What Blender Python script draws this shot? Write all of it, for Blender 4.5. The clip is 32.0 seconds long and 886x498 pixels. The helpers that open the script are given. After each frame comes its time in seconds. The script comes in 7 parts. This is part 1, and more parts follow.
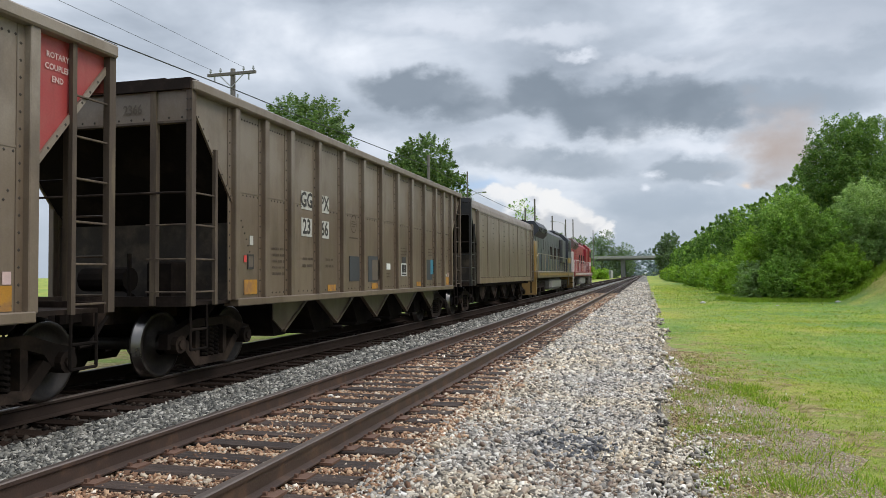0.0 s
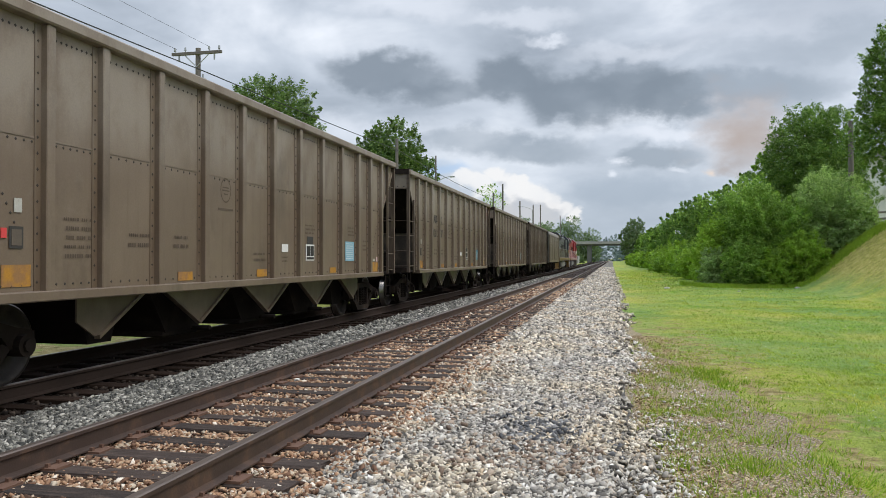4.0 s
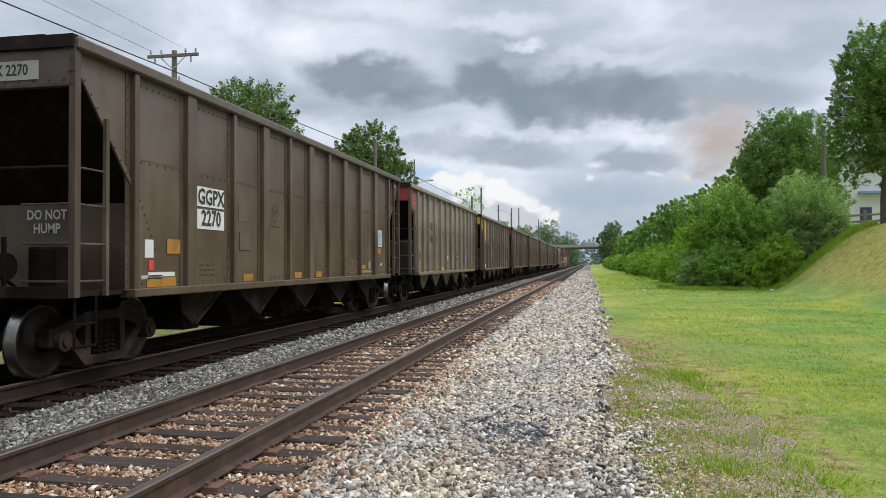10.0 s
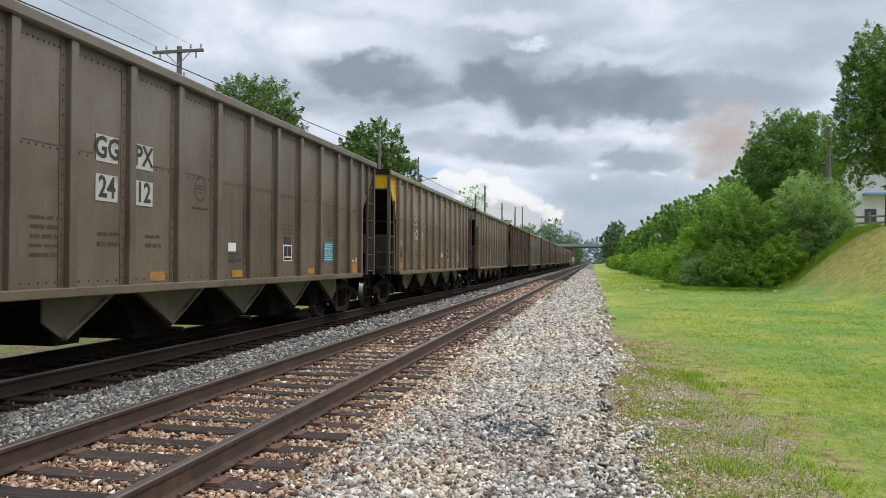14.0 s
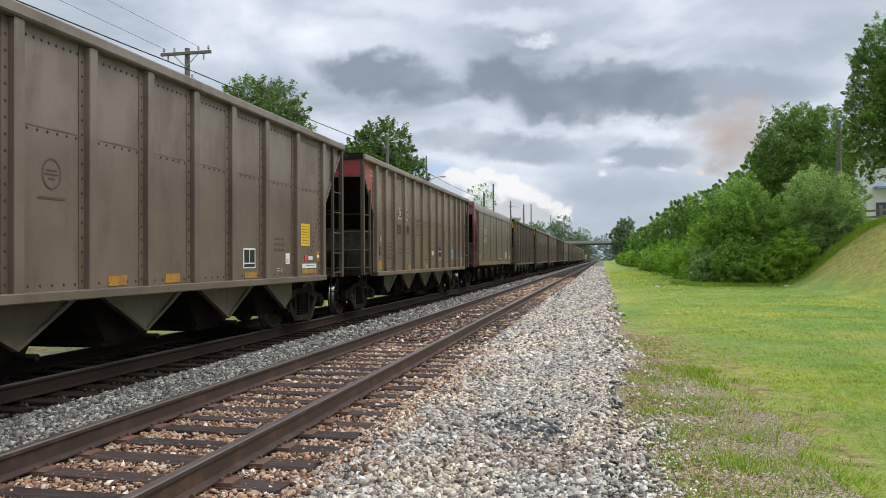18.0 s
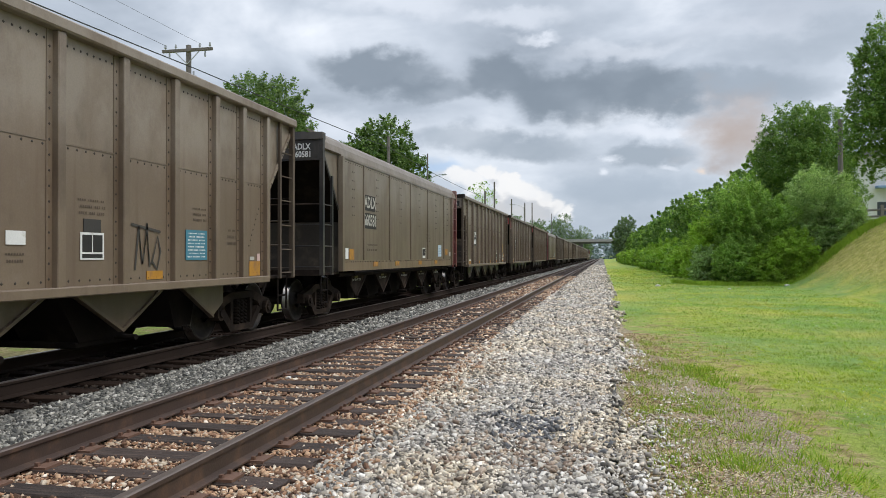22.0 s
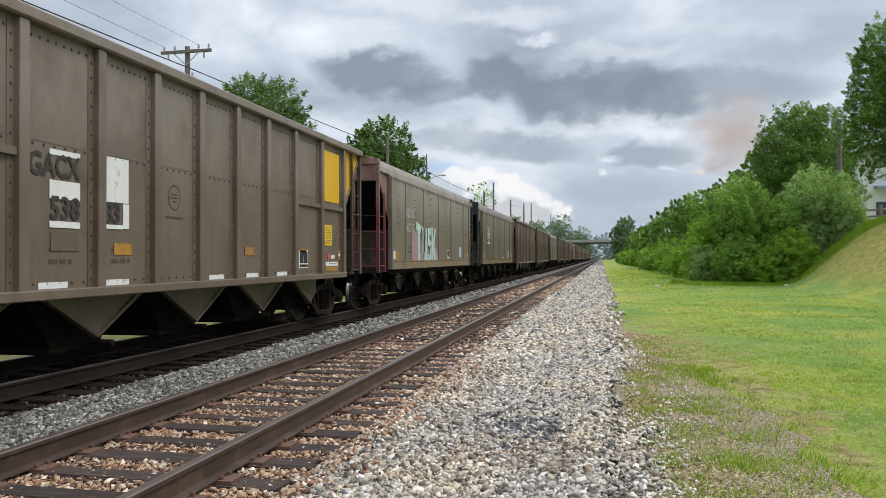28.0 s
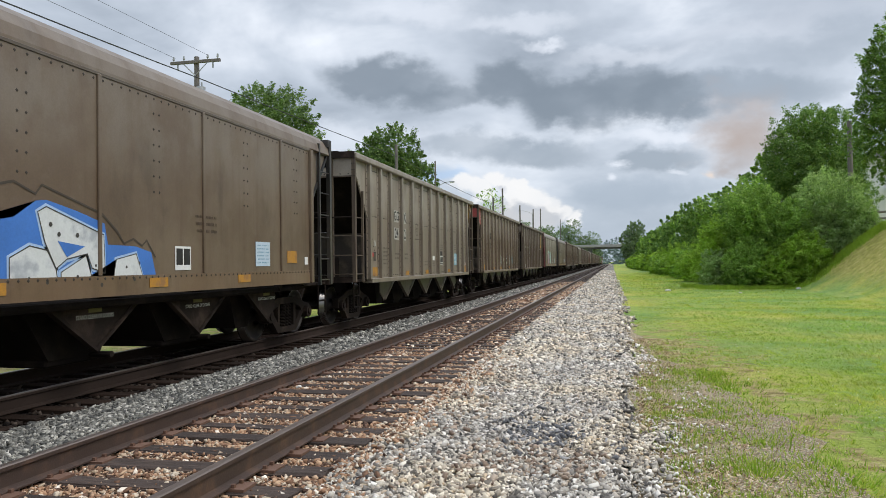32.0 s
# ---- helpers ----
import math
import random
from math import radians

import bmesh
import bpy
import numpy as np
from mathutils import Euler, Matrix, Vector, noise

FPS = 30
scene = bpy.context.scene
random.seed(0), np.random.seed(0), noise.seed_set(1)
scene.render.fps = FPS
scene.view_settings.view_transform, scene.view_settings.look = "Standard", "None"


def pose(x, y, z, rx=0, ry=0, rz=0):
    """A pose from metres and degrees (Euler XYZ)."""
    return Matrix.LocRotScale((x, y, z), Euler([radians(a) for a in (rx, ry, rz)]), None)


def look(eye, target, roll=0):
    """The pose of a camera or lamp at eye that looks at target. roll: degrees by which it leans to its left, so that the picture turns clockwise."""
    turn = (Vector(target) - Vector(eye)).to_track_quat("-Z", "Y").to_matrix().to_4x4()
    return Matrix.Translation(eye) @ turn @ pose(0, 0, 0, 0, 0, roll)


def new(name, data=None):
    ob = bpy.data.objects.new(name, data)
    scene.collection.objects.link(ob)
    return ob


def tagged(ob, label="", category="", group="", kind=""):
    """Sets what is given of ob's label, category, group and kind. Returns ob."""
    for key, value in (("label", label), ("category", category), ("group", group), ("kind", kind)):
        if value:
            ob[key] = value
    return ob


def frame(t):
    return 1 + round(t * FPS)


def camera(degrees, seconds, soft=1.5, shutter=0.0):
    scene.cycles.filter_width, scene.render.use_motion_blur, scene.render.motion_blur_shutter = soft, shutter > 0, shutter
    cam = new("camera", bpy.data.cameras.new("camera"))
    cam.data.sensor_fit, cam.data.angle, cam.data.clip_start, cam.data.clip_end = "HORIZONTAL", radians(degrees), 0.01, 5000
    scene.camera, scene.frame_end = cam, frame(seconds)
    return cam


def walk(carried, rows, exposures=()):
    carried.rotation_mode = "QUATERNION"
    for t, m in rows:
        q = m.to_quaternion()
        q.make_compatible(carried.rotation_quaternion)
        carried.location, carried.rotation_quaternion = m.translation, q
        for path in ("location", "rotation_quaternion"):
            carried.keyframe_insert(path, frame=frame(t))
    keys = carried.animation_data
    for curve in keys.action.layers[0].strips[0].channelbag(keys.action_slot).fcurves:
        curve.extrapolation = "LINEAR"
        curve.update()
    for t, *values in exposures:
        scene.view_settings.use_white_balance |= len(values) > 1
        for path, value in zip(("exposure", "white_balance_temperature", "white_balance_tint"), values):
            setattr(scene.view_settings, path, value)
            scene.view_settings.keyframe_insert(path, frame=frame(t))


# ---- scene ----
EYE = 1.38
cam = camera(60.66, 32.0, soft=0.65)
walk(cam, [(t, pose(0, 0, EYE, a, b, c)) for t, a, b, c in [
    (0, 91.951, 0.441, 15.022), (0.5, 91.787, 0.539, 14.393), (1, 91.629, 0.513, 13.839), (1.5, 91.506, 0.444, 13.413),
    (2, 91.406, 0.355, 13.102), (2.5, 91.302, 0.238, 12.852), (3, 91.157, 0.131, 12.671), (3.5, 90.949, 0.049, 12.536),
    (5.5, 90.456, 0.215, 13.106), (6, 90.571, 0.206, 13.305), (6.5, 90.690, 0.241, 13.389), (7, 90.758, 0.256, 13.313),
    (7.5, 90.766, 0.266, 13.078), (8, 90.748, 0.307, 12.734), (8.5, 90.767, 0.341, 12.316), (9, 90.825, 0.309, 11.842),
    (9.5, 90.925, 0.255, 11.370), (10, 91.021, 0.224, 10.975), (10.5, 91.066, 0.175, 10.740), (11, 91.056, 0.145, 10.695),
    (11.5, 91.015, 0.120, 10.784), (12, 90.969, 0.066, 10.940), (12.5, 90.937, -0.031, 11.083), (13, 90.904, -0.140, 11.173),
    (13.5, 90.881, -0.250, 11.187), (14, 90.869, -0.289, 11.208), (14.5, 90.854, -0.232, 11.246), (16.5, 90.694, 0.174, 11.902),
    (17, 90.694, 0.272, 11.937), (17.5, 90.709, 0.326, 11.926), (18, 90.751, 0.318, 11.898), (18.5, 90.803, 0.296, 11.874),
    (19, 90.826, 0.257, 11.885), (19.5, 90.803, 0.286, 11.908), (20, 90.757, 0.320, 11.919), (20.5, 90.714, 0.335, 11.935),
    (21, 90.681, 0.299, 11.954), (21.5, 90.648, 0.222, 11.966), (22, 90.594, 0.107, 11.957), (22.5, 90.533, 0.012, 11.923),
    (23, 90.487, -0.066, 11.862), (23.5, 90.487, -0.105, 11.798), (24, 90.512, -0.137, 11.749), (24.5, 90.556, -0.166, 11.707),
    (25, 90.587, -0.210, 11.682), (25.5, 90.580, -0.242, 11.637), (27.5, 90.525, 0.113, 11.788), (28, 90.658, 0.226, 11.898),
    (28.5, 90.792, 0.296, 11.984), (29, 90.898, 0.359, 12.075), (29.5, 90.964, 0.389, 12.169), (30, 91.018, 0.424, 12.260),
    (30.5, 91.077, 0.494, 12.324), (31, 91.120, 0.588, 12.350), (31.5, 91.141, 0.719, 12.417), (32, 91.149, 0.804, 12.634),
]], exposures=[(0, 0.27), (2.5, 0.27), (6, 0.33), (32, 0.33)])


# ---- world, sun ----
TRAIN_X, NEAR_X = -7.28, -3.49
SUN_AZ, SUN_EL = 100.0, 50.0


class Nodes:
    """Short hand for building node trees."""

    def __init__(self, tree):
        self.t = tree
        tree.nodes.clear()

    def add(self, kind, ins=()):
        n = self.t.nodes.new(kind)
        for k, v in dict(ins).items():
            self.put(n.inputs[k], v)
        return n

    def put(self, socket, v):
        if hasattr(v, "is_output"):
            self.t.links.new(v, socket)
        elif v is not None:
            socket.default_value = v

    def math(self, op, a, b=None, clamp=False):
        n = self.add("ShaderNodeMath")
        n.operation, n.use_clamp = op, clamp
        self.put(n.inputs[0], a)
        self.put(n.inputs[1], b)
        return n.outputs[0]

    def vmath(self, op, a, b=None, out=0):
        n = self.add("ShaderNodeVectorMath")
        n.operation = op
        self.put(n.inputs[0], a)
        self.put(n.inputs[1], b)
        return n.outputs[out]

    def mix(self, fac, a, b, blend="MIX"):
        n = self.add("ShaderNodeMix")
        n.data_type, n.blend_type = "RGBA", blend
        self.put(n.inputs[0], fac)
        self.put(n.inputs[6], (*a, 1) if isinstance(a, tuple) and len(a) == 3 else a)
        self.put(n.inputs[7], (*b, 1) if isinstance(b, tuple) and len(b) == 3 else b)
        return n.outputs[2]

    def noise(self, vec, scale, detail=4, rough=0.55, out=0, dist=0.0):
        n = self.add("ShaderNodeTexNoise", {"Scale": scale, "Detail": detail, "Roughness": rough, "Distortion": dist})
        self.put(n.inputs["Vector"], vec)
        return n.outputs[out]

    def ramp(self, fac, stops, mode="LINEAR"):
        n = self.add("ShaderNodeValToRGB")
        n.color_ramp.interpolation = mode
        e = n.color_ramp.elements
        while len(e) < len(stops):
            e.new(0.5)
        for el, (p, c) in zip(e, stops):
            el.position, el.color = p, (*c, 1) if isinstance(c, tuple) else (c, c, c, 1)
        self.put(n.inputs[0], fac)
        return n.outputs[0]

    def step(self, v, a, b, lo=0.0, hi=1.0):
        n = self.add("ShaderNodeMapRange", {"From Min": a, "From Max": b, "To Min": lo, "To Max": hi})
        n.interpolation_type = "SMOOTHSTEP"
        self.put(n.inputs[0], v)
        return n.outputs[0]


def build_world():
    world = bpy.data.worlds.new("sky")
    scene.world = world
    world.use_nodes = True
    n = Nodes(world.node_tree)
    d = n.vmath("NORMALIZE", n.add("ShaderNodeTexCoord").outputs["Generated"])
    s = n.add("ShaderNodeSeparateXYZ", {0: d})
    az = n.math("ARCTAN2", s.outputs[0], s.outputs[1])
    el = n.math("ARCSINE", s.outputs[2])
    sky = n.add("ShaderNodeTexSky")
    sky.sky_type, sky.sun_disc, sky.dust_density = "NISHITA", False, 2.0
    sky.sun_elevation, sky.sun_rotation = radians(SUN_EL), radians(SUN_AZ)
    clear = n.mix(1.0, sky.outputs[0], (0.1, 0.1, 0.1), "MULTIPLY")
    flat = n.add("ShaderNodeCombineXYZ", {0: az, 1: n.math("MULTIPLY", el, 2.4), 2: s.outputs[1]}).outputs[0]
    puff = n.add("ShaderNodeCombineXYZ", {0: az, 1: n.math("MULTIPLY", el, 1.5), 2: s.outputs[1]}).outputs[0]
    # layered general cover
    big = n.noise(flat, 4.2, 5, 0.52, dist=0.25)
    col = n.ramp(big, [(0.28, (0.30, 0.34, 0.385)), (0.42, (0.42, 0.465, 0.515)), (0.55, (0.53, 0.575, 0.625)), (0.72, (0.77, 0.80, 0.83))])
    warp = n.vmath("SUBTRACT", n.noise(puff, 9.0, 5, 0.5, out=1), (0.5, 0.5, 0.5))
    warp2 = n.vmath("SUBTRACT", n.noise(puff, 30.0, 6, 0.58, out=1), (0.5, 0.5, 0.5))
    inner = n.noise(puff, 9.0, 4, 0.5)
    p0 = n.add("ShaderNodeCombineXYZ", {0: az, 1: el}).outputs[0]

    def blob(col, x, y, rx, ry, c, k=0.10, a=0.55, b=1.15, amount=1.0):
        """One cloud: a soft-edged patch round the heading x and height y, in degrees."""
        p = n.vmath("ADD", n.vmath("ADD", p0, n.vmath("MULTIPLY", warp, (k, k * 0.6, 0))), n.vmath("MULTIPLY", warp2, (k * 0.34, k * 0.28, 0)))
        q = n.vmath("DIVIDE", n.vmath("SUBTRACT", p, (radians(x), radians(y), 0)), (radians(rx), radians(ry), 1))
        r = n.vmath("LENGTH", q, out=1)
        m = n.math("MULTIPLY", n.step(r, a, b, amount, 0.0), n.step(inner, 0.30, 0.62, 0.74, 1.0))
        return n.mix(m, col, c)

    dark, mid = (0.195, 0.230, 0.264), (0.31, 0.355, 0.40)
    haze = n.step(el, 0.0, 0.16, 0.75, 0.0)
    col = n.mix(haze, col, (0.385, 0.445, 0.51))
    for args in CLOUDS(dark, mid):
        col = blob(col, *args)
    # the cover brightens towards the zenith, as overcast skies do
    lift = n.step(el, 0.45, 1.3, 1.0, 2.6)
    col = n.mix(1.0, col, n.add("ShaderNodeCombineXYZ", {0: lift, 1: lift, 2: lift}).outputs[0], "MULTIPLY")
    col = n.mix(1.0, n.mix(0.93, clear, col), (0.985, 1.0, 1.045), "MULTIPLY")
    low = n.step(s.outputs[2], -0.02, 0.0)
    col = n.mix(low, (0.10, 0.12, 0.08), col)
    bg = n.add("ShaderNodeBackground", {0: col, 1: 1.0})
    out = n.add("ShaderNodeOutputWorld")
    n.t.links.new(bg.outputs[0], out.inputs[0])


def CLOUDS(dark, mid):
    white, grey = (0.70, 0.73, 0.77), (0.345, 0.40, 0.46)
    lit, soft = (0.80, 0.785, 0.755), (0.46, 0.485, 0.52)
    heap = [(x, y, q, q * 0.8, lit, 0.095, 0.55, 1.10, 0.95) for x, y, q in ((-11.2, 5.9, 1.0), (-9.9, 5.3, 1.2), (-8.4, 5.9, 1.0), (-7.2, 5.0, 1.3), (-6.3, 5.6, 0.7), (-5.6, 4.8, 1.1), (-4.6, 4.1, 1.0), (-3.6, 3.4, 0.9), (-2.5, 2.8, 0.8))]
    return [
        (-14.5, 18.6, 6, 1.3, white, 0.12, 0.2, 1.3, 0.7),
        (-6.0, 17.4, 5, 0.9, white, 0.12, 0.2, 1.3, 0.6),
        (2.5, 15.0, 6, 0.8, white, 0.12, 0.2, 1.3, 0.5),
        (12, 16.2, 7, 1.1, white, 0.12, 0.2, 1.3, 0.6),
        (-18.5, 9.5, 6, 1.6, white, 0.12, 0.2, 1.3, 0.7),
        (15, 17.0, 9, 3.2, (0.40, 0.44, 0.49), 0.12, 0.2, 1.2, 0.7),
        (14, 14.2, 7, 1.3, mid, 0.12, 0.3, 1.3, 0.5),
        (10, 11.6, 6.5, 1.4, mid, 0.12, 0.4, 1.2, 0.85),
        (-16.3, 13.7, 5.4, 1.7, dark, 0.11, 0.52, 1.13, 0.88),
        (-12.9, 12.6, 3.6, 1.2, dark, 0.11, 0.52, 1.13, 0.75),
        (-7.1, 13.2, 4.2, 1.9, dark, 0.11, 0.52, 1.13, 0.95),
        (-2.6, 11.7, 4.4, 2.1, dark, 0.11, 0.52, 1.13, 0.95),
        (1.6, 12.3, 4.2, 2.0, dark, 0.11, 0.52, 1.13, 0.9),
        (4.4, 11.5, 3.2, 1.5, dark, 0.11, 0.52, 1.13, 0.85),
        (9.2, 11.9, 4.0, 1.3, mid, 0.11, 0.4, 1.15, 0.85),
        (-4.6, 15.9, 2.2, 0.45, white, 0.10, 0.1, 1.2, 0.9),
        (-11.5, 8.8, 5.0, 1.2, mid, 0.10, 0.4, 1.15, 0.85),
        (-5.6, 8.3, 5.5, 1.35, mid, 0.10, 0.4, 1.12, 0.95),
        (-12.6, 6.8, 2.2, 0.6, (0.33, 0.50, 0.72), 0.06, 0.3, 1.2, 0.6),
        (-7.0, 3.2, 4.2, 1.5, (0.52, 0.52, 0.52), 0.10, 0.6, 1.1, 1.0),
        *heap,
        (-9.2, 4.2, 1.3, 0.7, soft, 0.10, 0.2, 1.2, 0.8),
        (-6.4, 3.9, 1.1, 0.6, soft, 0.10, 0.2, 1.2, 0.8),
        (-8.0, 5.2, 0.6, 0.3, soft, 0.10, 0.2, 1.2, 0.7),
        (-4.4, 3.1, 1.0, 0.5, soft, 0.10, 0.2, 1.2, 0.6),
        (1.5, 5.0, 6.0, 1.7, grey, 0.10, 0.4, 1.2, 0.9),
        (3.2, 9.5, 3.6, 0.55, white, 0.08, 0.1, 1.2, 0.9),
        (5.6, 9.3, 1.6, 0.4, white, 0.08, 0.1, 1.2, 0.9),
        (3.4, 7.8, 3.2, 1.15, mid, 0.09, 0.6, 1.1, 0.95),
        (-0.2, 6.7, 0.6, 0.4, white, 0.08, 0.1, 1.3, 1.0),
        (0.7, 7.8, 1.2, 0.3, white, 0.10, 0.0, 1.3, 0.9),
        (4.9, 6.7, 0.6, 0.25, white, 0.06, 0.2, 1.2, 0.6),
        (9.2, 8.8, 3.4, 3.0, (0.40, 0.325, 0.28), 0.15, 0.0, 1.25, 0.95),
        (8.0, 7.0, 1.2, 0.8, (0.36, 0.30, 0.27), 0.12, 0.0, 1.3, 0.6),
        (6.7, 6.55, 0.5, 0.45, (0.78, 0.62, 0.48), 0.08, 0.0, 1.3, 0.8),
    ]


build_world()
sun = new("sun", bpy.data.lights.new("sun", "SUN"))
sun.data.energy, sun.data.angle, sun.data.color = 1.4, radians(25), (1.0, 0.96, 0.90)
_az, _el = radians(SUN_AZ), radians(SUN_EL)
sun.matrix_world = look((math.sin(_az) * math.cos(_el) * 50, math.cos(_az) * math.cos(_el) * 50, math.sin(_el) * 50), (0, 0, 0))

# ---- materials ----
MATS = {}


def material(name, color, rough=0.7, metal=0.0, vary=0.25, scale=3.0, fine=40.0, bump=0.15, dirt=None, dirt_amount=0.5, stretch=(1, 1, 1), per_object=0.0, island=None, transl=0.0, spec=0.5, tint=None, high=None):
    """A worn surface: base colour, broad stains, fine grain and relief."""
    if name in MATS:
        return MATS[name]
    m = bpy.data.materials.new(name)
    m.use_nodes = True
    n = Nodes(m.node_tree)
    co = n.add("ShaderNodeTexCoord").outputs["Object"]
    info = n.add("ShaderNodeObjectInfo").outputs["Random"]
    shift = n.add("ShaderNodeCombineXYZ", {0: n.math("MULTIPLY", info, 37.0), 1: n.math("MULTIPLY", info, 91.0)}).outputs[0]
    co = n.vmath("ADD", co, shift)
    st = n.vmath("MULTIPLY", co, stretch)
    broad = n.noise(st, scale, 5, 0.6)
    grain = n.noise(co, fine, 3, 0.6)
    c = (*color, 1)
    if island:
        r = n.add("ShaderNodeNewGeometry").outputs["Random Per Island"]
        c = n.ramp(r, island)
    if dirt:
        c = n.mix(n.step(broad, 0.62 - dirt_amount * 0.3, 0.78 - dirt_amount * 0.2), c, dirt)
    v = n.math("ADD", n.math("MULTIPLY", n.math("SUBTRACT", broad, 0.5), vary * 1.6), n.math("MULTIPLY", n.math("SUBTRACT", grain, 0.5), vary * 0.9))
    if tint:
        # two other hues in wide patches
        c = n.mix(n.step(n.noise(co, tint[2], 4, 0.55, dist=0.4), 0.42, 0.62), c, n.mix(1.0, c, tint[0], "MULTIPLY"))
        c = n.mix(n.step(n.noise(n.vmath("ADD", co, (41.0, 7.0, 3.0)), tint[2] * 1.7, 5, 0.6), 0.50, 0.68), c, n.mix(1.0, c, tint[1], "MULTIPLY"))
    if high:
        # drier growth up the slope
        up = n.add("ShaderNodeSeparateXYZ", {0: co}).outputs[2]
        c = n.mix(n.math("MULTIPLY", n.step(up, 0.0, 1.2), n.step(broad, 0.3, 0.62, 0.25, 0.85)), c, high)
    if per_object:
        v = n.math("ADD", v, n.math("MULTIPLY", n.math("SUBTRACT", info, 0.5), per_object))
    f = n.math("ADD", v, 1.0)
    c = n.mix(1.0, c, n.add("ShaderNodeCombineXYZ", {0: f, 1: f, 2: f}).outputs[0], "MULTIPLY")
    b = n.add("ShaderNodeBsdfPrincipled", {"Base Color": c, "Metallic": metal, "Specular IOR Level": spec, "Roughness": n.math("ADD", n.math("MULTIPLY", n.math("SUBTRACT", broad, 0.5), 0.25), rough)})
    if bump:
        bm_ = n.add("ShaderNodeBump", {"Strength": bump, "Distance": 0.01, "Height": n.math("ADD", grain, broad)})
        n.put(b.inputs["Normal"], bm_.outputs[0])
    out = n.add("ShaderNodeOutputMaterial")
    sh = b.outputs[0]
    if transl:
        tr = n.add("ShaderNodeBsdfTranslucent", {0: n.mix(1.0, c, (1.3, 1.5, 0.5), "MULTIPLY")})
        sh = n.add("ShaderNodeMixShader", {0: transl, 1: sh, 2: tr.outputs[0]}).outputs[0]
    n.put(out.inputs[0], sh)
    MATS[name] = m
    return m


# ---- mesh helpers ----
def box(bm, x0, x1, y0, y1, z0, z1, bev=0.0):
    r = bmesh.ops.create_cube(bm, size=1, matrix=Matrix.Translation(((x0 + x1) / 2, (y0 + y1) / 2, (z0 + z1) / 2)) @ Matrix.Diagonal((x1 - x0, y1 - y0, z1 - z0, 1)))
    if bev:
        es = list({e for v in r["verts"] for e in v.link_edges})
        bmesh.ops.bevel(bm, geom=es, offset=bev, segments=1, affect="EDGES")
    return bm


def bar(bm, a, b, r=0.02, seg=8, r2=None):
    """A round bar from a to b."""
    a, b = Vector(a), Vector(b)
    m = Matrix.Translation((a + b) / 2) @ (b - a).to_track_quat("Z", "Y").to_matrix().to_4x4()
    bmesh.ops.create_cone(bm, cap_ends=True, segments=seg, radius1=r, radius2=r if r2 is None else r2, depth=(b - a).length, matrix=m)
    return bm


def tube(bm, pts, r, seg=6):
    """A bent round bar, one surface from end to end."""
    pts = [Vector(p) for p in pts]
    rings = []
    for k, p in enumerate(pts):
        d = (pts[min(k + 1, len(pts) - 1)] - pts[max(k - 1, 0)]).to_track_quat("Z", "Y").to_matrix()
        rings.append([bm.verts.new(p + d @ Vector((r * math.cos(2 * math.pi * j / seg), r * math.sin(2 * math.pi * j / seg), 0))) for j in range(seg)])
    for a, b in zip(rings[:-1], rings[1:]):
        for j in range(seg):
            i = (j + 1) % seg
            bm.faces.new((a[j], a[i], b[i], b[j]))
    bm.faces.new(list(reversed(rings[0])))
    bm.faces.new(rings[-1])
    return bm


def prism(bm, pts, axis, lo, hi):
    """A flat outline drawn out along an axis ('x': points are (y, z); 'y': (x, z); 'z': (x, y))."""
    def at(p, k):
        return {"x": (k, p[0], p[1]), "y": (p[0], k, p[1]), "z": (p[0], p[1], k)}[axis]
    a = [bm.verts.new(at(p, lo)) for p in pts]
    b = [bm.verts.new(at(p, hi)) for p in pts]
    bm.faces.new(a)
    bm.faces.new(list(reversed(b)))
    for i in range(len(pts)):
        j = (i + 1) % len(pts)
        bm.faces.new((a[j], a[i], b[i], b[j]))
    bmesh.ops.recalc_face_normals(bm, faces=bm.faces)
    return bm


def mesh_of(name, bm, smooth=False):
    me = bpy.data.meshes.new(name)
    bm.to_mesh(me)
    bm.free()
    me.materials.append(None)
    if smooth:
        me.polygons.foreach_set("use_smooth", [True] * len(me.polygons))
    return me


def raw_mesh(name, verts, faces_flat, corners):
    """A mesh from arrays; every face has the same number of corners."""
    me = bpy.data.meshes.new(name)
    nf = len(faces_flat) // corners
    me.vertices.add(len(verts))
    me.vertices.foreach_set("co", np.asarray(verts, np.float32).ravel())
    me.loops.add(len(faces_flat))
    me.loops.foreach_set("vertex_index", np.asarray(faces_flat, np.int32))
    me.polygons.add(nf)
    me.polygons.foreach_set("loop_start", np.arange(0, nf * corners, corners, dtype=np.int32))
    me.update(calc_edges=True)
    me.materials.append(None)
    return me


def part(name, bm, mat, parent, label="", at=None):
    """One mesh object under a thing or a part. bm: a bmesh, or a mesh that several parts share."""
    me = bm if isinstance(bm, bpy.types.Mesh) else mesh_of(name, bm)
    ob = new(name, me)
    ob.parent = parent
    ob.material_slots[0].link = "OBJECT"
    ob.material_slots[0].material = mat
    if at is not None:
        ob.location = at
    if label:
        tagged(ob, label)
    return ob


def thing(name, label, category, group="", at=(0, 0, 0), rz=0.0, kind=""):
    ob = new(name)
    ob.empty_display_size = 0.2
    ob.location = at
    ob.rotation_euler = (0, 0, radians(rz))
    return tagged(ob, label, category, group, kind)


def whole(name, bm, mat, label, category="", group="", kind=""):
    """A thing that is one mesh."""
    ob = part(name, bm, mat, None)
    return tagged(ob, label, category, group, kind)


CACHE = {}


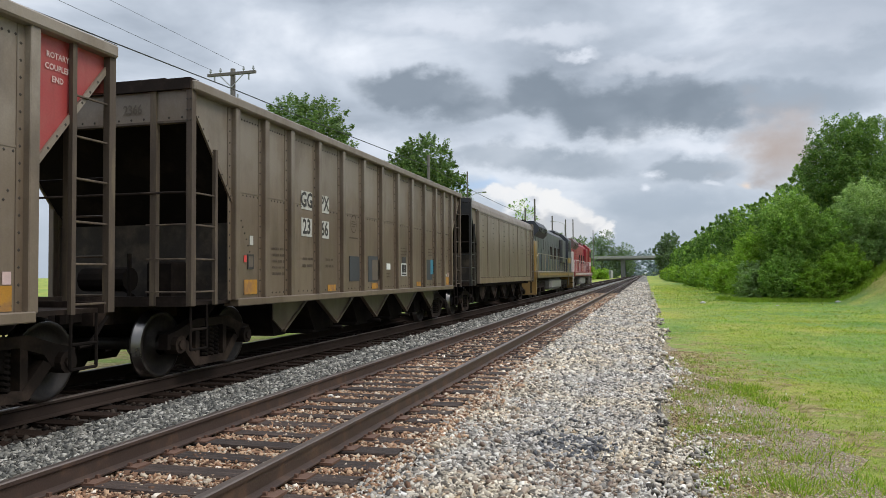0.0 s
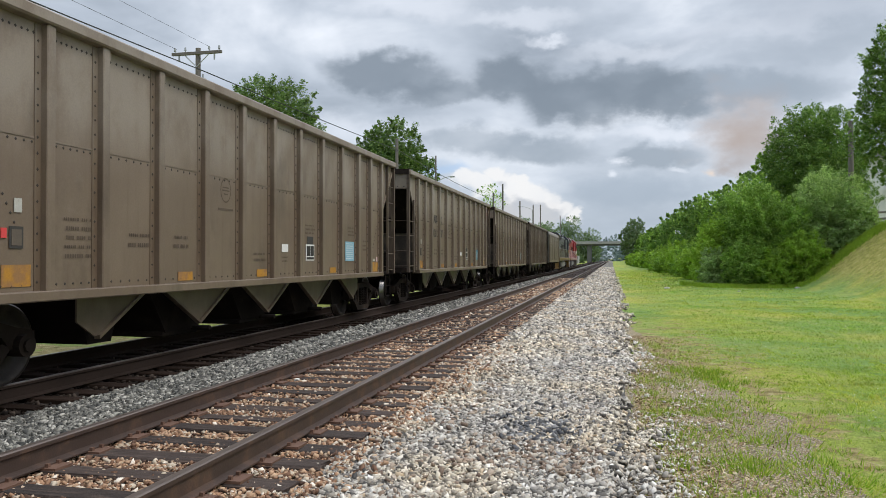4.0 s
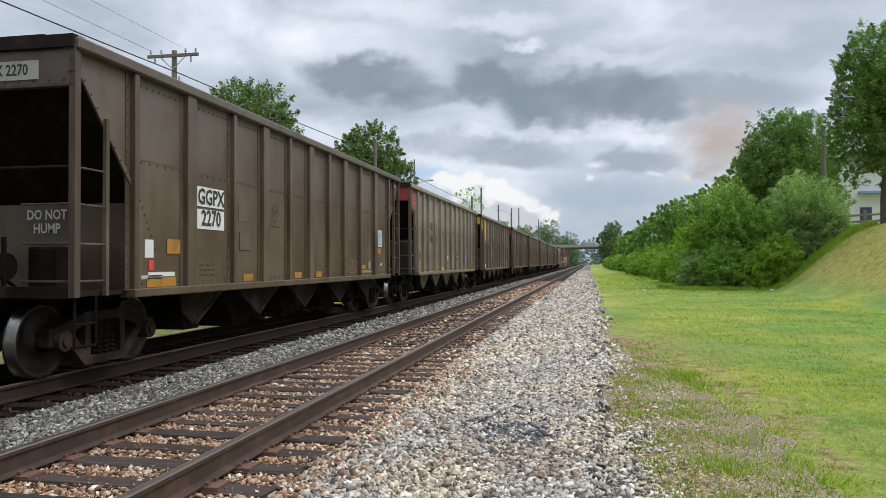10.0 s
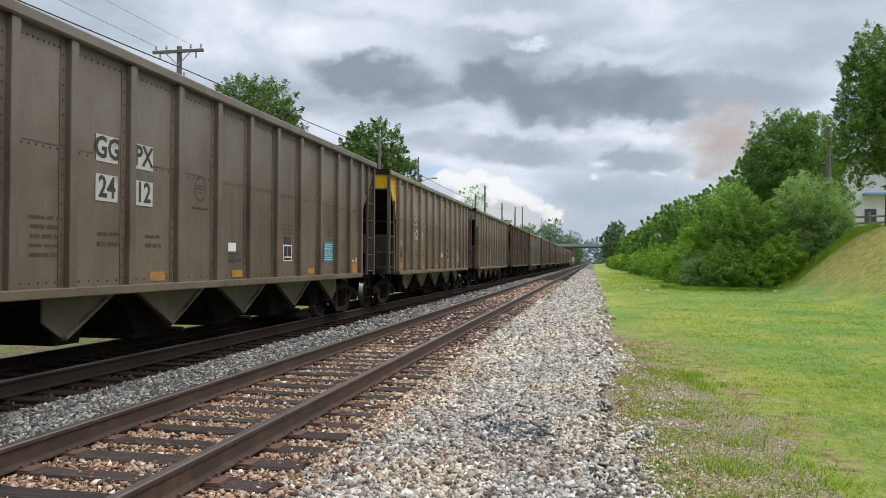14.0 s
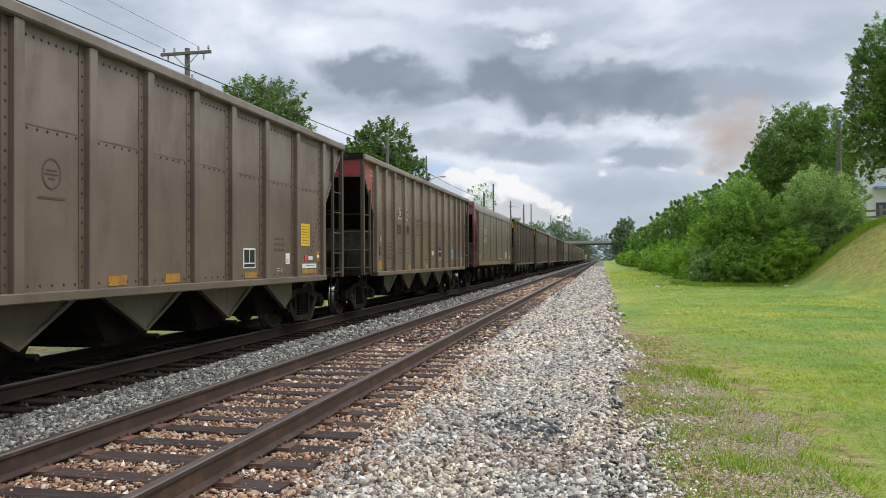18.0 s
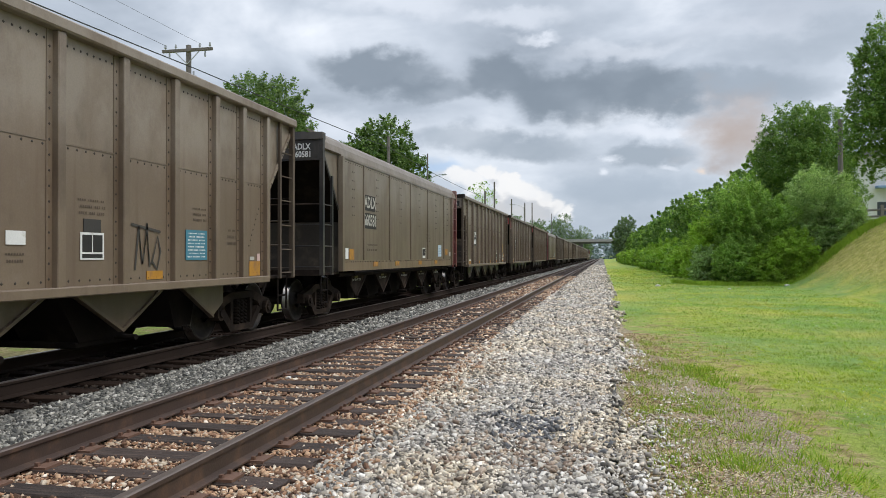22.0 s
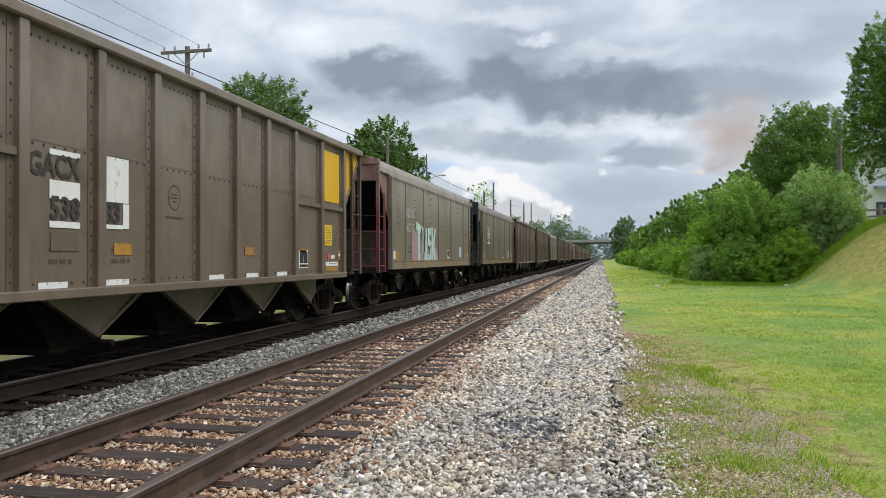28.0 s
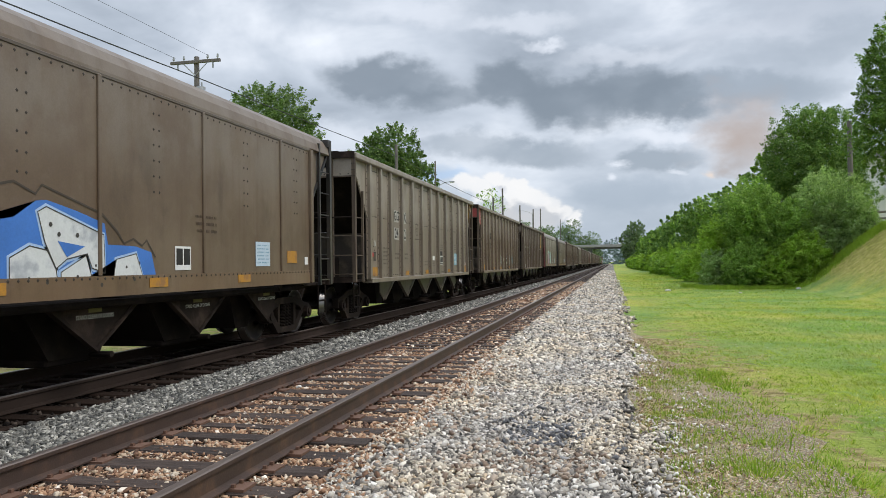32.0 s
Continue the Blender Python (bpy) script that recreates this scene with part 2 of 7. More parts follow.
def cached(key, make):
    if key not in CACHE:
        bm = bmesh.new()
        make(bm)
        CACHE[key] = mesh_of(key, bm)
    return CACHE[key]


rng = np.random.default_rng(7)

M_RAIL = material("rail_rust", (0.078, 0.052, 0.042), 0.55, 0.35, 0.35, 4, 60, 0.2, dirt=(0.12, 0.072, 0.05))
# rail steel coloured darker, for the shade beneath the train
M_RAIL_D = material("rail_shaded", (0.038, 0.026, 0.021), 0.8, 0, 0.35, 4, 60, 0.2, spec=0.15)
M_RAILTOP = material("rail_head", (0.22, 0.175, 0.15), 0.38, 0.7, 0.25, 6, 80, 0.05)
M_TIE = material("tie_wood", (0.040, 0.026, 0.020), 0.85, 0, 0.8, 6, 50, 1.0, dirt=(0.078, 0.053, 0.040), stretch=(0.5, 5, 5), per_object=0.5)
# tie wood with the train's shade put into its colour
M_TIE_SHADE = material("tie_wood_shaded", (0.024, 0.015, 0.011), 0.9, 0, 0.45, 6, 50, 0.5, stretch=(0.5, 5, 5), per_object=0.5, spec=0.1)
M_PLATE = material("tie_plate", (0.150, 0.082, 0.055), 0.75, 0.2, 0.3, 8, 60, 0.3)
def lawn_material():
    """Mown grass seen from low down: wide patches of hue, tufts, thatch and short relief; the bank is dry and yellow."""
    m = bpy.data.materials.new("lawn")
    m.use_nodes = True
    n = Nodes(m.node_tree)
    co = n.add("ShaderNodeTexCoord").outputs["Object"]
    at = n.add("ShaderNodeSeparateXYZ", {0: co}).outputs
    wide = n.noise(co, 0.22, 4, 0.55, dist=0.5)
    patch_ = n.noise(n.vmath("ADD", co, (31, 5, 2)), 0.9, 5, 0.6, dist=0.3)
    tuft = n.noise(co, 5.0, 6, 0.68)
    blade = n.noise(co, 26.0, 5, 0.7)
    c = n.ramp(wide, [(0.36, (0.175, 0.285, 0.075)), (0.47, (0.285, 0.350, 0.070)), (0.60, (0.420, 0.400, 0.100))])
    c = n.mix(n.step(patch_, 0.48, 0.70, 0.0, 0.6), c, (0.440, 0.410, 0.135))
    c = n.mix(n.step(n.noise(n.vmath("ADD", co, (7, 63, 9)), 0.16, 3, 0.5), 0.50, 0.60, 0.0, 0.5), c, (0.190, 0.310, 0.105))
    lush = n.math("MULTIPLY", n.step(at[0], 2.2, 4.6), n.step(n.noise(n.vmath("ADD", n.vmath("MULTIPLY", co, (1.0, 0.55, 1.0)), (11, 3, 40)), 0.42, 4, 0.55, dist=0.4), 0.42, 0.60, 0.0, 0.75))
    c = n.mix(lush, c, (0.165, 0.290, 0.085))
    c = n.mix(n.step(tuft, 0.36, 0.52, 0.5, 0.0), c, (0.130, 0.185, 0.038))
    c = n.mix(n.step(tuft, 0.55, 0.72, 0.0, 0.5), c, (0.48, 0.49, 0.15))
    # worn, thatchy strip along the stones
    near = n.math("MULTIPLY", n.step(at[0], 3.6, 1.2), n.step(at[1], 30, 10))
    rub = n.math("ADD", n.noise(n.vmath("ADD", co, (3, 17, 5)), 1.5, 7, 0.68), n.math("MULTIPLY", near, 0.16))
    c = n.mix(n.math("MULTIPLY", near, 0.40), c, (0.280, 0.310, 0.075))
    worn = n.math("MULTIPLY", n.step(near, 0.0, 0.35), n.step(rub, 0.56, 0.66))
    c = n.mix(n.math("MULTIPLY", worn, 0.85), c, n.ramp(tuft, [(0.34, (0.17, 0.12, 0.055)), (0.50, (0.34, 0.26, 0.13)), (0.64, (0.48, 0.39, 0.22))]))
    # the dry bank
    dry = n.ramp(n.noise(n.vmath("MULTIPLY", co, (1.0, 1.0, 2.0)), 2.2, 6, 0.66), [(0.30, (0.20, 0.21, 0.045)), (0.46, (0.34, 0.315, 0.085)), (0.60, (0.47, 0.40, 0.14)), (0.74, (0.56, 0.48, 0.22))])
    c = n.mix(n.math("MULTIPLY", n.step(at[2], -0.25, 0.9), n.step(at[1], 58, 48, 0.25, 0.92)), c, dry)
    f = n.math("ADD", n.math("MULTIPLY", n.math("SUBTRACT", blade, 0.5), 1.5), 1.0)
    c = n.mix(1.0, c, n.add("ShaderNodeCombineXYZ", {0: f, 1: f, 2: f}).outputs[0], "MULTIPLY")
    b = n.add("ShaderNodeBsdfPrincipled", {"Base Color": c, "Roughness": 0.95, "Specular IOR Level": 0.1})
    bp = n.add("ShaderNodeBump", {"Strength": 1.0, "Distance": 0.06, "Height": n.math("ADD", n.math("MULTIPLY", tuft, 1.4), n.math("MULTIPLY", blade, 0.5))})
    n.put(b.inputs["Normal"], bp.outputs[0])
    n.put(n.add("ShaderNodeOutputMaterial").inputs[0], b.outputs[0])
    return m


M_GROUND = lawn_material()
GREY = [(0.0, (0.060, 0.056, 0.052)), (0.18, (0.180, 0.162, 0.143)), (0.42, (0.39, 0.355, 0.305)), (0.64, (0.52, 0.478, 0.412)), (0.8, (0.77, 0.725, 0.655)), (0.9, (0.43, 0.33, 0.225)), (1.0, (0.90, 0.87, 0.82))]
GREY2 = [(0.0, (0.045, 0.045, 0.042)), (0.3, (0.11, 0.107, 0.095)), (0.6, (0.20, 0.192, 0.168)), (0.85, (0.32, 0.305, 0.262)), (1.0, (0.56, 0.53, 0.47))]
BROWN = [(0.0, (0.065, 0.036, 0.025)), (0.25, (0.20, 0.105, 0.060)), (0.5, (0.38, 0.220, 0.128)), (0.7, (0.52, 0.345, 0.215)), (0.85, (0.42, 0.34, 0.25)), (0.94, (0.60, 0.50, 0.38)), (1.0, (0.86, 0.76, 0.64))]
M_STONE = material("gravel_pale", (0.4, 0.4, 0.4), 0.9, 0, 0.45, 0.9, 60, 0.25, island=GREY, tint=((1.05, 0.99, 0.88), (0.86, 0.86, 0.88), 0.9))
M_STONE2 = material("gravel_grey", (0.3, 0.3, 0.3), 0.9, 0, 0.4, 1.2, 90, 0.25, island=GREY2)
M_STONE3 = material("gravel_rusty", (0.3, 0.2, 0.15), 0.9, 0, 0.4, 1.2, 90, 0.25, island=BROWN)


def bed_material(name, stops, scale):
    """Packed small stones seen between the modelled ones; each cell's rim is darkened as gap shade."""
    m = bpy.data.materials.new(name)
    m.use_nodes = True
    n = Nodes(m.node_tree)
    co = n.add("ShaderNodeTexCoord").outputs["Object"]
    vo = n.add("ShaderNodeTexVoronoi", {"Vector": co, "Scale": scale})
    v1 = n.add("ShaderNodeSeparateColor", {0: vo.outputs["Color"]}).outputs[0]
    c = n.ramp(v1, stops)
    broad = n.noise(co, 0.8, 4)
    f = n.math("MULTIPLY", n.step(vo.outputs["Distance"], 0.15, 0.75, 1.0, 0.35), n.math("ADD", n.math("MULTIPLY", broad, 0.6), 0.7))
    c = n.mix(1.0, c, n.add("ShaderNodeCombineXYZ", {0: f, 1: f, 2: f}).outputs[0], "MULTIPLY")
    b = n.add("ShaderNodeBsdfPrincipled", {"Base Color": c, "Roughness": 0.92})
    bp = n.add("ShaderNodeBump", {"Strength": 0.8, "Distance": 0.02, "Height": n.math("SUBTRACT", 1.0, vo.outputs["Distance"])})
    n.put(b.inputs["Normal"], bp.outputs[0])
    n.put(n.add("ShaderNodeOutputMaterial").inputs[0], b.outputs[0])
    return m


# beds under modelled stones: stone colours darkened to paint the shade between them
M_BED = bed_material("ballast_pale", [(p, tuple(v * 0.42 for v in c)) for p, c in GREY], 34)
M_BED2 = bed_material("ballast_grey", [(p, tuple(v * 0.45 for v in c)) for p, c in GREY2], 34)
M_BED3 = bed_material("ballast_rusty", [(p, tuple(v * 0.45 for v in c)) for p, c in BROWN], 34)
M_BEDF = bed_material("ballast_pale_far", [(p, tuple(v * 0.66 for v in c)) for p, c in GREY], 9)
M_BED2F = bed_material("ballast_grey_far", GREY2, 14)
M_DIRT = bed_material("bare_earth", [(0.0, (0.22, 0.15, 0.08)), (0.35, (0.43, 0.32, 0.175)), (0.65, (0.56, 0.44, 0.27)), (0.9, (0.68, 0.60, 0.48)), (1.0, (0.32, 0.34, 0.08))], 60)
# rusty ballast darkened to paint the shade below the train
M_BED4 = bed_material("ballast_shaded", [(p, tuple(v * 0.13 for v in c)) for p, c in BROWN], 30)


# ---- ground ----
def ground_z(x, y):
    """Height of the ground: flat by the track, an embankment on the east side."""
    toe = 10.3 - 2.6 * min(max((y - 50) / 60, 0), 1) - 1.6 * min(max((y - 110) / 150, 0), 1)
    k = min(max((x - toe) / 6.6, 0), 1)
    up = 4.0 * k * k * (3 - 2 * k)
    return -0.42 + up + ((0.05 if x > 3 else 0.012) * noise.noise(Vector((x * 0.4, y * 0.4, 0))) if abs(x) < 40 else 0)


def build_ground():
    xs = sorted({*np.linspace(-2500, -60, 9).round(1), *np.linspace(-60, -10, 14).round(1), *np.arange(-10, 2, 0.75), *np.arange(2, 24, 0.7), *np.linspace(24, 60, 8).round(1), *np.linspace(60, 2500, 9).round(1)})
    ys = sorted({*np.linspace(-200, -10, 8).round(1), *np.arange(-10, 60, 1.2), *np.arange(60, 200, 5.0), *np.linspace(200, 600, 14).round(1), *np.linspace(600, 4500, 8).round(1)})
    verts = [(x, y, ground_z(x, y)) for y in ys for x in xs]
    w = len(xs)
    faces = [(j * w + i, j * w + i + 1, (j + 1) * w + i + 1, (j + 1) * w + i) for j in range(len(ys) - 1) for i in range(w - 1)]
    me = raw_mesh("ground", verts, np.array(faces).ravel(), 4)
    me.polygons.foreach_set("use_smooth", [True] * len(me.polygons))
    whole("ground", me, M_GROUND, "mown grass ground rising to a grassy embankment", "ground", kind="structure")


def strip(name, prof, mat, label, y0=-60, y1=700, step=0.6, wobble=0.0):
    """A long bed along the track with a cross profile of (x, z)."""
    ys = [*np.arange(y0, 60, step), *np.arange(60, y1 + 1, 20)]
    verts = []
    for y in ys:
        for i, (x, z) in enumerate(prof):
            e = wobble * (noise.noise(Vector((y * 0.45, i * 9.1, 3))) + 0.7 * noise.noise(Vector((y * 1.7, i * 9.1, 8))) + 0.6 * noise.noise(Vector((y * 5.3, i * 9.1, 5)))) if i == len(prof) - 1 else 0
            verts.append((x + e, y, z + 0.02 * noise.noise(Vector((x * 2, y * 2, 5)))))
    w = len(prof)
    faces = [(j * w + i, j * w + i + 1, (j + 1) * w + i + 1, (j + 1) * w + i) for j in range(len(ys) - 1) for i in range(w - 1)]
    me = raw_mesh(name, verts, np.array(faces).ravel(), 4)
    me.polygons.foreach_set("use_smooth", [True] * len(me.polygons))
    return whole(name, me, mat, label, "ballast", kind="structure")


build_ground()


def earth_edge():
    """Bare earth between gravel and lawn: broad by the viewer, gone where the grass meets the stones."""
    ys = [*np.arange(-30, 4, 0.5), *np.arange(4, 26, 0.12)]
    verts, w = [], 7
    for y in ys:
        e = np.interp(y, [-30, 5, 9, 12, 16, 22, 26], [2.3, 2.45, 2.15, 1.55, 0.90, 0.45, 0.1])
        e += 0.40 * noise.noise(Vector((y * 0.5, 9, 3))) + 0.26 * noise.noise(Vector((y * 1.8, 9, 8))) + 0.14 * noise.noise(Vector((y * 5.3, 9, 5)))
        for i in range(w):
            x = -0.4 + (max(e, -0.2) + 0.4) * i / (w - 1)
            z = -0.398 if 0 < i < w - 1 else -0.47
            verts.append((x, y, z + 0.012 * noise.noise(Vector((x * 3, y * 2, 5)))))
    faces = [(j * w + i, j * w + i + 1, (j + 1) * w + i + 1, (j + 1) * w + i) for j in range(len(ys) - 1) for i in range(w - 1)]
    me = raw_mesh("bare_earth", verts, np.array(faces).ravel(), 4)
    me.polygons.foreach_set("use_smooth", [True] * len(me.polygons))
    whole("bare_earth", me, M_DIRT, "bare earth and thin weeds at the gravel's edge", "earth", kind="structure")


earth_edge()
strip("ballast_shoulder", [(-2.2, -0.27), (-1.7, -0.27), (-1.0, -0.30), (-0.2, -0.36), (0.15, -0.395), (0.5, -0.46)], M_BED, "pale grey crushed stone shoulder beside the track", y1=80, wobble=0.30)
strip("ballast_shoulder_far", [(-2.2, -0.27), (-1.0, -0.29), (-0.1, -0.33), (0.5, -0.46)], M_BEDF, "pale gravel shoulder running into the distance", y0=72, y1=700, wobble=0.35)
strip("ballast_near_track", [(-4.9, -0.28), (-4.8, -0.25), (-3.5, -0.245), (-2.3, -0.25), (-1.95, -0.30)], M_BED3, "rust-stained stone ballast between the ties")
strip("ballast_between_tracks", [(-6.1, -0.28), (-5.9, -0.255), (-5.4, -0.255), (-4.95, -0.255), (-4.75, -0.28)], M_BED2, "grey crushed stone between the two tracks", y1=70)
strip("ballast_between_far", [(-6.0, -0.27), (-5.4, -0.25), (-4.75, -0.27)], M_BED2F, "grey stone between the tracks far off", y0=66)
strip("ballast_far_track", [(-10.2, -0.46), (-8.7, -0.25), (-7.3, -0.245), (-6.1, -0.25), (-5.9, -0.29)], M_BED4, "ballast coloured shade-dark under the moving train")


# ---- loose stones and grass ----
def stones(name, mat, label, zones, seed):
    """Broken stones, each its own island, over zones of (x0, x1, y0, y1, number, radius, height of the bed at x0 and at x1)."""
    r = np.random.default_rng(seed)
    tv = np.array([(x, y, z) for z in (-1, 1) for y in (-1, 1) for x in (-1, 1)], float)
    tf = np.array([(0, 2, 3, 1), (4, 5, 7, 6), (0, 1, 5, 4), (2, 6, 7, 3), (0, 4, 6, 2), (1, 3, 7, 5)])
    V, F, base = [], [], 0
    for x0, x1, y0, y1, n, rad, z0, z1, skip in zones:
        x = r.uniform(x0, x1, n)
        # more stones where they are nearer
        y = y0 + (y1 - y0) * r.random(n) ** 1.25
        if skip is True:
            k = np.abs((y + 6) / 0.5 - np.round((y + 6) / 0.5)) * 0.5 > 0.10
            k |= r.random(n) < 0.40
            x, y = x[k], y[k]
            n = len(x)
        if skip is None or skip == 2:
            # thinning out in patches towards the grass
            g = np.array([noise.noise(Vector((a * 1.1, b * 0.5, 21))) + 0.7 * noise.noise(Vector((a * 3, b * 1.6, 2))) for a, b in zip(x, y)])
            k = g + r.uniform(-0.6, 0.6, n) > ((x - 0.2) * 0.75 - 0.10 + np.clip((x - np.interp(y, [5, 9, 12, 16, 22, 40], [1.5, 1.3, 0.9, 0.5, 0.3, 0.2])) * 4, 0, 3) if skip is None else (x - np.interp(y, [5, 12, 30], [0.05, 0.2, 0.3])) * 2.2)
            x, y = x[k], y[k]
            n = len(x)
        z = z0 + (z1 - z0) * (x - x0) / (x1 - x0) + r.uniform(-0.012, 0.014, n)
        q = r.normal(size=(n, 4))
        q /= np.linalg.norm(q, axis=1, keepdims=True)
        w, a, b, c = q.T
        R = np.stack([1 - 2 * (b * b + c * c), 2 * (a * b - c * w), 2 * (a * c + b * w), 2 * (a * b + c * w), 1 - 2 * (a * a + c * c), 2 * (b * c - a * w), 2 * (a * c - b * w), 2 * (b * c + a * w), 1 - 2 * (a * a + b * b)], 1).reshape(n, 3, 3)
        sc = rad * (0.42 + 0.95 * r.random((n, 1)) ** 1.7) * r.uniform(0.75, 1.15, (n, 3)) * np.array([0.94, 0.62, 0.42])
        v = tv[None] * (1 + 0.34 * r.normal(size=(n, len(tv), 3))) * sc[:, None]
        v = np.einsum("nij,nkj->nki", R, v) * np.array([1, 1, 0.8]) + np.stack([x, y, z], 1)[:, None]
        V.append(v.reshape(-1, 3))
        F.append((tf[None] + (base + np.arange(n) * len(tv))[:, None, None]).reshape(-1))
        base += n * len(tv)
    me = raw_mesh(name, np.concatenate(V), np.concatenate(F), 4)
    whole(name, me, mat, label, "gravel", kind="stuff")


stones("loose_gravel_pale", M_STONE, "pale crushed limestone gravel", [
    (-2.2, 0.0, 4.0, 13, 42000, 0.027, -0.245, -0.355, False), (0.0, 0.9, 3.0, 13, 15000, 0.0255, -0.355, -0.395, 2), (-2.15, 0.0, 12, 30, 19000, 0.041, -0.245, -0.355, False), (0.0, 0.9, 12, 30, 5500, 0.046, -0.355, -0.40, 2), (-2.1, 0.1, 28, 75, 13000, 0.055, -0.24, -0.36, False), (0.0, 0.6, 28, 75, 2200, 0.052, -0.36, -0.40, 2), (-2.1, 0.3, 70, 150, 4500, 0.09, -0.24, -0.37, False), (-2.2, 0.4, -9, 4.3, 12000, 0.040, -0.245, -0.385, False)], 1)
M_TARRED = material("gravel_oily", (0.1, 0.1, 0.1), 0.5, 0, 0.3, 0.9, 60, 0.2, island=[(0.0, (0.03, 0.03, 0.034)), (0.6, (0.10, 0.10, 0.105)), (1.0, (0.34, 0.33, 0.32))])
stones("oily_gravel", M_TARRED, "oil-darkened stones in the pale shoulder", [
    (-1.05, -0.30, 7.0, 8.2, 190, 0.030, -0.285, -0.325, False), (-0.9, -0.45, 7.25, 7.95, 120, 0.030, -0.29, -0.32, False), (-1.3, 0.1, 6.6, 9.0, 160, 0.030, -0.275, -0.35, False)], 22)
stones("rusty_spill", material("gravel_browned", (0.3, 0.25, 0.2), 0.9, 0, 0.4, 1.2, 90, 0.25, island=[(0, (0.14, 0.095, 0.07)), (0.5, (0.30, 0.22, 0.16)), (1, (0.46, 0.38, 0.30))]), "rust-brown stones in the pale shoulder", [
    (-1.3, -0.1, 6.0, 7.1, 420, 0.026, -0.272, -0.33, False), (-2.0, -0.9, 5.0, 6.6, 110, 0.028, -0.245, -0.285, False), (-2.1, -1.4, 7, 13, 260, 0.029, -0.24, -0.265, False)], 23)
stones("scattered_gravel", material("gravel_edge", (0.5, 0.45, 0.4), 0.9, 0, 0.3, 0.9, 60, 0.2, island=[(0.0, (0.30, 0.24, 0.17)), (0.35, (0.50, 0.45, 0.38)), (0.7, (0.68, 0.64, 0.58)), (1.0, (0.85, 0.82, 0.78))]), "pale pebbles scattered over bare earth", [
    (0.15, 1.9, 3.0, 15, 16000, 0.018, -0.385, -0.405, None), (0.2, 1.4, 14, 40, 4000, 0.038, -0.38, -0.41, None)], 21)
stones("loose_gravel_rusty", M_STONE3, "rust-stained ballast stones between ties", [
    (-4.75, -2.0, -9, 2.6, 2200, 0.055, -0.23, -0.232, True), (-4.75, -2.0, 2.5, 14, 44000, 0.023, -0.228, -0.232, True), (-4.75, -2.15, 12, 32, 10000, 0.042, -0.235, -0.235, True), (-4.75, -2.15, 30, 62, 5000, 0.06, -0.225, -0.225, True), (-2.4, -1.75, 3, 14, 1300, 0.028, -0.235, -0.25, False)], 2)
stones("loose_gravel_grey", M_STONE2, "grey crushed stone between the tracks", [
    (-5.98, -4.75, -9, 3.6, 1500, 0.06, -0.245, -0.245, False), (-5.98, -4.75, 3.5, 15, 25000, 0.027, -0.245, -0.245, False), (-5.98, -4.75, 13, 34, 8000, 0.048, -0.245, -0.245, False), (-5.95, -4.8, 32, 70, 3000, 0.07, -0.245, -0.245, False)], 3)
# these stones carry the train's shade in their colour
stones("loose_gravel_sooty", material("gravel_shaded", (0.05, 0.04, 0.03), 0.9, 0, 0.4, 1.2, 60, 0.2, island=[(0, (0.012, 0.010, 0.009)), (0.7, (0.040, 0.030, 0.024)), (1, (0.085, 0.066, 0.053))], spec=0.1), "ballast stones coloured shade-dark under the train", [
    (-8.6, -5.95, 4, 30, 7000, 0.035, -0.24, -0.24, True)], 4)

GRASS = [(0, (0.16, 0.23, 0.035)), (0.25, (0.28, 0.37, 0.055)), (0.55, (0.42, 0.49, 0.080)), (0.8, (0.48, 0.52, 0.115)), (0.95, (0.58, 0.52, 0.18)), (1.0, (0.62, 0.51, 0.26))]
M_GRASS = material("grass_blades", (0.15, 0.23, 0.03), 0.8, 0, 0.95, 1.3, 8, 0, island=GRASS, transl=0.35, spec=0.15, tint=((0.70, 0.92, 1.15), (1.25, 0.98, 1.4), 0.26), high=(0.46, 0.42, 0.14))


